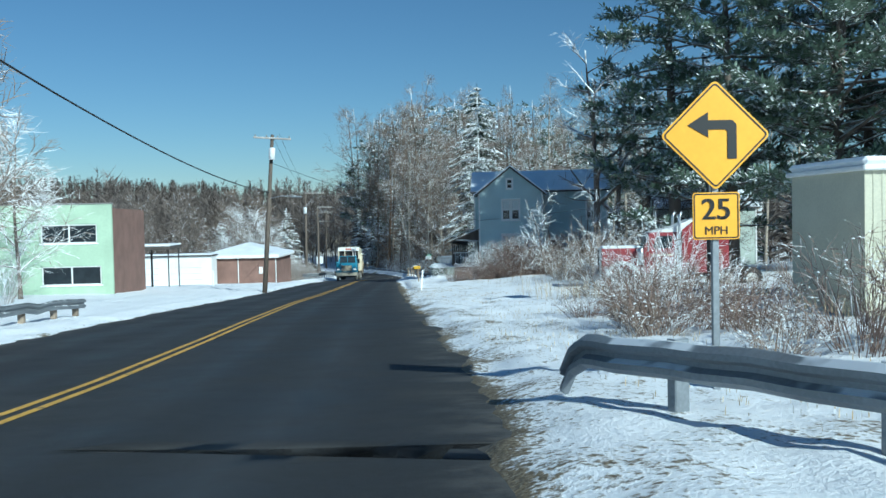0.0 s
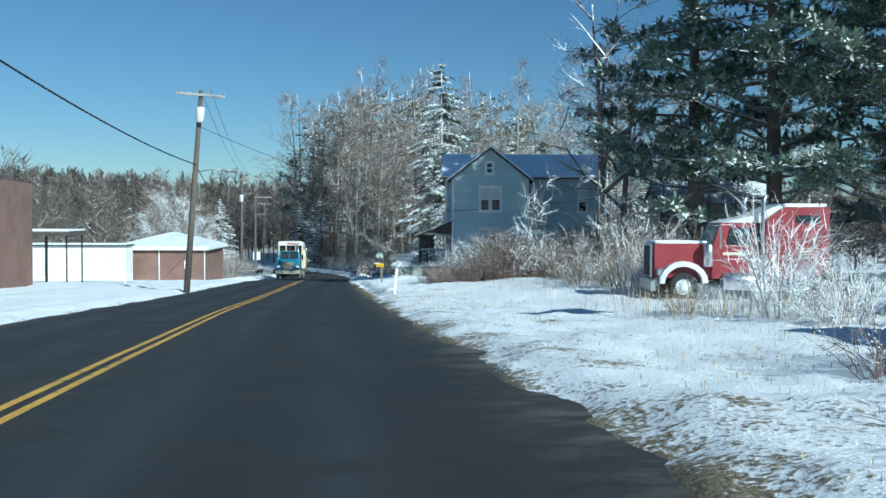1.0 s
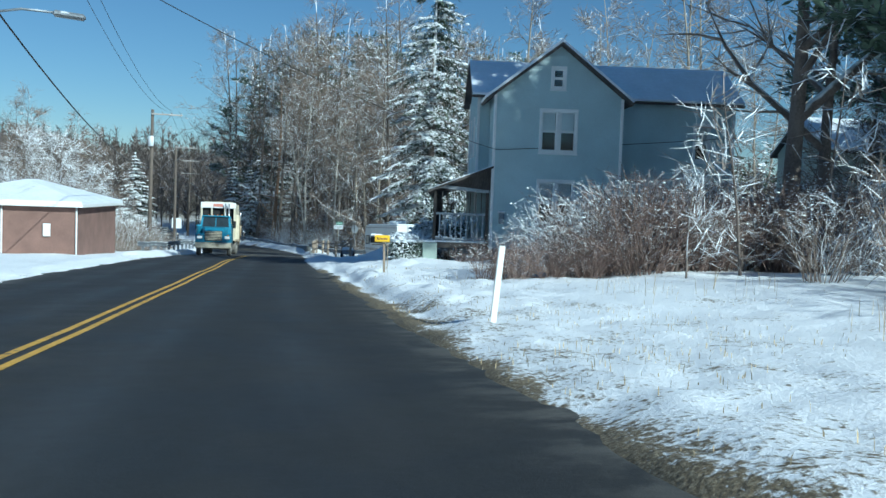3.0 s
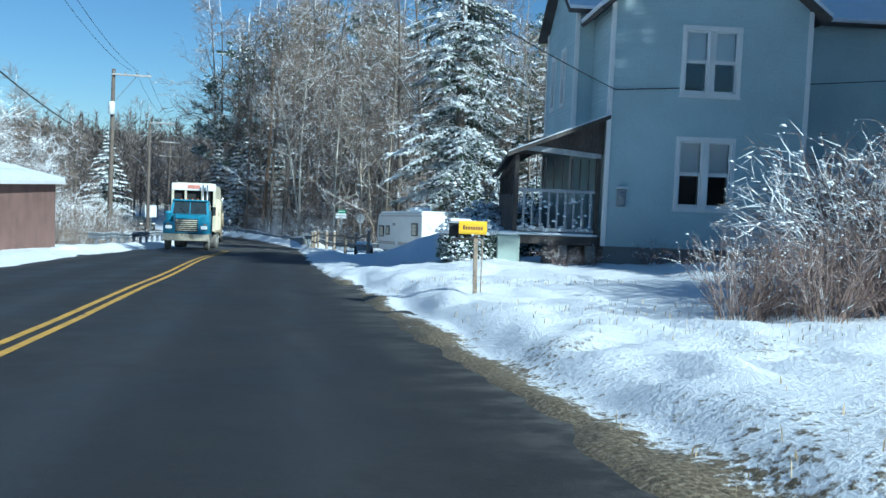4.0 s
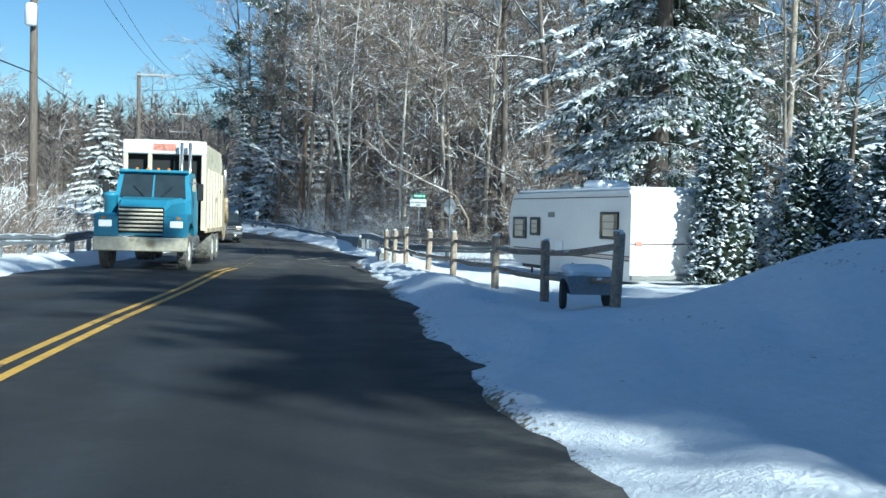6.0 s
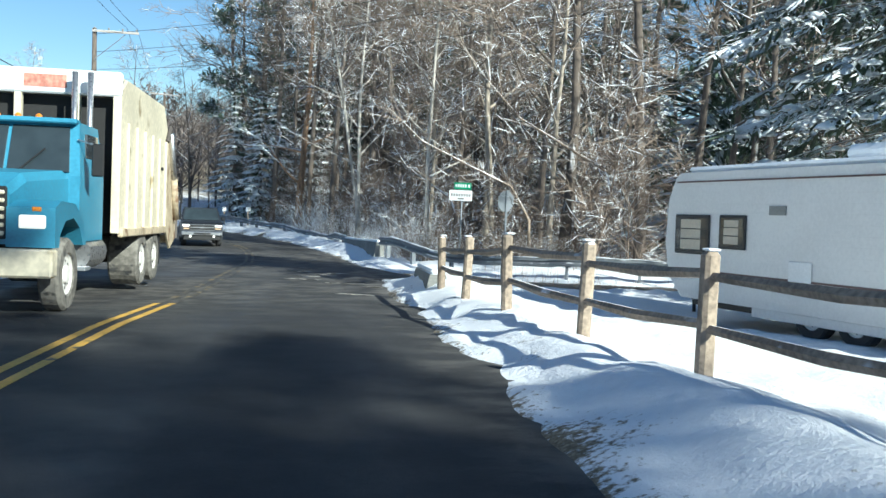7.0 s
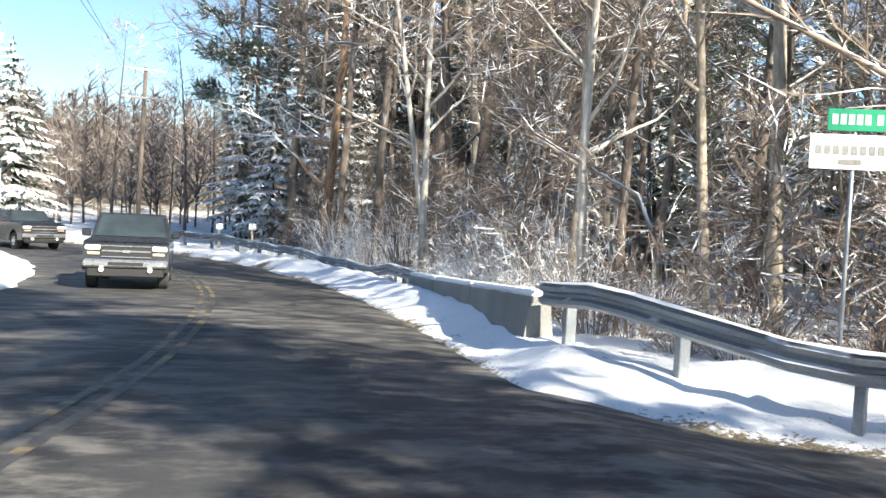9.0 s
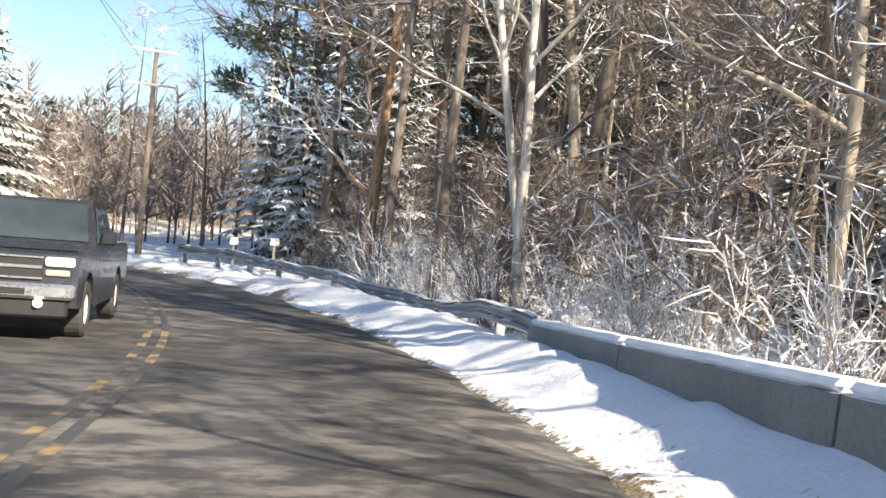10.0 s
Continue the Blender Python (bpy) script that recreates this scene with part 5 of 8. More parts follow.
def guardrail(pts, face, label, posts=True, height=0.55, spacing=1.9, snow=True, flare=None, post_w=0.1):
    """A corrugated beam along plan points, its ridges turned to the left (face=-1) or right of the line."""
    g = thing("guardrail", label, "guardrail", group="guardrails")
    line = smooth_line(pts, 0.6)
    n = len(line)
    beam, cap = Geo(), Geo()
    rows = []
    for i, p in enumerate(line):
        d = line[min(i + 1, n - 1)] - line[max(i - 1, 0)]
        d = d / np.linalg.norm(d)
        r = np.array([d[1], -d[0]]) * face
        z = ground_z(*p) + height if flare is None else ground_z(*p) + height - flare(i / (n - 1))
        rows.append((p, r, z))
    k = len(W_PROFILE)
    outer = [(o, z) for o, z in W_PROFILE] + [(o - 0.006, z) for o, z in reversed(W_PROFILE)]
    v = [(p[0] + r[0] * o, p[1] + r[1] * o, z + q) for p, r, z in rows for o, q in outer]
    m = len(outer)
    beam.add(v, [(i * m + j, i * m + (j + 1) % m, (i + 1) * m + (j + 1) % m, (i + 1) * m + j) for i in range(n - 1) for j in range(m)] + [tuple(range(m)), tuple((n - 1) * m + j for j in reversed(range(m)))])
    part("beam", beam, M_GALV, g)
    if snow:
        random.seed(n)
        sn = Geo()
        v = []
        for p, r, z in rows:
            hh = max(0.0, rnd(-0.01, 0.03))
            for o, q in ((-0.05, 0.157), (-0.03, 0.16 + hh), (0.05, 0.158 + hh), (0.085, 0.157)):
                v.append((p[0] + r[0] * o, p[1] + r[1] * o, z + q))
        sn.add(v, [(i * 4 + j, i * 4 + j + 1, (i + 1) * 4 + j + 1, (i + 1) * 4 + j) for i in range(n - 1) for j in range(3)])
        part("snow_layer", sn, M_SNOW, g, "thin snow on the beam", True)
    dist = 0
    for i in range(1, n):
        a, b = rows[i - 1][0], rows[i][0]
        dist += np.linalg.norm(b - a)
        if dist > spacing and posts:
            dist = 0
            p, r, z = rows[i]
            q = p - r * 0.13
            an = math.degrees(math.atan2(r[1], r[0]))
            part("post", cbox(Geo(), -0.08, -post_w / 2, -0.9, 0.08, post_w / 2, 0.16, 0.01, pose(q[0], q[1], z, 0, 0, an)), M_FENCE if post_w > 0.12 else M_GALV, g)
    return g


GL = "galvanised steel guardrail with snow along its top"
guardrail([(5.4, -14), (4.5, -4), (3.95, 3), (3.5, 5.0), (3.2, 6.0), (2.88, 6.8), (2.66, 7.4), (2.54, 7.75), (2.44, 8.05)], -1, "galvanised guardrail whose curved end dips to the road", height=0.42, flare=lambda t: 0.28 * max(0, (t - 0.955) / 0.045) ** 1.5, snow=False)
guardrail([(-10.5, 10), (-9.0, 19), (-7.9, 25), (-7.0, 31.5)], 1, "old guardrail half buried in snow", height=0.42, spacing=1.6, post_w=0.18)
guardrail([(0.6, 103), (2.2, 110), (3.6, 117), (4.9, 124.5), (5.1, 128)], 1, GL, height=0.6)
guardrail([(30, 113.4), (24.5, 116.3), (20.5, 118.4), (18.0, 119.6), (16.3, 121.6), (15.5, 124.9)], -1, GL, height=0.62)
guardrail([(16.12, 136.7), (15.75, 142.5), (14.7, 148.5), (12.3, 154.5), (9.0, 159.7)], -1, GL, height=0.42)


def barrier(x0, y0, x1, y1, h, label, w0=0.22, w1=0.34, lift=(0, 0)):
    g = thing("concrete_barrier", label, "concrete barrier")
    n = max(1, int(math.hypot(x1 - x0, y1 - y0) / 3.8 + 0.5))
    for i in range(n):
        a, b = np.array((x0, y0)), np.array((x1, y1))
        p, q = a + (b - a) * i / n, a + (b - a) * (i + 1) / n
        ln = np.linalg.norm(q - p) - 0.03
        an = math.degrees(math.atan2(q[1] - p[1], q[0] - p[0]))
        zp = float(prof(p[1], p[0])) + lift[0] + (lift[1] - lift[0]) * i / n
        zq = float(prof(q[1], q[0])) + lift[0] + (lift[1] - lift[0]) * (i + 1) / n
        tilt = -math.degrees(math.atan2(zq - zp, ln))
        m = pose(p[0], p[1], zp, 0, 0, an) @ pose(0, 0, 0, 0, tilt, 0)
        s = Geo()
        prism(s, [(-w1, -0.4), (w1, -0.4), (w1, 0.10), (w0, 0.32), (w0 - 0.05, h), (-w0 + 0.05, h), (-w0, 0.32), (-w1, 0.10)], 0, ln, m @ pose(0, 0, 0, 0, 0, -90))
        part("barrier_section", s, M_CONC, g)
        part("snow_layer", cbox(Geo(), 0.02, -w0 + 0.06, h + 0.004, ln - 0.02, w0 - 0.06, h + 0.09, 0.04, m), M_SNOW, g)
    return g


barrier(13.1, 107.3, 13.62, 110.6, 0.5, "short weathered concrete block barrier with snow on top", 0.2, 0.26)
barrier(15.5, 125.0, 16.15, 136.7, 0.82, "long grey concrete bridge parapet topped with snow", 0.2, 0.24, (0.2, 0.04))


# ---- split-rail fence ----
def fence():
    f = thing("split_rail_fence", "weathered wooden split-rail fence with snow on its rails", "fence")
    P = [(12.25, 88.6), (12.36, 91.3), (12.44, 94.0), (12.44, 96.85), (12.5, 99.25), (12.5, 101.65), (12.75, 104.3), (13.06, 106.9)]
    random.seed(8)
    tops = []
    for x, y in P:
        z = ground_z(x, y)
        g = Geo()
        cbox(g, -0.065, -0.065, -0.4, 0.065, 0.065, 0.98, 0.03, pose(x, y, z, rnd(-2, 2), rnd(-2, 2), rnd(-8, 8)))
        part("post", g, M_FENCE, f)
        part("snow_cap", cbox(Geo(), -0.055, -0.055, 0.984, 0.055, 0.055, 1.003, 0.009, pose(x, y, z)), M_SNOW, f)
        tops.append((x, y, z))
    for a, b in zip(tops, tops[1:]):
        for h in (0.38, 0.78):
            p, q = Vector((a[0], a[1], a[2] + h + rnd(-0.04, 0.04))), Vector((b[0], b[1], b[2] + h + rnd(-0.04, 0.04)))
            part("rail", tube(Geo(), [p, p.lerp(q, 0.5) + Vector((rnd(-0.03, 0.03), 0, -0.03)), q], [0.042, 0.055, 0.038], 6), M_FENCE, f)
    return f


fence()


# ---- lettering ----
def lettering(name, text, size, m, material, parent, thick=0.002):
    cu = bpy.data.curves.new(name, "FONT")
    cu.body, cu.size, cu.align_x, cu.align_y, cu.extrude = text, size, "CENTER", "CENTER", thick
    ob = new(name, cu)
    me = bpy.data.meshes.new_from_object(ob)
    bpy.data.objects.remove(ob)
    me.materials.append(material)
    o = new(name, me)
    o.parent, o.matrix_local = parent, m
    return o


# ---- road signs ----
def rounded(w, h, r, n=4):
    pts = []
    for cx, cy, a0 in ((w / 2 - r, h / 2 - r, 0), (-w / 2 + r, h / 2 - r, 90), (-w / 2 + r, -h / 2 + r, 180), (w / 2 - r, -h / 2 + r, 270)):
        for k in range(n + 1):
            a = radians(a0 + 90 * k / n)
            pts.append((cx + r * math.cos(a), cy + r * math.sin(a)))
    return pts


def warning_sign():
    s = thing("turn_warning_sign", "yellow diamond left-turn sign with a speed plate on a post", "road sign", pose(4.03, 8.26, 0, 0, 0, -9))
    part("post", cbox(Geo(), -0.035, 0.03, -0.9, 0.035, 0.085, 2.5, 0.008), M_GALV, s, "grey steel sign post")
    d = part("diamond_plate", prism(Geo(), rounded(0.76, 0.76, 0.05), 0, 0.004, pose(0, 0, 0)), M_SIGN_Y, s)
    d.matrix_local = pose(0, 0, 2.065, 0, 45, 0)
    bd = Geo()
    o, i = rounded(0.725, 0.725, 0.04), rounded(0.695, 0.695, 0.03)
    k = len(o)
    bd.add([(x, -0.004, z) for x, z in o] + [(x, -0.004, z) for x, z in i], [(a, (a + 1) % k, k + (a + 1) % k, k + a) for a in range(k)])
    part("border", bd, M_BLACK, d)
    ar = Geo()
    prism(ar, [(0.115, -0.23), (0.205, -0.23), (0.205, 0.10), (0.165, 0.145), (-0.07, 0.145), (-0.07, 0.225), (-0.27, 0.10), (-0.07, -0.02), (-0.07, 0.055), (0.095, 0.055), (0.115, 0.035)], -0.008, -0.004)
    a = part("arrow", ar, M_BLACK, s, "black left-turn arrow")
    a.matrix_local = pose(0, 0, 2.065)
    p = part("speed_plate", prism(Geo(), rounded(0.457, 0.457, 0.03), 0, 0.004), M_SIGN_Y, s)
    p.matrix_local = pose(0, 0, 1.285)
    bd = Geo()
    o, i = rounded(0.435, 0.435, 0.025), rounded(0.412, 0.412, 0.018)
    bd.add([(x, -0.004, z) for x, z in o] + [(x, -0.004, z) for x, z in i], [(a, (a + 1) % k, k + (a + 1) % k, k + a) for a in range(k)])
    part("border", bd, M_BLACK, p)
    for dx in (-0.006, 0, 0.006):
        lettering("number", "25", 0.29, pose(dx, -0.006 - abs(dx) * 0.1, 0.055, 90, 0, 0), M_BLACK, p)
    lettering("letters", "MPH", 0.115, pose(0, -0.006, -0.145, 90, 0, 0), M_BLACK, p)
    return s


warning_sign()


def billboard():
    b = thing("roadside_business_sign", "white rectangular business sign on a dark steel pole", "sign", pose(11.9, 24.8, ground_z(11.9, 24.8), 0, 0, -12.5))
    zc = 3.78 - ground_z(11.9, 24.8)
    part("pole", tube(Geo(), [(0, 0.1, -0.5), (0, 0.1, zc)], 0.075, 10), M_BLACK, b, smooth=True)
    t = pose(0, 0, zc, 0, -8.5, 0)
    pn = part("panel", cbox(Geo(), -1.0, -0.03, -0.36, 1.0, 0.03, 0.36, 0.01), M_SIGN_W, b)
    pn.matrix_local = t
    lower = part("lower_panel", cbox(Geo(), -0.45, 0.05, -0.52, 0.45, 0.08, -0.30, 0.01), M_SIGN_W, b)
    lower.matrix_local = t
    random.seed(3)
    em = Geo()
    prism(em, [(-0.35, -0.12), (-0.18, 0.24), (-0.08, 0.05), (0.05, 0.26), (0.12, 0.04), (0.28, 0.2), (0.30, -0.02), (0.38, -0.08)], -0.038, -0.031)
    part("emblem", em, M_EMBLEM, pn, "dark red and black emblem")
    tx = Geo()
    for k in range(5):
        box(tx, -0.9, -0.036, 0.22 - 0.075 * k, -0.9 + rnd(0.2, 0.32), -0.031, 0.245 - 0.075 * k)
    for k in range(2):
        box(tx, -0.85 + 0.1 * k, -0.036, -0.21 - 0.08 * k, 0.85 - 0.1 * k, -0.031, -0.175 - 0.08 * k)
    part("text_block", tx, M_DARK, pn, kind="stuff")
    box_g = Geo()
    for q in ((0.5, 0.05, 0.9, 0.07), (0.5, 0.26, 0.9, 0.28), (0.5, 0.05, 0.52, 0.28), (0.88, 0.05, 0.9, 0.28)):
        box(box_g, q[0], -0.036, q[1], q[2], -0.031, q[3])
    part("pale_frame", box_g, M_GALV, pn)


M_EMBLEM = surf("emblem_red_black", (0.16, 0.05, 0.05), 0.5, 0.5, 30.0, 6.0, bump=0)
billboard()


def plain_post_sign(name, label, x, y, w, h, z, turn, material, extra=None):
    s = thing(name, label, "road sign", pose(x, y, ground_z(x, y), 0, 0, turn))
    part("post", cbox(Geo(), -0.03, 0.01, -0.4, 0.03, 0.06, z + h * 0.5, 0.008), M_GALV, s)
    part("plate", prism(Geo(), rounded(w, h, 0.03), -0.012, 0.0, pose(0, 0, z)), material, s)
    if extra:
        extra(s, z)
    return s


def street_sign():
    x, y = 17.75, 121.7
    z0 = -6.38
    s = thing("street_name_sign", "green street blade above a white panel on a post", "street sign", pose(x, y, z0, 0, 0, -22) @ Matrix.Diagonal((0.76, 0.72, 0.98, 1)))
    part("post", tube(Geo(), [(0, 0.03, -0.5), (0, 0.03, 3.0)], 0.035, 8), M_GALV, s, smooth=True)
    p = part("name_blade", cbox(Geo(), -0.38, -0.02, 2.88, 0.42, 0.0, 3.12, 0.004), M_SIGN_G, s, "green street-name blade")
    t = Geo()
    for k in range(5):
        box(t, -0.32 + 0.11 * k, -0.026, 2.95, -0.245 + 0.11 * k, -0.021, 3.06)
    box(t, 0.28, -0.026, 2.95, 0.36, -0.021, 3.06)
    part("lettering", t, M_SIGN_W, p, kind="stuff")
    q = part("white_panel", cbox(Geo(), -0.60, -0.02, 2.46, 0.48, 0.0, 2.84, 0.004), M_SIGN_W, s, "white panel with faded lettering")
    t = Geo()
    for k in range(8):
        box(t, -0.52 + 0.12 * k, -0.026, 2.62, -0.44 + 0.12 * k, -0.021, 2.72)
    box(t, -0.2, -0.026, 2.51, 0.1, -0.021, 2.57)
    part("lettering", t, M_CONC, q, kind="stuff")
    o = thing("stop_sign", "grey back of an octagonal sign on a post", "road sign", pose(19.0, 120.4, -6.5, 0, 0, 23))
    part("post", cbox(Geo(), -0.04, 0.0, -0.5, 0.04, 0.05, 3.0, 0.008), M_GALV, o)
    oc = [(0.39 * math.cos(radians(22.5 + 45 * k)), 0.39 * math.sin(radians(22.5 + 45 * k))) for k in range(8)]
    part("plate", prism(Geo(), oc, 0.055, 0.06, pose(0, 0, 2.6)), M_GALV, o)


street_sign()
plain_post_sign("route_sign", "white rectangular route sign on a thin post", 3.66, 144.8, 1.05, 1.15, 2.35, -8, M_SIGN_W)
dsg = plain_post_sign("diamond_marker", "small white diamond marker below a square plate", -0.4, 119.5, 0.55, 0.55, 2.3, -8, M_SIGN_W)
part("lower_plate", prism(Geo(), [(0, -0.38), (0.38, 0), (0, 0.38), (-0.38, 0)], -0.012, 0.0, pose(0, 0, 1.6)), M_SIGN_W, dsg)


# ---- mailbox with newspaper tube ----
def mailbox():
    x, y = 8.86, 66.22
    m = thing("mailbox", "yellow newspaper tube and dark mailbox on a leaning wooden post", "mailbox", pose(x, y, ground_z(x, y), 0, 0, -18) @ Matrix.Diagonal((0.66, 0.66, 0.84, 1)))
    part("post", cbox(Geo(), -0.055, -0.055, -0.4, 0.055, 0.055, 1.16, 0.012, pose(0, 0, 0, 0, -2, 0)), M_FENCE, m)
    part("stake", cbox(Geo(), 0.12, 0.02, -0.4, 0.15, 0.05, 1.1, 0.006), M_FENCE, m)
    tb = Geo()
    ring = [(-0.09, 1.08), (0.09, 1.08), (0.115, 1.12), (0.115, 1.28), (0.07, 1.33), (-0.07, 1.33), (-0.115, 1.28), (-0.115, 1.12)]
    k = len(ring)
    v = [(xx, yy, zz) for xx in (-0.42, 0.26) for yy, zz in ring] + [(-0.42 + 0.004, yy * 0.88, 1.2 + (zz - 1.2) * 0.88) for yy, zz in ring] + [(0.20, yy * 0.88, 1.2 + (zz - 1.2) * 0.88) for yy, zz in ring]
    f = [(i, (i + 1) % k, k + (i + 1) % k, k + i) for i in range(k)] + [tuple(k + i for i in range(k))] + [(i, 2 * k + i, 2 * k + (i + 1) % k, (i + 1) % k) for i in range(k)] + [(2 * k + i, 3 * k + i, 3 * k + (i + 1) % k, 2 * k + (i + 1) % k) for i in range(k)] + [tuple(3 * k + i for i in range(k))]
    nt = part("newspaper_tube", Geo().add(v, f, pose(-0.04, -0.1, 0.11)), M_YTUBE, m, "yellow plastic newspaper tube")
    t = Geo()
    for j in range(8):
        box(t, -0.36 + 0.062 * j, -0.2165, 1.275, -0.318 + 0.062 * j, -0.2145, 1.335 if j else 1.36)
    part("lettering", t, M_EMBLEM, nt, kind="stuff")
    mb = Geo()
    prism(mb, [(-0.10, 1.12)] + [(0.10, 1.12)] + [(0.10 * math.cos(a), 1.26 + 0.10 * math.sin(a)) for a in np.linspace(0, math.pi, 9)], -0.28, 0.28, pose(-0.42, 0.18, 0.02, 0, 0, 90))
    part("letter_box", mb, M_BLACK, m, "dark metal letter box")
    part("snow_cap", cbox(Geo(), -0.70, 0.08, 1.385, -0.14, 0.28, 1.47, 0.04), M_SNOW, m)
    part("shelf", cbox(Geo(), -0.62, 0.02, 1.06, 0.1, 0.32, 1.10, 0.008), M_FENCE, m)


M_YTUBE = surf("yellow_plastic", (0.80, 0.50, 0.02), 0.45, 0.08, 20.0, 1.0, bump=0, snow=(0.8, 0.95, 2.5))
mailbox()
st = thing("marker_stake", "leaning white wooden marker stake in the snow", "stake", pose(7.05, 51.6, ground_z(7.05, 51.6), 0, 5, 0))
part("stake", cbox(Geo(), -0.05, -0.02, -0.3, 0.05, 0.02, 1.15, 0.01), M_WHITE, st)
st2 = thing("marker_stake", "white plastic marker post standing in the snow", "stake", pose(-6.7, 75.5, ground_z(-6.7, 75.5), 0, 0, 0))
part("stake", cbox(Geo(), -0.06, -0.03, -0.3, 0.06, 0.03, 1.3, 0.01), M_WHITE, st2)


# ---- vehicles ----
M_LAMP = bpy.data.materials.new("lit_headlamp")
M_LAMP.use_nodes = True
lb = M_LAMP.node_tree.nodes["Principled BSDF"]
lb.inputs["Base Color"].default_value, lb.inputs["Roughness"].default_value = (0.8, 0.8, 0.75, 1), 0.2
lb.inputs["Emission Color"].default_value, lb.inputs["Emission Strength"].default_value = (1.0, 0.93, 0.8, 1), 0.4
M_LENS = surf("clear_lamp_lens", (0.5, 0.36, 0.24), 0.25, 0.15, 20.0, 1.0, bump=0)
M_CARGLASS = surf("tinted_vehicle_glass", (0.03, 0.04, 0.045), 0.1, 0.2, 3.0, 1.0, bump=0, coat=0.5)
M_DUSTTYRE = surf("salt_dusted_tyre", (0.16, 0.15, 0.13), 0.9, 0.4, 12.0, 2.0, bump=0.3, tint=(0.04, 0.04, 0.04, 0.55))
M_STEEL = surf("painted_rim", (0.62, 0.60, 0.56), 0.5, 0.15, 14.0, 2.0, bump=0.1)


def wheel(parent, x, y, z, r, w, side, tyre=None, rim=None):
    """A wheel whose axle runs along local x, its face on the given side."""
    t = part("wheel", lathe(Geo(), [(r * 0.60, -w / 2), (r * 0.92, -w / 2), (r, -w / 2 + 0.04), (r, w / 2 - 0.04), (r * 0.92, w / 2), (r * 0.60, w / 2), (r * 0.56, w / 2 - 0.03), (r * 0.56, -w / 2 + 0.03)], 28), tyre or M_TYRE, parent, smooth=False)
    t.matrix_local = pose(x, y, z, 0, 90 * side, 0)
    g = lathe(Geo(), [(r * 0.57, w / 2 - 0.05), (r * 0.55, w / 2 - 0.02), (r * 0.48, w / 2 - 0.06), (r * 0.26, w / 2 - 0.08), (r * 0.24, w / 2 - 0.01), (r * 0.14, w / 2)], 20)
    part("rim", g, rim or M_STEEL, t)
    nuts = Geo()
    for k in range(8):
        a = k * math.pi / 4
        lathe(nuts, [(0.02, 0), (0.02, 0.03)], 6, pose(r * 0.36 * math.cos(a), r * 0.36 * math.sin(a), w / 2 - 0.075))
    part("lug_ring", nuts, M_BLACK, t)
    return t


def taper(g, x0, x1, z0, z1, y0, y1, in_x, front, back, m=None):
    """A cab-like block: the top is narrower by in_x each side, and shorter at front and back."""
    v = [(x0, y0, z0), (x1, y0, z0), (x1, y1, z0), (x0, y1, z0), (x0 + in_x, y0 + front, z1), (x1 - in_x, y0 + front, z1), (x1 - in_x, y1 - back, z1), (x0 + in_x, y1 - back, z1)]
    return g.add(v, [(3, 2, 1, 0), (4, 5, 6, 7), (0, 1, 5, 4), (1, 2, 6, 5), (2, 3, 7, 6), (3, 0, 4, 7)], m)


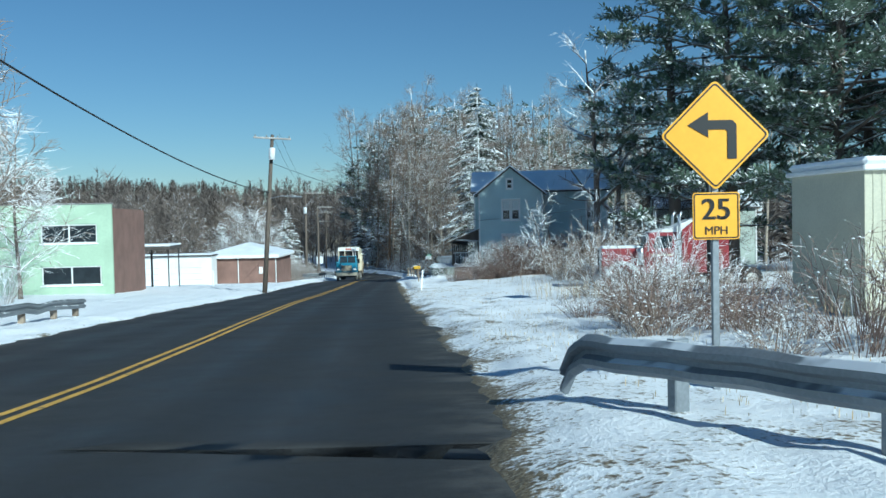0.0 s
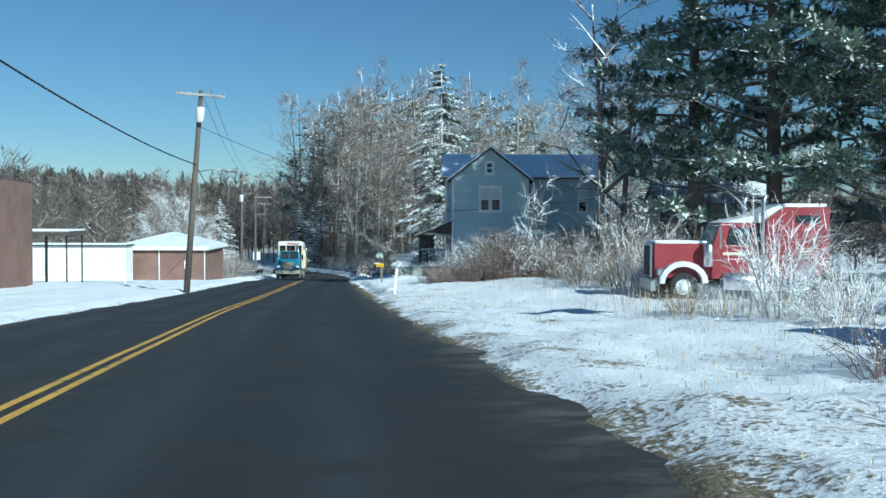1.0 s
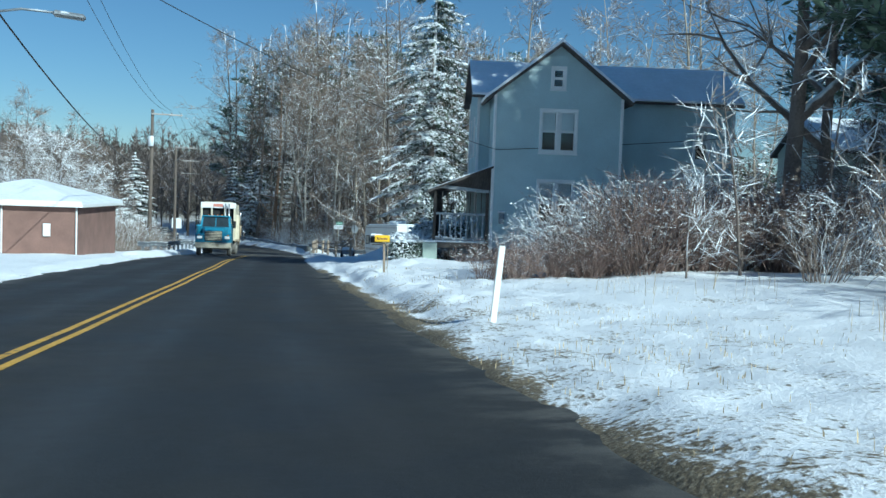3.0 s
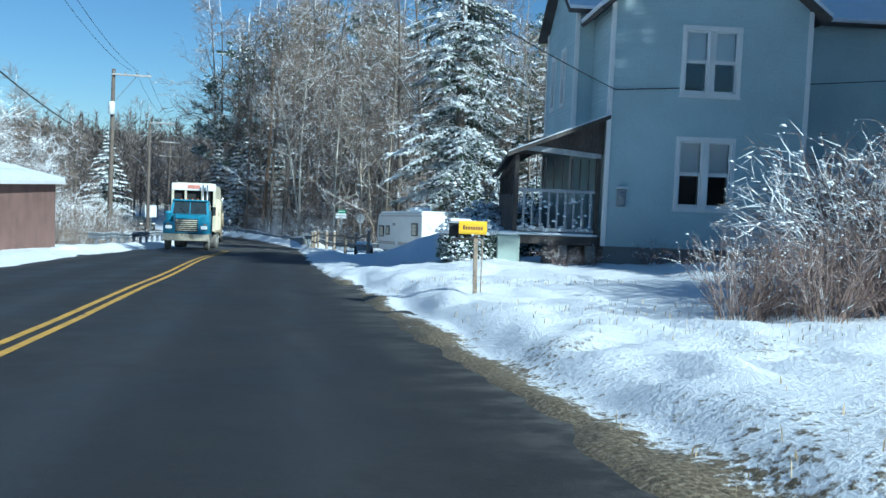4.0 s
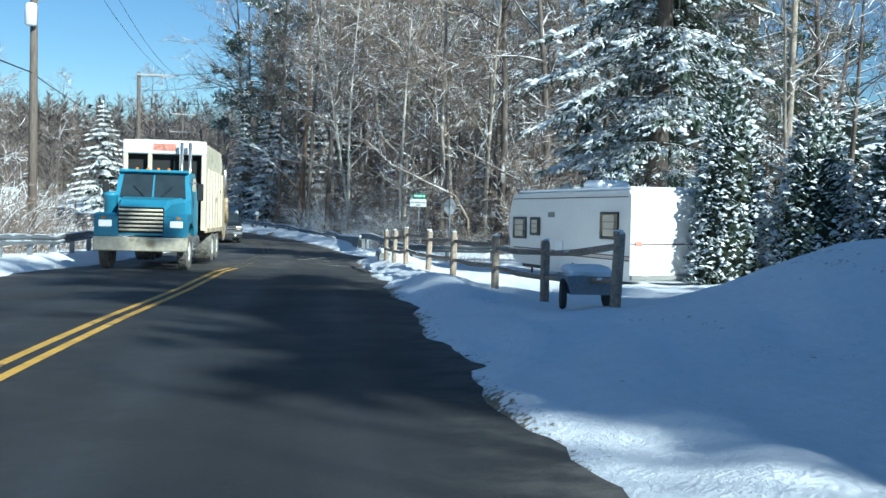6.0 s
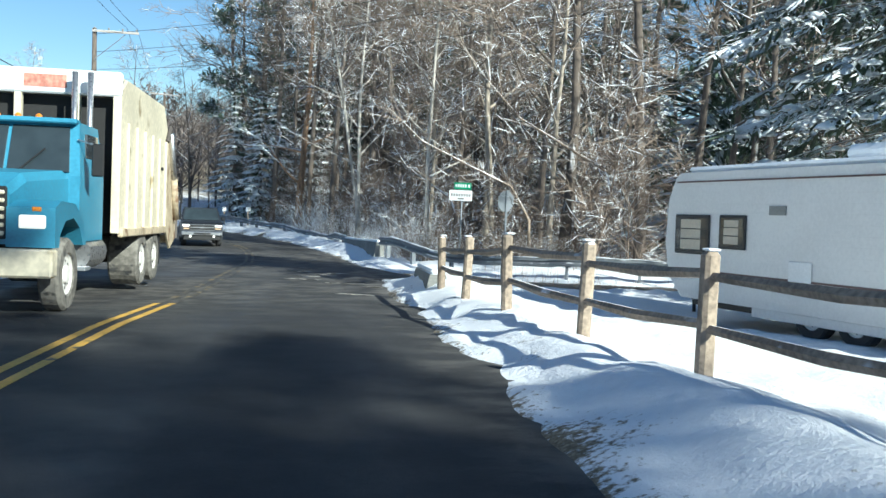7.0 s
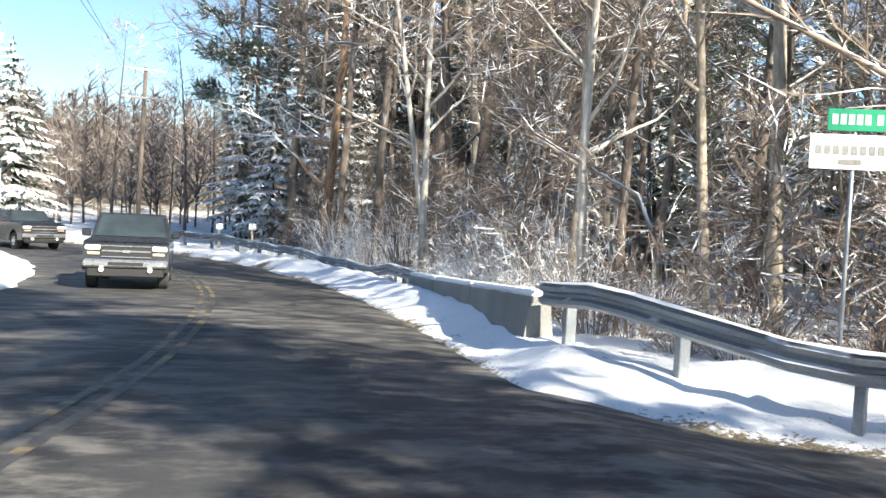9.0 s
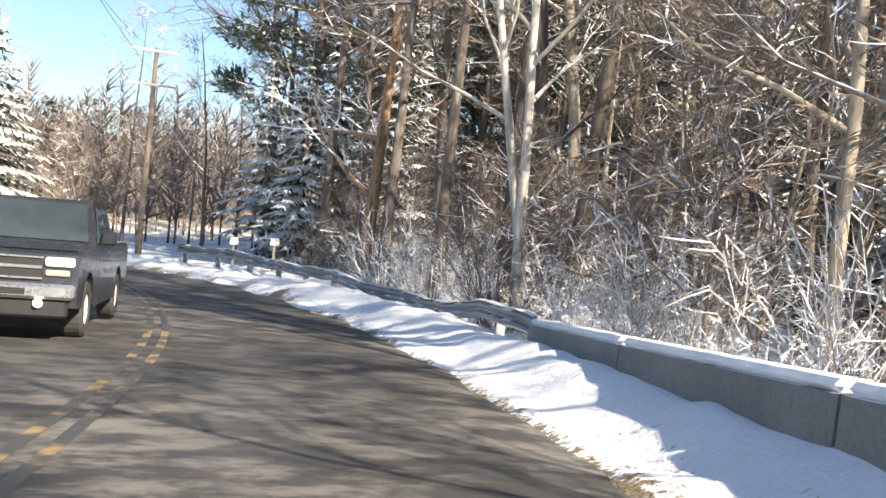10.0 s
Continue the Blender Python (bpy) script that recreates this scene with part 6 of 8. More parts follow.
def garbage_truck():
    t = thing("garbage_truck", "blue-cabbed garbage truck with a dirty cream packer body", "truck", pose(5.6, 103.7, -5.36, -2.5, 0, -7.5))
    W = 1.22
    part("chassis", box(box(Geo(), -0.45, 0.6, 0.62, -0.3, 8.6, 0.9), 0.3, 0.6, 0.62, 0.45, 8.6, 0.9), M_BLACK, t)
    part("bumper", cbox(Geo(), -W, -0.12, 0.52, W, 0.16, 0.90, 0.03), M_CREAM, t, "dirty cream steel bumper")
    hood = Geo()
    v = []
    for y, w, z0, z1, wt in ((0.05, 0.62, 0.95, 1.72, 0.56), (0.5, 0.70, 0.95, 1.92, 0.62), (1.75, 0.92, 0.95, 2.02, 0.82)):
        v += [(-w, y, z0), (w, y, z0), (w, y, z1 - 0.12), (wt, y, z1), (-wt, y, z1), (-w, y, z1 - 0.12)]
    f = [(5, 4, 3, 2, 1, 0), (12, 13, 14, 15, 16, 17)] + [(a * 6 + i, a * 6 + (i + 1) % 6, (a + 1) * 6 + (i + 1) % 6, (a + 1) * 6 + i) for a in range(2) for i in range(6)]
    part("hood", hood.add(v, f), M_BLUE, t)
    for s in (-1, 1):
        g = Geo()
        out = [(0.0, 0.92), (0.0, 1.45), (0.25, 1.55), (1.0, 1.52), (1.45, 1.25), (1.62, 0.92), (1.45, 0.92), (1.25, 1.18), (0.9, 1.32), (0.5, 1.28), (0.25, 1.1), (0.2, 0.92)]
        prism(g, out, min(s * 0.60, s * W), max(s * 0.60, s * W), Matrix(((0, 1, 0, 0), (1, 0, 0, 0), (0, 0, 1, 0), (0, 0, 0, 1))))
        part("fender", g, M_BLUE, t)
        part("headlamp", cbox(Geo(), s * 0.93 - 0.17, -0.03, 1.17, s * 0.93 + 0.17, 0.02, 1.35, 0.02), M_LAMP, t, "lit rectangular headlamp")
        part("marker", cbox(Geo(), s * 0.98 - 0.06, -0.012, 1.40, s * 0.98 + 0.06, 0.02, 1.46, 0.01), M_ORANGELAMP, t)
        mr = part("mirror", cbox(Geo(), s * 1.32 - 0.09, 1.78, 1.95, s * 1.32 + 0.09, 1.84, 2.45, 0.02), M_BLACK, t)
        part("mirror_arm", tube(Geo(), [(s * 1.0, 1.9, 2.5), (s * 1.32, 1.81, 2.42)], 0.015, 6), M_CHROME, t)
    gr = part("grille", cbox(Geo(), -0.60, 0.0, 1.02, 0.60, 0.05, 1.72, 0.02), M_BLACK, t)
    for k in range(6):
        part("grille_bar", cbox(Geo(), -0.58, -0.04, 1.07 + 0.108 * k, 0.58, 0.0, 1.125 + 0.108 * k, 0.012), M_CREAM, gr)
    cab = Geo()
    box(cab, -1.08, 1.75, 0.95, 1.08, 3.25, 1.95)
    part("cab", taper(cab, -1.08, 1.08, 1.95, 2.78, 1.75, 3.25, 0.10, 0.28, 0.05), M_BLUE, t)
    part("roof_visor", cbox(Geo(), -0.98, 1.86, 2.74, 0.98, 2.10, 2.82, 0.02), M_BLUE, t)
    for a, b in ((-0.92, -0.03), (0.03, 0.92)):
        q = 0.335
        g = Geo().add([(a, 1.735, 2.0), (b, 1.735, 2.0), (b * 0.93, 1.735 + 0.25, 2.70), (a * 0.93, 1.735 + 0.25, 2.70), (a, 1.765, 2.0), (b, 1.765, 2.0), (b * 0.93, 2.02, 2.70), (a * 0.93, 2.02, 2.70)], [(0, 1, 2, 3), (7, 6, 5, 4), (0, 4, 5, 1), (1, 5, 6, 2), (2, 6, 7, 3), (3, 7, 4, 0)])
        part("windshield_pane", g, M_CARGLASS, t)
    for s in (-1, 1):
        part("side_window", taper(Geo(), s * 1.06 - 0.02, s * 1.06 + 0.02, 2.0, 2.62, 2.1, 3.0, 0.0, 0.18, 0.05, pose(0, 0, 0) @ pose(-s * 0.035, 0, 0)), M_CARGLASS, t)
        part("wiper", tube(Geo(), [(s * 0.2, 1.71, 2.0), (s * 0.55, 1.82, 2.35)], 0.012, 5), M_BLACK, t)
    for x in (-0.5, -0.2, 0.1, 0.4):
        part("roof_light", lathe(Geo(), [(0.05, 0), (0.05, 0.03), (0.02, 0.06)], 10, pose(x, 1.98, 2.82)), M_ORANGELAMP, t)
    part("air_cleaner", lathe(Geo(), [(0.10, 0), (0.19, 0.04), (0.19, 0.5), (0.22, 0.52), (0.22, 0.60), (0.05, 0.66)], 16, pose(-1.16, 1.72, 1.5)), M_BLUE, t, "round blue air cleaner", True)
    for x in (0.55, 0.80):
        part("exhaust_pipe", tube(Geo(), [(x, 3.4, 1.2), (x, 3.4, 3.75)], 0.05, 10), M_CHROME, t, smooth=True)
    # packer body
    B0, B1, BW, BH = 3.7, 8.7, 1.25, 3.75
    side = [(B0, 1.05), (B1 - 0.2, 1.05), (B1 + 0.5, 1.4), (B1 + 0.7, 2.0), (B1 - 0.1, 3.2), (B1 - 0.7, BH), (B0 + 0.5, BH), (B0, BH - 0.25)]
    sw = Matrix(((0, 1, 0, 0), (1, 0, 0, 0), (0, 0, 1, 0), (0, 0, 0, 1)))
    for s in (-1, 1):
        part("body_side", prism(Geo(), side, min(s * BW, s * (BW - 0.06)), max(s * BW, s * (BW - 0.06)), sw), M_CREAM, t)
        for y in np.linspace(B0 + 0.5, B1 - 0.5, 6):
            part("body_rib", cbox(Geo(), s * BW - 0.05 * (s < 0), y - 0.04, 1.1, s * BW + 0.05 * (s > 0), y + 0.04, 3.0, 0.01), M_CREAM, t)
    part("body_roof", prism(Geo(), [(-BW, 3.74), (BW, 3.74), (BW - 0.25, 3.88), (-BW + 0.25, 3.88)], B0 + 0.5, B1 - 0.7), M_CREAM, t)
    part("body_front", cbox(Geo(), -BW + 0.06, B0 + 0.25, 1.05, BW - 0.06, B0 + 0.33, 3.4, 0.01), M_DARK, t)
    part("header_board", cbox(Geo(), -BW, B0 - 0.05, 3.40, BW, B0 + 0.1, 3.82, 0.03), M_WHITE, t, "white header board with faded red patch")
    part("header_patch", cbox(Geo(), -0.35, B0 - 0.058, 3.50, 0.35, B0 - 0.051, 3.72, 0.003), M_FADERED, t)
    for x in (-BW + 0.08, -0.45, 0.5, BW - 0.08):
        part("front_frame", cbox(Geo(), x - 0.06, B0 - 0.03, 1.05, x + 0.06, B0 + 0.1, 3.40, 0.01), M_CREAM, t)
    part("tailgate", prism(Geo(), [(B1 - 0.15, 1.05), (B1 + 0.5, 1.4), (B1 + 0.68, 2.0), (B1 - 0.1, 3.2), (B1 - 0.6, 3.65)], -BW + 0.07, BW - 0.07, sw), M_CREAM, t)
    for s in (-1, 1):
        cheek = [(B1 - 0.35, 1.0), (B1 + 0.15, 0.62), (B1 + 0.95, 0.85), (B1 + 1.0, 1.9), (B1 + 0.2, 3.1), (B1 - 0.15, 3.35), (B1 - 0.5, 3.0)]
        part("hopper_cheek", prism(Geo(), cheek, min(s * (BW + 0.005), s * (BW + 0.045)), max(s * (BW + 0.005), s * (BW + 0.045)), sw), M_RUSTCREAM, t, "rust-stained tan hopper side")
        part("cheek_rim", tube(Geo(), [(s * (BW + 0.05), y, z) for y, z in ((B1 - 0.5, 3.0), (B1 - 0.15, 3.35), (B1 + 0.2, 3.1), (B1 + 1.0, 1.9), (B1 + 0.95, 0.85))], 0.045, 6), M_DARKWOOD, t)
        part("ram", tube(Geo(), [(s * (BW + 0.1), B1 - 0.3, 3.2), (s * (BW + 0.1), B1 + 0.25, 2.1)], 0.06, 10), M_CHROME, t, "hydraulic ram", True)
        part("ram_sleeve", tube(Geo(), [(s * (BW + 0.1), B1 + 0.2, 2.2), (s * (BW + 0.1), B1 + 0.62, 1.3)], 0.085, 10), M_RUSTCREAM, t, "", True)
        part("tail_lamp", cbox(Geo(), s * (BW - 0.12) - 0.09, B1 + 0.98, 1.5, s * (BW - 0.12) + 0.09, B1 + 1.06, 1.72, 0.02), M_FADERED, t, "red tail lamp")
        part("grab_handle", tube(Geo(), [(s * (BW + 0.04), B1 + 0.98, 1.3), (s * (BW + 0.14), B1 + 1.06, 1.35), (s * (BW + 0.14), B1 + 1.06, 2.0), (s * (BW + 0.04), B1 + 0.98, 2.05)], 0.02, 6), M_BLACK, t)
        part("lower_rail", cbox(Geo(), s * BW - 0.05, B0 + 0.1, 0.98, s * BW + 0.05, B1 - 0.3, 1.14, 0.02), M_RUSTCREAM, t)
        for y in (B1 - 1.3, B1 - 0.95):
            part("side_slot", cbox(Geo(), s * (BW + 0.012) - 0.014, y, 2.35, s * (BW + 0.012) + 0.014, y + 0.18, 2.42, 0.005), M_DARK, t)
    part("hopper_sill", cbox(Geo(), -BW, B1 + 0.85, 0.72, BW, B1 + 1.02, 0.92, 0.03), M_RUSTCREAM, t)
    part("side_tank", lathe(Geo(), [(0.28, 0), (0.28, 1.1)], 16, pose(0.85, 2.3, 0.75, -90)), M_CHROME, t)
    part("step", cbox(Geo(), 0.75, 1.9, 0.5, 1.15, 2.25, 0.56, 0.01), M_GALV, t)
    for s in (-1, 1):
        wheel(t, s * 1.04, 0.85, 0.52, 0.52, 0.28, s, M_DUSTTYRE)
        for y in (6.0, 7.35):
            wheel(t, s * 0.95, y, 0.52, 0.52, 0.56, s, M_DUSTTYRE)
    part("mud_flap", cbox(Geo(), -1.2, 8.1, 0.3, 1.2, 8.14, 1.0, 0.005), M_BLACK, t)


M_RUSTCREAM = surf("rust_stained_cream", (0.46, 0.38, 0.26), 0.7, 0.25, 10.0, 1.0, bump=0.15, tint=(0.20, 0.12, 0.07, 0.56))
M_ORANGELAMP = surf("amber_lens", (0.6, 0.2, 0.02), 0.3, 0.1, 20.0, 1.0, bump=0)
M_FADERED = surf("faded_red_lettering", (0.55, 0.22, 0.16), 0.6, 0.4, 16.0, 6.0, bump=0)
garbage_truck()


def pickup(name, label, m, colour, tall=1.86, bed=True):
    t = thing(name, label, "car", m)
    W = 0.98
    sw = Matrix(((0, 1, 0, 0), (1, 0, 0, 0), (0, 0, 1, 0), (0, 0, 0, 1)))
    L = 5.4
    arch = lambda c: [(c + 0.47 * math.cos(a), 0.42 + 0.47 * math.sin(a)) for a in np.linspace(math.pi, 0, 9)]
    out = [(0.02, 0.45), (0.0, 0.72), (0.06, 1.10), (0.18, 1.17), (1.45, 1.22), (L - 0.1, 1.22), (L, 1.1), (L, 0.5), (4.75, 0.42)] + list(reversed(arch(4.2))) + [(3.7, 0.38), (1.5, 0.38)] + list(reversed(arch(0.98)))
    part("body", prism(Geo(), out, -W, W, sw), colour, t)
    part("hood_top", taper(Geo(), -W + 0.04, W - 0.04, 1.16, 1.25, 0.12, 1.6, 0.12, 0.15, 0.02), colour, t)
    c1 = 3.5 if bed else L - 0.1
    part("cabin", taper(Geo(), -W + 0.02, W - 0.02, 1.22, tall, 1.45, c1, 0.16, 0.55, 0.18 if bed else 0.4), colour, t)
    g = Geo().add([(-0.86, 1.50, 1.27), (0.86, 1.50, 1.27), (0.74, 1.945, tall - 0.06), (-0.74, 1.945, tall - 0.06), (-0.86, 1.53, 1.27), (0.86, 1.53, 1.27), (0.74, 1.975, tall - 0.06), (-0.74, 1.975, tall - 0.06)], [(0, 1, 2, 3), (7, 6, 5, 4), (0, 4, 5, 1), (1, 5, 6, 2), (2, 6, 7, 3), (3, 7, 4, 0)])
    for vtx in range(8):
        x, y, z = g.v[vtx]
        g.v[vtx] = (x, y - 0.035, z + 0.005)
    part("windshield", g, M_CARGLASS, t)
    for s in (-1, 1):
        n = 2 if bed else 3
        for k in range(n):
            y0 = 1.95 + k * (c1 - 2.3) / n
            y1 = y0 + (c1 - 2.3) / n - 0.08
            v = [(s * (W - 0.035), y0 - 0.2 * (k == 0), 1.27), (s * (W - 0.035), y1, 1.27), (s * (W - 0.145), y1 - 0.04, tall - 0.09), (s * (W - 0.145), y0 + 0.12 * (k == 0), tall - 0.09)]
            v += [(x + s * 0.02, y, z) for x, y, z in v]
            part("side_window", Geo().add(v, [(0, 1, 2, 3), (7, 6, 5, 4), (0, 4, 5, 1), (1, 5, 6, 2), (2, 6, 7, 3), (3, 7, 4, 0)]), M_CARGLASS, t)
        part("headlamp", cbox(Geo(), s * 0.76 - 0.17, -0.03, 0.96, s * 0.76 + 0.17, 0.05, 1.07, 0.02), M_LAMP, t, "lit headlamp")
        part("turn_lamp", cbox(Geo(), s * 0.74 - 0.14, -0.028, 0.84, s * 0.74 + 0.14, 0.05, 0.91, 0.015), M_LENS, t)
        part("door_mirror", cbox(Geo(), s * 1.09 - 0.11, 1.72, 1.24, s * 1.09 + 0.11, 1.84, 1.44, 0.03), colour, t)
        part("fog_lamp", lathe(Geo(), [(0.06, 0), (0.05, 0.02)], 12, pose(s * 0.55, -0.09, 0.5, 90)), M_LAMP, t)
        for y in (0.98, 4.2):
            wheel(t, s * 0.84, y, 0.38, 0.38, 0.26, s)
    gr = part("grille", cbox(Geo(), -0.57, -0.02, 0.78, 0.57, 0.03, 1.08, 0.015), M_BLACK, t)
    for z in (0.79, 1.05):
        part("grille_frame", cbox(Geo(), -0.57, -0.045, z, 0.57, -0.021, z + 0.025, 0.006), M_CHROME, gr)
    part("badge", cbox(Geo(), -0.09, -0.06, 0.90, 0.09, -0.046, 0.97, 0.006), M_CHROME, gr)
    part("tow_slot", cbox(Geo(), -0.4, -0.125, 0.60, 0.4, -0.121, 0.68, 0.003), M_BLACK, t)
    part("grille_bar", cbox(Geo(), -0.56, -0.045, 0.92, 0.56, -0.02, 0.96, 0.008), M_CHROME, gr)
    part("bumper", cbox(Geo(), -W + 0.02, -0.12, 0.55, W - 0.02, 0.1, 0.74, 0.04), M_CHROME, t, "chrome front bumper")
    part("air_dam", cbox(Geo(), -W + 0.1, -0.04, 0.32, W - 0.1, 0.1, 0.55, 0.03), M_BLACK, t)
    if bed:
        part("bed_rail", cbox(Geo(), -W + 0.02, c1, 1.22, -W + 0.1, L - 0.05, 1.27, 0.01), M_BLACK, t)
        part("bed_rail", cbox(Geo(), W - 0.1, c1, 1.22, W - 0.02, L - 0.05, 1.27, 0.01), M_BLACK, t)
    return t


pickup("pickup_truck", "black pickup truck with lit headlamps on the wet road", pose(8.95, 136.0, -6.96, -1.5, 0, 2), M_BLACKCAR)
pickup("dark_suv", "dark green sport utility vehicle with chrome grille", pose(3.3, 157.0, -7.40, -1, 0, 33), M_BLACKCAR, 1.75, False)
pickup("parked_car", "dark parked car with snow around it", pose(-3.5, 136, -6.85, 0, 0, 80), M_BLACKCAR, 1.6, False)
pickup("parked_car", "dark parked car with snow around it", pose(0.2, 146, -7.0, 0, 0, 70), M_BLACKCAR, 1.6, False)


def semi_tractor():
    zg = ground_z(16.5, 41.2)
    t = thing("semi_tractor", "parked red long-nosed semi tractor with snow on its hood", "truck", pose(14.75, 42.75, zg - 0.05, 0, 0, -105.5))
    W = 1.12
    part("frame", box(box(Geo(), -0.45, 0.5, 0.6, -0.3, 7.4, 0.85), 0.3, 0.5, 0.6, 0.45, 7.4, 0.85), M_BLACK, t)
    part("bumper", cbox(Geo(), -W, -0.15, 0.35, W, 0.05, 0.75, 0.04), M_CHROME, t, "chrome bumper")
    part("hood", taper(Geo(), -0.80, 0.80, 0.8, 2.0, 0.05, 2.0, 0.08, 0.0, 0.0), M_RED, t)
    part("snow_layer", cbox(Geo(), -0.72, 0.05, 2.004, 0.72, 1.95, 2.10, 0.04), M_SNOW, t, "snow on the hood")
    gr = part("grille", cbox(Geo(), -0.62, -0.08, 0.78, 0.62, 0.045, 2.02, 0.05), M_CHROME, t)
    for k in range(9):
        part("grille_bar", cbox(Geo(), -0.52 + 0.125 * k, -0.095, 0.85, -0.46 + 0.125 * k, -0.081, 1.92, 0.004), M_BLACK, gr)
    sw = Matrix(((0, 1, 0, 0), (1, 0, 0, 0), (0, 0, 1, 0), (0, 0, 0, 1)))
    for s in (-1, 1):
        arc = [(1.0 + 0.85 * math.cos(a), 0.62 + 0.78 * math.sin(a)) for a in np.linspace(math.pi * 1.0, 0.05, 11)]
        arc2 = [(1.0 + 0.66 * math.cos(a), 0.62 + 0.60 * math.sin(a)) for a in np.linspace(0.05, math.pi * 1.0, 11)]
        part("fender", prism(Geo(), arc + arc2, min(s * 0.78, s * W), max(s * 0.78, s * W), sw), M_WHITE, t, "snow-dusted pale fender")
        part("headlamp", cbox(Geo(), s * 0.92 - 0.14, 0.1, 0.9, s * 0.92 + 0.14, 0.3, 1.15, 0.03), M_CHROME, t)
        part("fuel_tank", lathe(Geo(), [(0.30, 0), (0.33, 0.03), (0.33, 1.35), (0.30, 1.38)], 20, pose(s * 0.88, 2.35, 0.72, -90)), M_CHROME, t, "polished fuel tank", True)
        part("exhaust_pipe", tube(Geo(), [(s * 1.14, 3.66, 0.8), (s * 1.14, 3.66, 3.5), (s * 1.14, 3.78, 3.7)], 0.07, 10), M_CHROME, t, smooth=True)
        part("air_cleaner", lathe(Geo(), [(0.08, 0), (0.17, 0.05), (0.17, 0.75), (0.08, 0.85)], 14, pose(s * 1.0, 1.85, 1.2)), M_CHROME, t, "chrome air cleaner", True)
        part("mirror", cbox(Geo(), s * 1.28 - 0.05, 2.15, 1.85, s * 1.28 + 0.05, 2.22, 2.6, 0.02), M_CHROME, t)
        wheel(t, s * 0.96, 1.0, 0.5, 0.5, 0.28, s, rim=M_WHITE)
        for y in (5.9, 7.0):
            wheel(t, s * 0.9, y, 0.5, 0.5, 0.5, s)
    part("cab", taper(box(Geo(), -1.0, 2.0, 0.8, 1.0, 3.55, 1.95), -1.0, 1.0, 1.95, 2.75, 2.0, 3.55, 0.06, 0.3, 0.0), M_RED, t)
    part("windshield", Geo().add([(-0.88, 1.985, 1.98), (0.88, 1.985, 1.98), (0.82, 2.26, 2.66), (-0.82, 2.26, 2.66), (-0.88, 2.01, 1.98), (0.88, 2.01, 1.98), (0.82, 2.29, 2.66), (-0.82, 2.29, 2.66)], [(0, 1, 2, 3), (7, 6, 5, 4), (0, 4, 5, 1), (1, 5, 6, 2), (2, 6, 7, 3), (3, 7, 4, 0)]), M_CARGLASS, t)
    for s in (-1, 1):
        part("side_window", taper(Geo(), s * 0.985 - 0.02, s * 0.985 + 0.02, 1.98, 2.58, 2.45, 3.35, 0.0, 0.16, 0.0), M_CARGLASS, t)
        part("door_stripe", box(Geo(), s * 1.003 - 0.004, 2.35, 1.62, s * 1.003 + 0.004, 3.4, 1.72), M_CREAM, t)
    sl = Geo()
    prism(sl, [(3.8, 0.8), (5.95, 0.8), (5.95, 3.3), (4.4, 3.3), (3.8, 2.85)], -1.08, 1.08, sw)
    part("sleeper", sl, M_RED, t, "red sleeper box")
    part("snow_layer", cbox(Geo(), -1.0, 4.42, 3.304, 1.0, 5.9, 3.42, 0.05), M_SNOW, t)
    part("roof_fairing", prism(Geo(), [(2.3, 2.754), (3.8, 2.754), (3.8, 2.87), (4.4, 3.31), (4.2, 3.34), (3.5, 3.02)], -0.95, 0.95, sw), M_WHITE, t, "snow-covered roof")
    for z in (1.55, 1.65, 1.75, 1.85):
        part("sleeper_stripe", box(Geo(), 1.082, 4.9, z, 1.086, 5.6, z + 0.04), M_CREAM, t)
    part("sleeper_door", cbox(Geo(), 1.082, 4.85, 2.0, 1.09, 5.7, 2.55, 0.003), M_RED, t)
    part("sleeper_window", cbox(Geo(), 1.083, 4.8, 2.75, 1.10, 5.6, 3.02, 0.01), M_CARGLASS, t)
    part("deck", box(Geo(), -0.45, 6.1, 0.85, 0.45, 7.4, 0.95), M_BLACK, t)


semi_tractor()


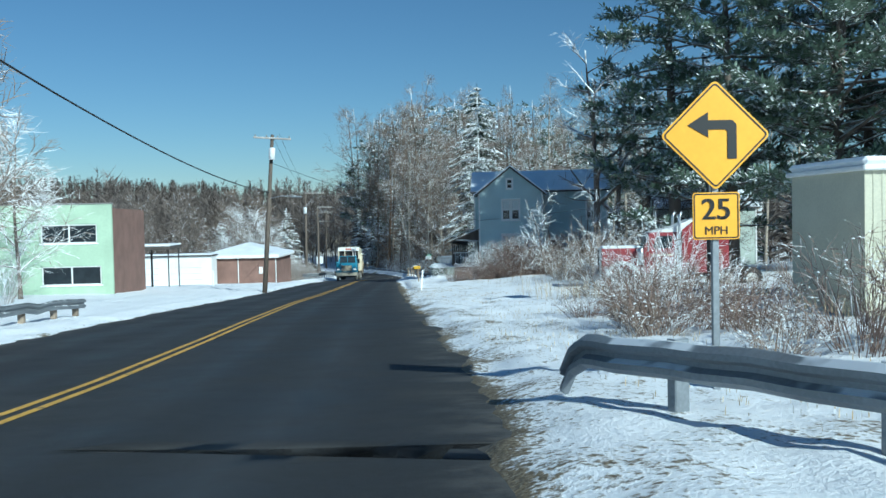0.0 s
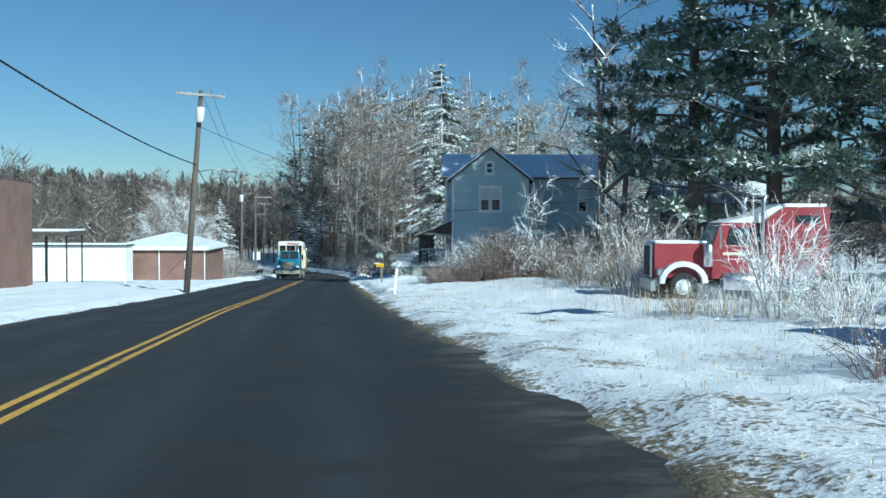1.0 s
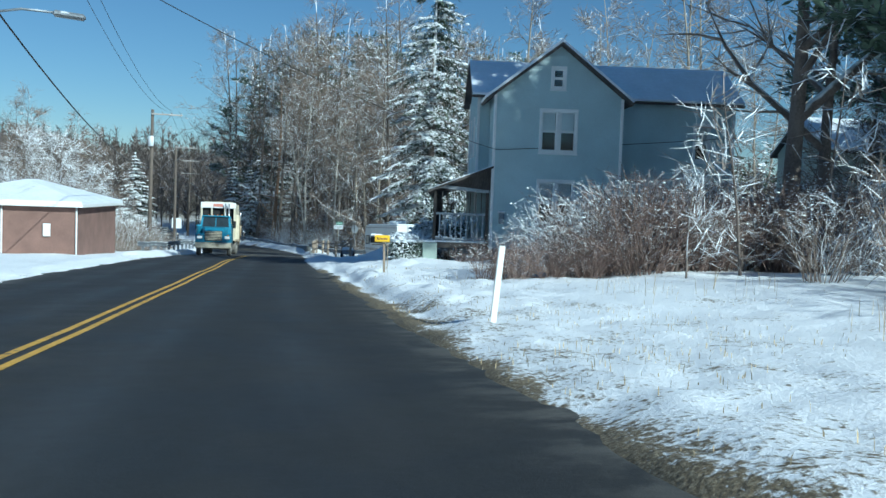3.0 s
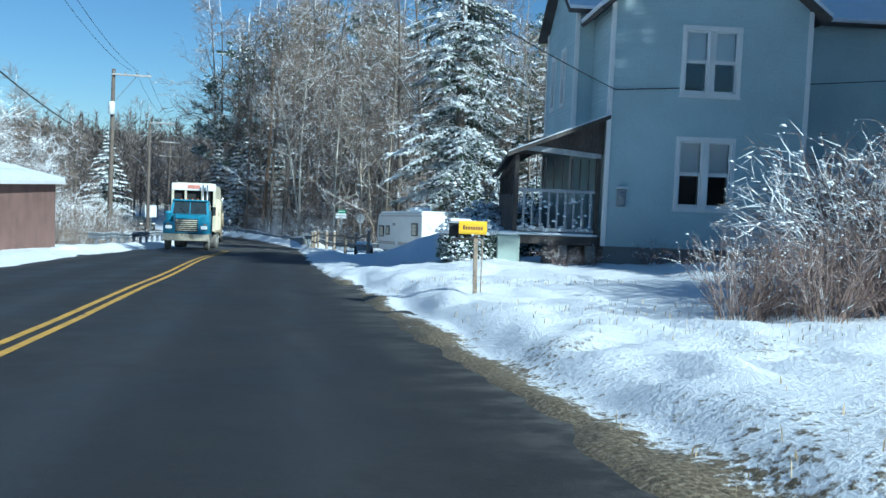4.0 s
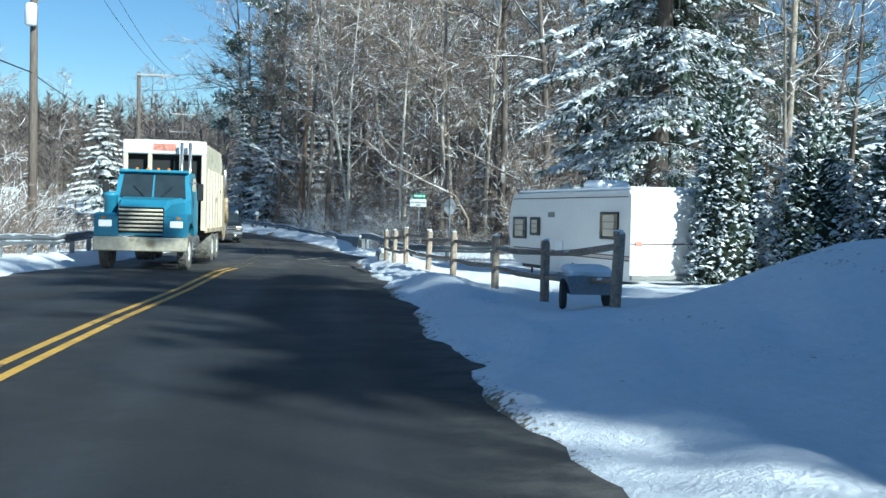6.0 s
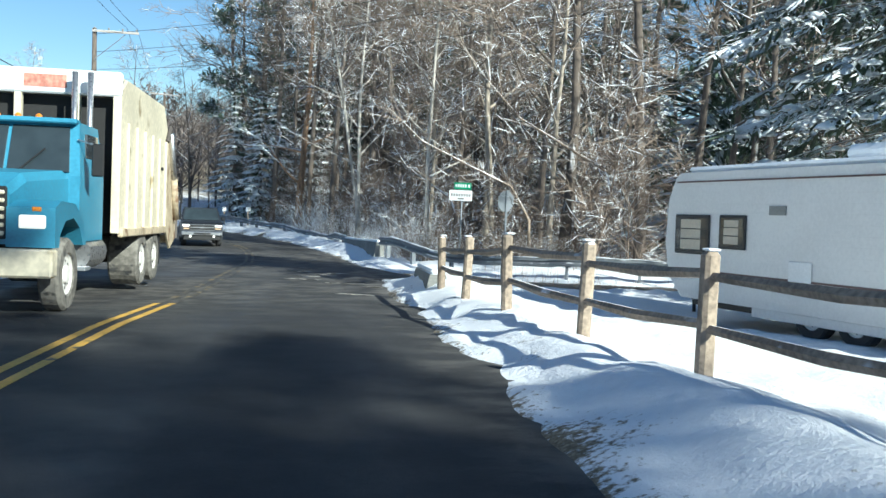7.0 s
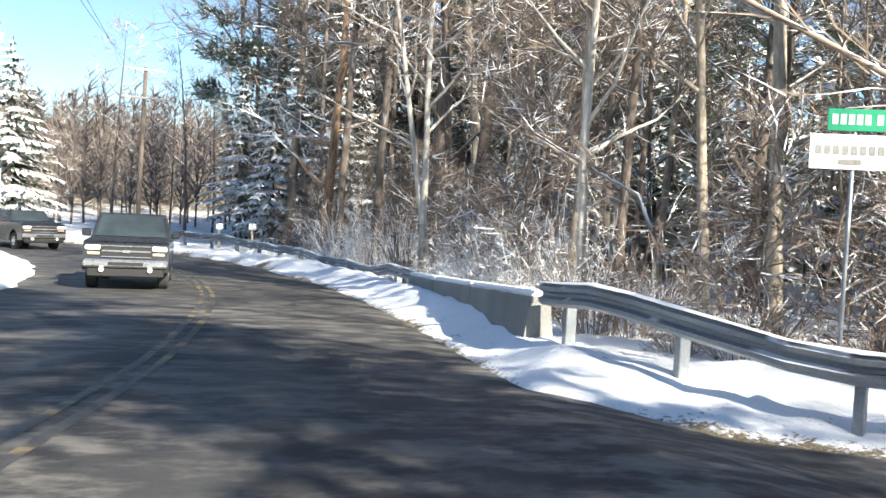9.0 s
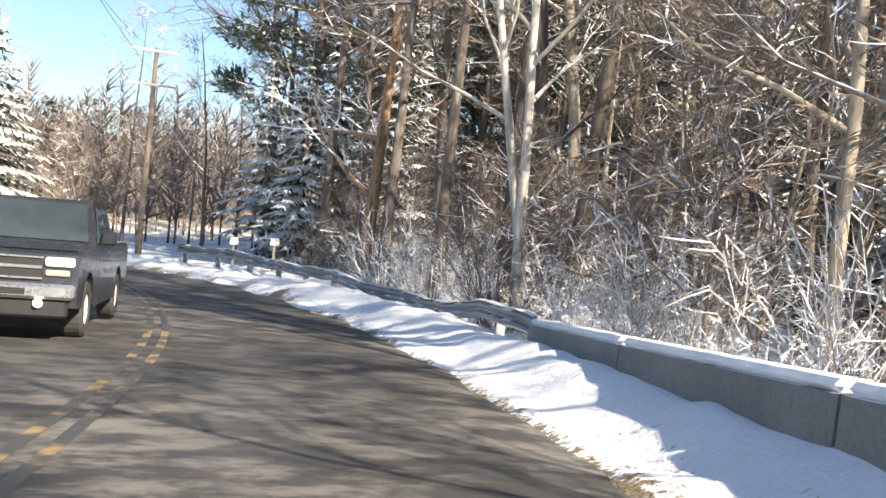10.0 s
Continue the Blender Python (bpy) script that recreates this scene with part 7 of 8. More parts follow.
def camper():
    """The travel trailer: local origin at the rear corner on the road side, y to the front, x into the yard."""
    t = thing("travel_trailer", "white ribbed aluminium travel trailer with snow on its roof", "camper trailer", pose(17.35, 98.2, -4.88, -2.2, 0, 6.2))
    L, W, H = 6.85, 2.4, 2.12
    out = [(0, 0), (L - 0.5, 0), (L - 0.12, 0.35), (L, 0.9), (L - 0.05, 1.65), (L - 0.25, H - 0.08), (L - 0.4, H), (0.12, H), (0, H - 0.12)]
    sw = Matrix(((0, 1, 0, 0), (1, 0, 0, 0), (0, 0, 1, 0), (0, 0, 0, 1)))
    part("body", prism(Geo(), out, 0.012, W, sw), M_RV, t)
    rb = Geo()
    for k in range(13):
        z = 0.12 + 0.148 * k
        rb.add([(0.0, 0.03, z), (0.0, L - 0.3, z), (0.009, L - 0.3, z + 0.135), (0.009, 0.03, z + 0.135), (0.012, 0.03, z), (0.012, L - 0.3, z)], [(0, 3, 2, 1), (0, 1, 5, 4)])
    part("siding_ribs", rb, M_RV, t, kind="stuff")
    for z, mt in ((0.36, M_RVBROWN), (0.41, M_RVTAN), (0.46, M_RVBROWN)):
        part("stripe", box(Geo(), -0.004, 0.02, z, 0.002, L - 0.35, z + 0.032), mt, t, "brown trim stripe")
    part("roof_trim", box(Geo(), -0.01, 0.1, H - 0.17, 0.006, L - 0.3, H - 0.145), M_RVBROWN, t)
    for y0, y1, z0, z1 in ((L - 1.18, L - 0.36, 0.80, 1.36), (L - 2.06, L - 1.52, 0.92, 1.36), (L - 6.3, L - 5.5, 0.93, 1.53)):
        w = part("window", cbox(Geo(), -0.028, y0 - 0.05, z0 - 0.05, 0.0, y1 + 0.05, z1 + 0.05, 0.012), M_BLACK, t, "window in a black rubber frame")
        part("pane", cbox(Geo(), -0.033, y0, z0, -0.029, y1, z1, 0.002), M_CARGLASS, w)
        part("blind", cbox(Geo(), -0.036, y0 + (y1 - y0) * 0.2, z0 + 0.03, -0.034, y0 + (y1 - y0) * 0.85, z1 - 0.03, 0.001), M_RVTAN, w, "half-drawn pale curtain")
        for q in (0.35, 0.65):
            part("louvre_bar", box(Geo(), -0.04, y0, z0 + (z1 - z0) * q, -0.037, y1, z0 + (z1 - z0) * q + 0.015), M_BLACK, w)
    part("vent", cbox(Geo(), -0.02, L - 2.95, 1.42, 0.0, L - 2.6, 1.56, 0.005), M_CONC, t)
    part("service_hatch", cbox(Geo(), -0.025, L - 3.5, 0.32, 0.0, L - 3.05, 0.76, 0.01), M_WHITE, t)
    part("skirt", cbox(Geo(), 0.03, 0.0, -0.14, W - 0.03, 4.6, 0.0, 0.01), M_RV, t)
    part("roof_snow", cbox(Geo(), 0.06, 0.1, H + 0.004, W - 0.06, L - 0.5, H + 0.10, 0.05), M_SNOW, t)
    part("air_conditioner", cbox(Geo(), 0.7, 2.6, H + 0.10, 1.7, 3.6, H + 0.36, 0.1), M_SNOW, t, "snow-capped roof unit")
    part("roof_vent", cbox(Geo(), 0.8, 4.3, H + 0.10, 1.3, 4.8, H + 0.2, 0.03), M_CONC, t)
    part("tail_lamp", cbox(Geo(), 0.15, -0.03, 0.75, 0.35, 0.0, 0.85, 0.01), M_FADERED, t, "red tail lamp")
    part("rear_bumper", cbox(Geo(), 0.0, -0.12, -0.1, W, -0.02, 0.02, 0.01), M_CONC, t)
    part("rear_trim", box(Geo(), 0.02, -0.006, 0.78, W, 0.0, 0.81), M_RVBROWN, t)
    for y in (L - 3.45, L - 4.25):
        for x, s in ((0.16, -1), (W - 0.16, 1)):
            wheel(t, x, y, -0.02, 0.33, 0.22, s, rim=M_WHITE)
    part("under_frame", box(Geo(), 0.2, 0.3, -0.12, W - 0.2, L - 0.6, 0.0), M_BLACK, t)
    part("hitch", tube(tube(Geo(), [(0.4, L - 0.6, -0.1), (W / 2, L + 0.9, -0.1)], 0.04, 6), [(W - 0.4, L - 0.6, -0.1), (W / 2, L + 0.9, -0.1)], 0.04, 6), M_BLACK, t)
    part("jack", tube(Geo(), [(W / 2, L + 0.7, -0.6), (W / 2, L + 0.7, 0.2)], 0.035, 8), M_BLACK, t)


M_RVBROWN = surf("brown_stripe", (0.12, 0.07, 0.06), 0.5, 0.15, 20.0, 1.0, bump=0)
M_RVTAN = surf("tan_trim", (0.50, 0.44, 0.34), 0.6, 0.1, 20.0, 1.0, bump=0)
camper()


M_GREYSHED = surf("dull_grey_metal", (0.13, 0.14, 0.15), 0.6, 0.15, 12.0, 0.8, bump=0.1, snow=(0.85, 1.0, 1.5))


def mobile_home():
    t = thing("mobile_home", "cream mobile home with a snowy roof behind brush", "mobile home", pose(11.75, 17.3, 0.35 - 1.6, 0, 0, -4))
    W, L, H = 9.0, 3.2, 3.4
    hl = [(1.25, 2.25, 2.55, 3.2)]
    xs, zs = [0, 1.15, 2.0, W], [0.3, 2.2, 2.95, H]
    wl = Geo()
    for i in range(3):
        for j in range(3):
            if not (i == 1 and j == 1):
                box(wl, xs[i], 0, zs[j], xs[i + 1], 0.12, zs[j + 1])
    part("wall", wl, M_TRAILER, t)
    part("end_wall", box(Geo(), 0.0, 0.12, 0.3, 0.12, L, H), M_TRAILER, t)
    part("back_wall", box(Geo(), 0.12, L - 0.12, 0.3, W, L, H), M_TRAILER, t)
    w = part("window", cbox(Geo(), 1.15, 0.03, 2.2, 1.2, 0.1, 2.95, 0.005), M_WHITE, t)
    part("pane", box(Geo(), 1.2, 0.06, 2.2, 2.0, 0.07, 2.95), M_CARGLASS, w)
    part("curtain", box(Geo(), 1.2, 0.09, 2.2, 1.45, 0.1, 2.95), M_GREEN, w)
    ribs = Geo()
    for x in np.arange(0.2, W, 0.2):
        for a, b in ((0.3, 2.18), (2.97, H)) if 1.1 < x < 2.05 else ((0.3, H),):
            box(ribs, x - 0.02, -0.012, a, x + 0.02, -0.001, b)
    part("siding_ribs", ribs, M_TRAILER, t, kind="stuff")
    part("roof", cbox(Geo(), -0.1, -0.15, H, W + 0.1, L + 0.15, H + 0.12, 0.03), M_WHITE, t)
    part("roof_snow", cbox(Geo(), -0.06, -0.1, H + 0.124, W + 0.06, L + 0.1, H + 0.30, 0.08), M_SNOW, t)
    part("hitch_skirt", box(Geo(), 0.1, 0.1, -0.6, W, L - 0.1, 0.3), M_CONC, t)
    c = thing("grey_shed", "dull grey rounded shed with a snow-dusted roof", "shed", pose(15.0, 25.0, ground_z(15, 26), 0, 0, -36))
    pts = [(0, 0)] + [(0, 2.2)] + [(1.4 - 1.4 * math.cos(a), 2.2 + 1.25 * math.sin(a)) for a in np.linspace(0.2, math.pi - 0.2, 9)] + [(2.8, 2.2), (2.8, 0)]
    part("shell", prism(Geo(), pts, 0, 5), M_GREYSHED, c)
    part("door", cbox(Geo(), 0.9, -0.04, 0.05, 1.8, -0.004, 2.0, 0.01), M_DARKWOOD, c)


mobile_home()

# ---- shrubs and weeds ----
def shrub_mesh(seed, h, r, stems, twig=6, lean=0.6, thick=0.012, droop=-0.10):
    random.seed(seed)
    g = Geo()
    for _ in range(stems):
        a, q = rnd(0, 6.283), r * math.sqrt(rnd(0, 1)) * 0.5
        p = Vector((math.cos(a) * q, math.sin(a) * q, -0.1))
        pts = sway(p, (math.cos(a) * lean * rnd(0, 1), math.sin(a) * lean * rnd(0, 1), 1), h * rnd(0.55, 1.1), 4, 0.16, droop)
        tube(g, [pts[0], pts[2], pts[4]], [thick, thick * 0.7, thick * 0.25], 3, False)
        for _ in range(twig):
            i = random.randint(1, 3)
            b = pts[0].lerp(pts[2], i / 2) if i < 2 else pts[2].lerp(pts[4], (i - 2 + rnd(0, 1)) / 2)
            e = sway(b, off_axis(pts[i + 1] - pts[i], rnd(0.4, 1.0)), rnd(0.25, 0.8) * h * 0.4, 2, 0.25)
            ribbon_twig(g, e, thick * 0.6)
            for _ in range(2):
                c = e[0].lerp(e[2], rnd(0.2, 1))
                d = c + off_axis(e[2] - e[0], rnd(0.4, 1.1)) * rnd(0.1, 0.3)
                n = len(g.v)
                g.v += [tuple(c - Vector((0, 0, 0.006))), tuple(c + Vector((0, 0, 0.006))), tuple(d)]
                g.f.append((n, n + 1, n + 2))
    return g.mesh("bush")


def clump(g, c, r, flat=0.6):
    """A small lump of snow."""
    n = len(g.v)
    c = Vector(c)
    k = 5
    for lv, (q, z) in enumerate(((0.95, -0.25), (0.75, 0.55))):
        for j in range(k):
            a = 6.283 * j / k + lv * 0.5 + rnd(-0.2, 0.2)
            s = r * q * rnd(0.75, 1.2)
            g.v.append((c.x + math.cos(a) * s, c.y + math.sin(a) * s, c.z + z * r * flat))
    g.v.append((c.x, c.y, c.z + r * flat))
    for lv in range(1):
        for j in range(k):
            g.f.append((n + lv * k + j, n + lv * k + (j + 1) % k, n + (lv + 1) * k + (j + 1) % k, n + (lv + 1) * k + j))
    g.f += [(n + k + j, n + k + (j + 1) % k, n + 2 * k) for j in range(k)]
    g.f.append(tuple(n + j for j in reversed(range(k))))


def snow_lumps(mesh, seed, count, r0, r1, zmin):
    random.seed(seed)
    g = Geo()
    vs = [v.co for v in mesh.vertices if v.co.z > zmin]
    for _ in range(count):
        clump(g, random.choice(vs), rnd(r0, r1), 0.55)
    return g.mesh("snow_lumps", True)


SHRUB = [shrub_mesh(61, 2.3, 1.1, 52, 6, 0.7), shrub_mesh(62, 1.8, 1.2, 52, 6, 0.8, 0.012, -0.16), shrub_mesh(63, 3.3, 0.9, 26, 10, 0.7, 0.02), shrub_mesh(64, 1.25, 0.9, 46, 5, 0.9, 0.011, -0.16)]
LUMPS = [snow_lumps(m, 70 + i, c, 0.012, 0.042, m.vertices[0].co.z + z) for i, (m, c, z) in enumerate(zip(SHRUB, (75, 90, 60, 80), (1.2, 0.7, 0.8, 0.4)))]
random.seed(9)


def shrub(x, y, k, s, mt, lumps, label, group, z=0.0):
    t = thing("shrub", label, "shrub", pose(x, y, ground_z(x, y) + z, 0, 0, rnd(0, 360)) @ Matrix.Scale(s, 4), group)
    part("bush", variant(SHRUB[k], mt), mt, t)
    if lumps:
        part("snow_coat", LUMPS[k], M_SNOW, t, kind="stuff")


part("snow_coat", snow_lumps(SPRUCE[0][1], 91, 1100, 0.07, 0.20, 0.5), M_SNOW, big_spruce, "lumps of snow along the boughs", kind="stuff")
RB = "dense red-brown leafless shrub dusted with snow"
FR = "tangled bare shrub thickly coated in snow"
for _ in range(58):
    x = rnd(10.5, 22.5)
    y = rnd(60.6 if x < 12.6 else 60.2, 62.2 if x < 14 else 64.0)
    shrub(x, y, random.choice((0, 1, 0)), rnd(0.42, 0.58) if x < 12.8 else rnd(0.55, 0.75) if x < 14 else rnd(0.95, 1.3), M_BRUSH, rnd(0, 1) < 0.65, RB, "red-brown brush beside the house yard")
for x, y, s in ((13.6, 62.8, 0.8), (14.0, 62.6, 0.85), (14.5, 63.2, 0.95), (15.2, 62.6, 1.0), (17.4, 61.4, 0.9), (19.8, 58.6, 0.8)):
    shrub(x, y, 1, s * 1.5, M_FROST, True, FR, "snow-coated shrubs")
for x, y, k, s, lx, ly in ((15.4, 60.2, 0, 0.75, 6, -14), (16.6, 59.0, 0, 0.95, -4, 10), (17.6, 60.4, 1, 1.1, 5, -8), (18.6, 58.2, 0, 0.8, -8, 12), (19.6, 59.6, 1, 1.2, 0, -6), (14.6, 58.4, 1, 0.6, -6, 16), (20.6, 57.0, 0, 0.9, 4, -10), (21.8, 59.0, 0, 1.0, 0, 5)):
    tree("sapling", "leaning sapling with thick white snow on its stems", SPARSE[1], (M_LINED, M_FROST), x, y, x * 77, s, "saplings beside the brush", (lx, ly))
for _ in range(38):
    y = rnd(13, 55)
    x = rnd(10.0 if y < 32 else 13.5, 13.5 if y < 32 else 24) + (max(0, y - 30) * 0.06)
    if 37.5 < y < 43.5 and 12.5 < x < 22 or y < 24 and x > 10.3:
        continue
    shrub(x, y, random.choice((0, 1, 2, 3)), rnd(0.75, 1.1) * (0.45 if 29.5 < y < 37 and x < 13 else 0.68 if y < 37 else 1), M_TWIG if rnd(0, 1) < 0.4 else M_FROST, True, FR, "snow-coated shrubs")
for _ in range(20):
    shrub(rnd(5.8, 9.6), rnd(9.5, 21), random.choice((1, 3, 3, 0)), rnd(0.6, 0.9), M_TWIG if rnd(0, 1) < 0.5 else M_BRUSH, True, FR, "snow-coated shrubs")
for _ in range(14):
    shrub(rnd(14.5, 22), rnd(44.5, 57), random.choice((0, 1, 2)), rnd(0.8, 1.1), M_TWIG, True, FR, "snow-coated shrubs")
for _ in range(26):
    y = rnd(103, 124)
    shrub(float(np.interp(y, [100, 112, 124], [-0.6, 1.2, 3.4])) - rnd(0.4, 4.5), y, random.choice((0, 1, 2, 3)), rnd(0.8, 1.15), M_TWIG, rnd(0, 1) < 0.6, FR, "snow-coated shrubs")
for _ in range(52):
    y = rnd(121, 166)
    edge = float(np.interp(y, [118, 124, 132, 145, 160, 170], [22.5, 18.6, 18.0, 17.2, 15.2, 13]))
    shrub(edge + abs(random.gauss(0, 1)) * 2.5, y, random.choice((0, 1, 2, 3)) if y > 128 else random.choice((1, 3)), rnd(0.7, 1.1), M_FROST if rnd(0, 1) < 0.5 and y > 128 else M_TWIG, rnd(0, 1) < 0.7, FR, "snow-coated shrubs")
for x, y, k, s in ((19.4, 139.6, 2, 1.1), (19.8, 140.2, 0, 1.2), (19.1, 140.3, 1, 1.2)):
    shrub(x, y, k, s, M_FROST, True, FR, "snow-coated shrubs")
for x, y in ((-13.5, 31), (-12, 34), (-14.5, 37), (-12.5, 41), (-15, 46), (-11.5, 28)):
    shrub(x, y, 0, 1.0, M_FROST, True, FR, "snow-coated shrubs")


def weeds(name, label, area, count, h0, h1, mt, seed):
    random.seed(seed)
    g = Geo()
    xs, ys = np.array([rnd(area[0], area[1]) for _ in range(count)]), np.array([rnd(area[2], area[3]) for _ in range(count)])
    keep = wob(xs, ys, 0.7, seed) + np.array([rnd(-0.5, 0.5) for _ in range(count)]) > area[4]
    xs, ys = xs[keep], ys[keep]
    zs = land(xs, ys)
    d, _ = line_distance(ROAD_C, xs, ys)
    for x, y, z, q in zip(xs, ys, zs, d):
        if q < HALF + (0.5 if y < 110 else 3.4):
            continue
        a, h, w = rnd(0, 6.283), rnd(h0, h1), rnd(0.002, 0.006)
        lx, ly = rnd(-0.3, 0.3) * h, rnd(-0.3, 0.3) * h
        c, s = math.cos(a) * w, math.sin(a) * w
        n = len(g.v)
        g.v += [(x - c, y - s, z - 0.05), (x + c, y + s, z - 0.05), (x + lx * 0.4 - c, y + ly * 0.4 - s, z + h * 0.6), (x + lx * 0.4 + c, y + ly * 0.4 + s, z + h * 0.6), (x + lx, y + ly, z + h)]
        g.f += [(n, n + 1, n + 3, n + 2), (n + 2, n + 3, n + 4)]
    return tagged(part(name, g, mt), label, "grass", kind="stuff")


weeds("dry_weeds", "tall dry tan weeds standing in snow", (8.4, 15, 12, 34, 0.15), 3600, 0.3, 0.85, M_DRYGRASS, 101)
weeds("dry_weeds", "tall dry tan weeds standing in snow", (10.5, 15, 34, 56, 0.45), 1800, 0.2, 0.55, M_DRYGRASS, 102)
weeds("short_grass", "short dead grass poking through snow", (3.0, 13, 5, 62, 0.25), 11000, 0.03, 0.10, M_DRYGRASS, 103)
weeds("short_grass", "short dead grass poking through snow", (6.5, 13, 60, 82, 0.6), 4000, 0.03, 0.09, M_DRYGRASS, 104)
weeds("woodland_floor", "dead leaves and stalks on the snowy woodland floor", (15, 34, 113, 165, 0.0), 9000, 0.15, 0.7, M_LEAFLITTER, 105)


# ---- clipped and rounded evergreens ----
def leafy_mesh(seed, rx, ry, h, count, boxy=2.0, leaf=0.13):
    random.seed(seed)
    g = Geo()
    for _ in range(count):
        th, u = rnd(0, 6.283), rnd(-0.15, 1)
        rr = (max(0.02, 1 - abs(u) ** boxy)) ** (1 / boxy) if u > 0 else 1
        k = rnd(0.78, 1.05)
        p = Vector((math.cos(th) * rx * rr * k, math.sin(th) * ry * rr * k, max(0.02, u) * h * k + 0.03))
        nrm = Vector((math.cos(th) * rr, math.sin(th) * rr, max(0.0, u) ** 2 + 0.15)).normalized()
        d = off_axis(nrm, rnd(0.3, 1.3))
        blade(g, p, p + d * leaf * rnd(0.7, 1.5), leaf * 0.42, 0.01)
    return g.mesh("leaves")


def core_mesh(seed, rx, ry, h, boxy):
    random.seed(seed)
    prof_c = [(1 - (u ** boxy)) ** (1 / boxy) if u < 1 else 0.05 for u in np.linspace(0, 1, 8)]
    g = Geo()
    n = 14
    v = [(math.cos(6.283 * j / n) * rx * 0.8 * q, math.sin(6.283 * j / n) * ry * 0.8 * q, h * 0.85 * u) for q, u in zip(prof_c, np.linspace(0, 1, 8)) for j in range(n)]
    f = [(i * n + j, i * n + (j + 1) % n, (i + 1) * n + (j + 1) % n, (i + 1) * n + j) for i in range(7) for j in range(n)]
    return g.add(v, f + [tuple(7 * n + j for j in range(n))]).mesh("core", True)


def evergreen_shrub(x, y, rx, ry, h, seed, label, count=2200, boxy=3.0, cap=1.0, turn=0, leaf=0.13, name="evergreen_shrub", lump=(0.03, 0.10)):
    t = thing(name, label, "shrub", pose(x, y, ground_z(x, y) - 0.05, 0, 0, turn))
    lv = leafy_mesh(seed, rx, ry, h, count, boxy, leaf)
    part("foliage", lv, M_BUSH, t)
    # added dark solid: the shade inside the shrub, painted as colour
    part("core", core_mesh(seed, rx, ry, h, boxy), M_INNERSHADE, t)
    if cap:
        g = Geo()
        random.seed(seed + 1)
        vs = [v.co for v in lv.vertices if v.co.z > h * (0.72 if boxy > 2.5 else 0.35)]
        for _ in range(int(200 * cap * rx * 2)):
            clump(g, random.choice(vs), rnd(*lump), 0.6)
        part("snow_coat", g, M_SNOW, t, "lumps of snow on the leaves", True, "stuff")


# leaf colour darkened to stand for shade deep between the leaves
M_INNERSHADE = surf("shaded_foliage", (0.025, 0.035, 0.02), 0.9, 0.3, 8.0, 1.0, bump=0.3)
evergreen_shrub(11.95, 75.2, 0.85, 0.8, 0.92, 201, "clipped rounded shrub with a thick cap of snow", 3600, 3.5, 4.4, leaf=0.10, lump=(0.04, 0.12))
evergreen_shrub(14.95, 82.2, 1.15, 1.0, 1.95, 202, "broad evergreen shrub topped with snow", 3600, 2.4, 3.6, leaf=0.13, lump=(0.05, 0.15))
evergreen_shrub(17.6, 85.6, 1.2, 1.0, 2.2, 203, "broad evergreen shrub with snow on its leaves", 2600, 2.4, 1.2)
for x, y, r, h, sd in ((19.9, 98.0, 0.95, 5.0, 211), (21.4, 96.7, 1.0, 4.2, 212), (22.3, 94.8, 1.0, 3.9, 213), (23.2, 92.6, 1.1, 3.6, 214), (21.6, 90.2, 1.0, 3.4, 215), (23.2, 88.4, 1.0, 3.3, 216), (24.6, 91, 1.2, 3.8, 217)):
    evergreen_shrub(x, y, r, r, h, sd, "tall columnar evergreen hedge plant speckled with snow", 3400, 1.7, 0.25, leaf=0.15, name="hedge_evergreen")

random.seed(303)
stuck = Geo()
for _ in range(46):
    clump(stuck, Vector((rnd(-2.15, -0.25), 0.25 + rnd(-0.05, 0.05), 0.92 + 0.9 * rnd(0, 1))), rnd(0.035, 0.085), 0.75)
for _ in range(30):
    clump(stuck, Vector((rnd(-2.2, -0.2), 0.25, rnd(0.82, 0.94))), rnd(0.05, 0.10), 0.5)
part("snow_coat", stuck, M_SNOW, farmhouse, "clots of snow stuck between the balusters", True, "stuff")
for x, y, s in ((13.6, 73.2, 0.5), (14.3, 73.0, 0.45), (15.9, 72.7, 0.55), (16.8, 72.5, 0.5)):
    shrub(x, y, 3, s, M_BRUSH, True, "low bare shrub with clots of snow along the foundation", "shrubs along the foundation")

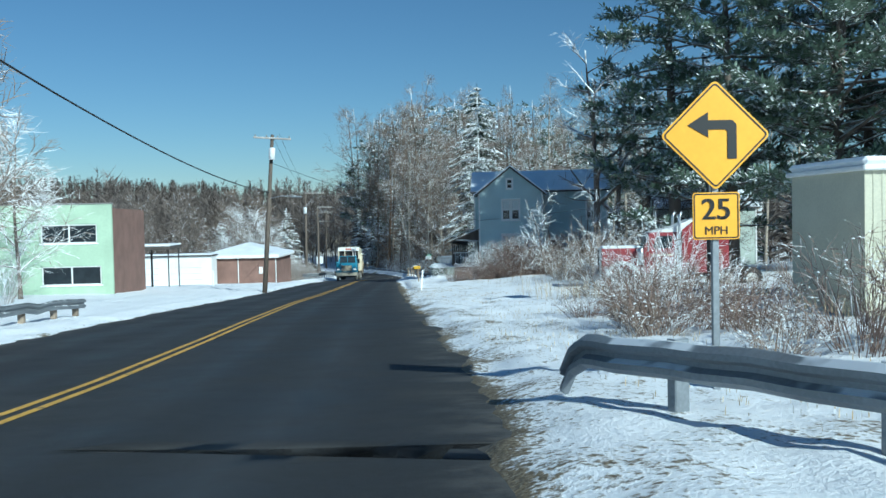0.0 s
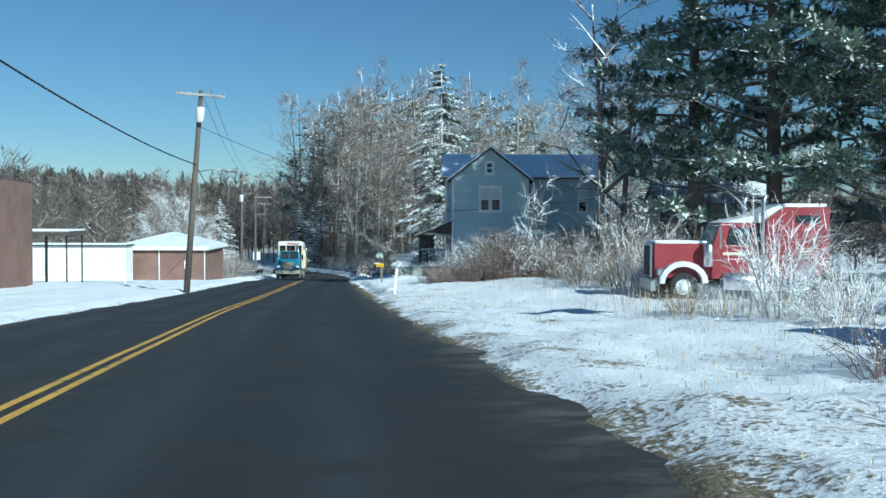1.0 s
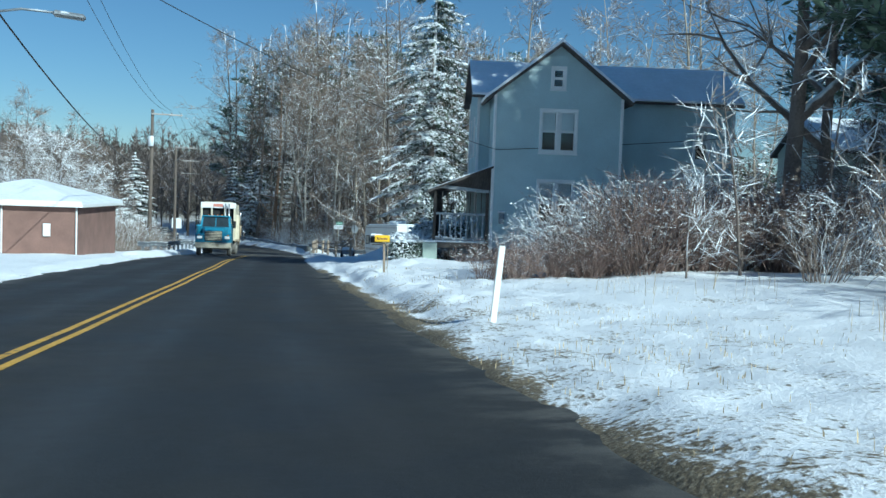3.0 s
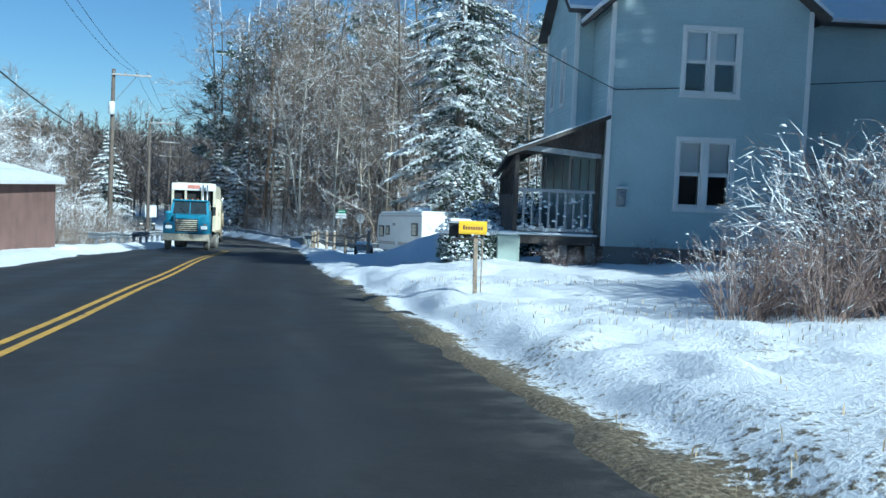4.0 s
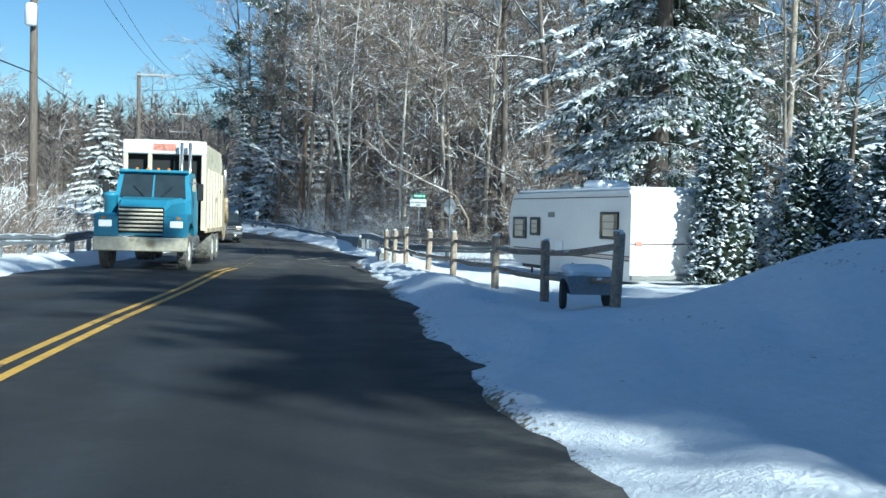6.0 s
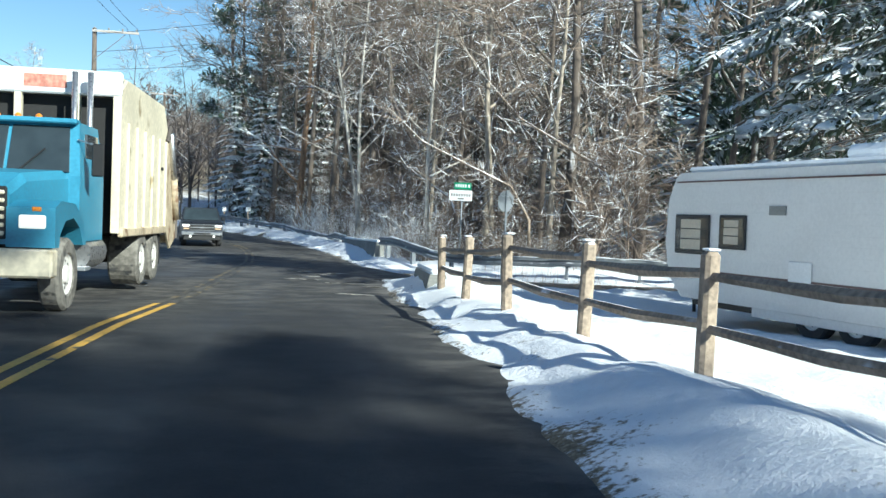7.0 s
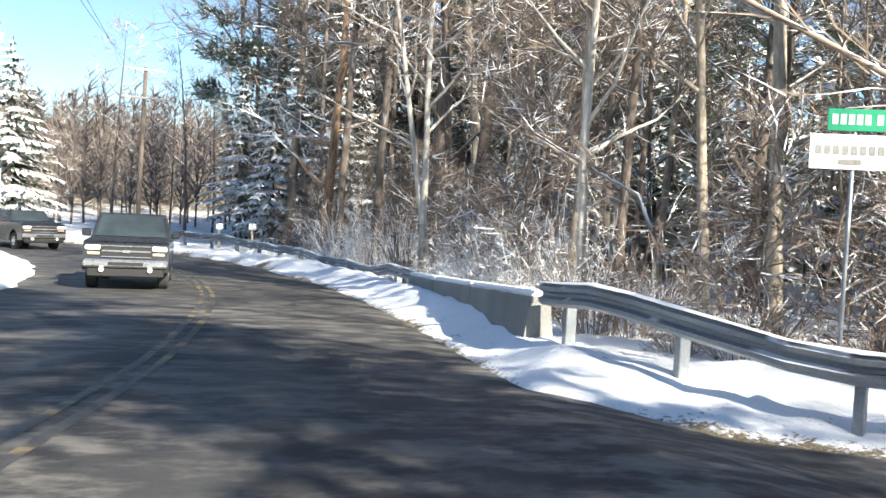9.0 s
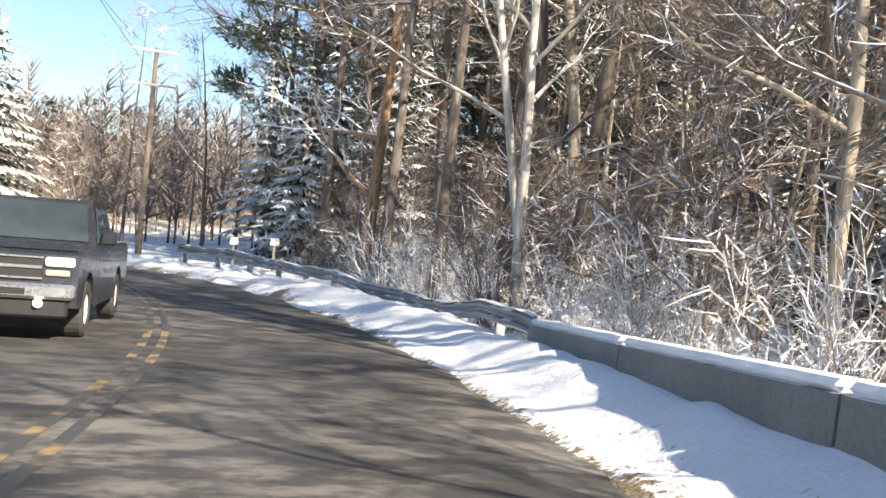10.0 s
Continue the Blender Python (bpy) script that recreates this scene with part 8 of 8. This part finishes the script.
# ---- small things in the yard ----
def yard_things():
    x, y = 12.3, 89.6
    c = thing("garden_cart", "small snow-capped garden cart with two wheels", "cart", pose(x, y, ground_z(x, y), 0, 0, -10))
    part("tub", taper(Geo(), -0.28, 0.28, 0.22, 0.48, -0.2, 0.35, -0.06, -0.04, -0.04), M_GALV, c)
    part("snow_cap", cbox(Geo(), -0.31, -0.22, 0.484, 0.31, 0.37, 0.60, 0.08), M_SNOW, c)
    for s in (-1, 1):
        w = part("wheel", lathe(Geo(), [(0.05, -0.04), (0.2, -0.04), (0.22, 0), (0.2, 0.04), (0.05, 0.04)], 18), M_TYRE, c)
        w.matrix_local = pose(s * 0.33, 0.02, 0.2, 0, 90, 8 * s)
    part("handle", tube(Geo(), [(0, 0.35, 0.4), (0, 0.9, 0.55)], 0.02, 6), M_BLACK, c)
    b = thing("utility_box", "pale green metal utility box beside the shrub", "utility box", pose(12.75, 74.6, ground_z(12.75, 74.6) - 0.1, 0, 0, -15))
    part("cabinet", cbox(Geo(), -0.3, -0.25, -0.2, 0.3, 0.25, 0.75, 0.03), M_GALVG, b)
    part("snow_cap", cbox(Geo(), -0.29, -0.24, 0.754, 0.29, 0.24, 0.86, 0.05), M_SNOW, b)
    h = thing("plant_hanger", "white curled metal plant hanger standing by the porch", "plant hanger", pose(12.6, 77.6, ground_z(12.6, 77.6), 0, 0, 0))
    part("rod", tube(Geo(), [(0, 0, -0.3), (0, 0, 1.7), (-0.05, 0, 1.85), (-0.2, 0, 1.9), (-0.3, 0, 1.8), (-0.26, 0, 1.7)], 0.014, 6), M_WHITE, h, smooth=True)
    for x, y, tn in ((10.85, 165.5, -20), (12.6, 163.2, -25)):
        m = thing("letterbox", "snow-capped letterbox on a wooden post", "mailbox", pose(x, y, ground_z(x, y), 0, 0, tn))
        part("post", cbox(Geo(), -0.05, -0.05, -0.3, 0.05, 0.05, 1.05, 0.01), M_FENCE, m)
        part("box", cbox(Geo(), -0.12, -0.28, 1.05, 0.12, 0.28, 1.28, 0.05), M_SIGN_W, m)
        part("snow_cap", cbox(Geo(), -0.11, -0.27, 1.284, 0.11, 0.27, 1.38, 0.04), M_SNOW, m)


M_GALVG = surf("pale_green_metal", (0.30, 0.36, 0.32), 0.6, 0.1, 20.0, 1.0, bump=0.05)
yard_things()


def slush():
    """Thin torn sheets of slush left on the asphalt."""
    random.seed(77)
    for _ in range(9):
        y = rnd(108.5, 117.5)
        c = float(np.interp(y, ROAD_C[:, 1][:190], ROAD_C[:, 0][:190]))
        x = c + rnd(1.6, 4.3)
        g = Geo()
        k = 40
        lx, ly = rnd(0.2, 0.6), rnd(0.06, 0.16)
        g.v.append((x, y, float(prof(y, x)) + 0.016))
        for j in range(k):
            a = 6.283 * j / k
            q = rnd(0.25, 1.1)
            px, py = x + math.cos(a) * lx * q + math.sin(a) * ly * 0.5, y + math.sin(a) * ly * q - math.cos(a) * lx * 0.45
            g.v.append((px, py, float(prof(py, px)) + 0.006))
        g.f += [(0, 1 + j, 1 + (j + 1) % k) for j in range(k)]
        tagged(part("slush_patch", g, M_SLUSH), "thin torn patch of slush on the asphalt", "slush", "slush patches on the road")


M_SLUSH = surf("slush", (0.50, 0.47, 0.42), 0.5, 0.35, 12.0, 2.0, bump=0.5, tint=(0.05, 0.048, 0.042, 0.45))
slush()

# ---- trees on the other side and far woods ----
FL = "bare tree frosted white with snow"
random.seed(15)
for x, y, k, s in ( (-6.5, 104, 3, 0.8), (-3.6, 108.5, 3, 0.75), (-8, 112, 2, 0.62), (-2.5, 116, 3, 0.7), (-12, 108, 2, 0.6),
                  (-5, 122, 3, 0.8), (-9, 128, 2, 0.7), (-14, 118, 0, 0.55), (-17, 112, 2, 0.6), (-21, 120, 0, 0.55), (-26, 116, 2, 0.65), (-31, 118, 0, 0.55), (-37, 114, 2, 0.65), (-1.0, 121.5, 3, 0.65), (-6, 97.5, 3, 0.5)):
    tree("frosted_tree", FL, BARE[k], (M_BARK, M_TWIGDARK if k != 3 else M_TWIG), x, y, rnd(0, 360), s, "frosted trees across the road")
for x, y, k, s in ((-12.6, 35.5, 1, 1.0), (-15.2, 40.5, 0, 1.0), (-17, 46, 1, 0.9), (-14.5, 51, 0, 1.0), (-19, 60, 1, 0.85), (-20.5, 38, 1, 1.05), (-4.8, 106, 0, 0.85), (-7.5, 111, 0, 0.95), (-3.0, 114, 0, 0.7)):
    tree("frosted_tree", "broad bare tree frosted with snow", BROAD[k], (M_BARK, M_TWIG if k else M_FROST), x, y, rnd(0, 360), s, "frosted trees across the road")
for x, y, k, s in ((-1.6, 172.5, 3, 0.78),):
    tree("evergreen", "snow-laden evergreen beside the road", SPRUCE[k], (M_BARK, M_NEEDLE), x, y, x * 40, s, "evergreens beside the road")
for x, y, s in ((3.5, 190, 0.5), (8, 188, 0.55), (-3, 195, 0.5), (12, 186, 0.6), (-9, 195, 0.5), (1, 200, 0.55), (6, 202, 0.55), (-14, 192, 0.5), (10, 196, 0.6), (-19, 196, 0.55)):
    tree("frosted_tree", FL, BARE[int(abs(x)) % 4], (M_BARK, M_TWIG), x, y, x * 33, s * 1.4, "trees beyond the bend")


def far_woods(name, label, spots_far, seed, mt, evergreen=0.15):
    """Distant trees in one mesh: a thin trunk and a spray of twigs each."""
    rs = np.random.RandomState(seed)
    v, f = [], []
    xs, ys = np.array([p[0] for p in spots_far]), np.array([p[1] for p in spots_far])
    zs = land(xs, ys)
    for x, y, z in zip(xs, ys, zs):
        h = rs.uniform(8, 13) * (1.45 if y < 330 and -65 < x < 40 else 1.0)
        n = len(v)
        w = 0.12
        v += [(x - w, y, z - 1), (x + w, y, z - 1), (x + rs.uniform(-0.6, 0.6), y, z + h * 0.72), (x, y - w, z - 1), (x, y + w, z - 1)]
        f += [(n, n + 1, n + 2), (n + 3, n + 4, n + 2)]
        green = rs.rand() < evergreen
        for _ in range(72):
            k = rs.uniform(0.12, 1.0)
            a = rs.uniform(0, 6.283)
            ln = (h * 0.24 * (1.1 - k) + 0.5 if green else h * 0.30 * (1.15 - k) + 0.6) * rs.uniform(0.5, 1.1)
            dz = -ln * 0.3 if green else ln * rs.uniform(0.3, 1.3)
            b = (x, y, z + h * k * (1 if green else 0.9))
            e = (x + math.cos(a) * ln, y + math.sin(a) * ln, b[2] + dz)
            ww = 0.35 if green else rs.uniform(0.03, 0.08) * (3.2 if y > 300 else 1.5 if y > 200 else 1)
            n = len(v)
            if green:
                v += [b, (e[0] - math.sin(a) * ww, e[1] + math.cos(a) * ww, e[2] - 0.1), (e[0] + math.sin(a) * ww, e[1] - math.cos(a) * ww, e[2] + 0.1)]
            else:
                v += [e, (b[0] - math.sin(a) * ww, b[1] + math.cos(a) * ww, b[2] - 0.05), (b[0] + math.sin(a) * ww, b[1] - math.cos(a) * ww, b[2] + 0.05)]
            f.append((n, n + 1, n + 2))
    return tagged(part(name, Geo().add(v, f), mt), label, "woods", kind="stuff")


rs = np.random.RandomState(4)
left_far = [(rs.uniform(-150, -22), rs.uniform(128, 330)) for _ in range(620)] + [(rs.uniform(-60, 30), rs.uniform(200, 330)) for _ in range(380)] + [(rs.uniform(-95, -45), rs.uniform(40, 130)) for _ in range(120)] + [(rs.uniform(-300, 60), rs.uniform(320, 560)) for _ in range(1300)]
right_far = [(rs.uniform(62, 150), rs.uniform(20, 240)) for _ in range(520)] + [(rs.uniform(56, 90), rs.uniform(72, 130)) for _ in range(90)] + [(rs.uniform(26, 50), rs.uniform(185, 250)) for _ in range(90)]
far_woods("far_woods", "distant snowy brown woods on the hillside", left_far, 1, M_FARTWIG, 0.06)
thicket = [(rs.uniform(33, 66), rs.uniform(112, 190)) for _ in range(230)]
far_woods("evergreen_thicket", "dark evergreen thicket deep in the woods", thicket, 3, M_NEEDLE, 0.8)
far_woods("far_woods", "distant snowy brown woods on the hillside", right_far, 2, M_FARTWIG, 0.25)
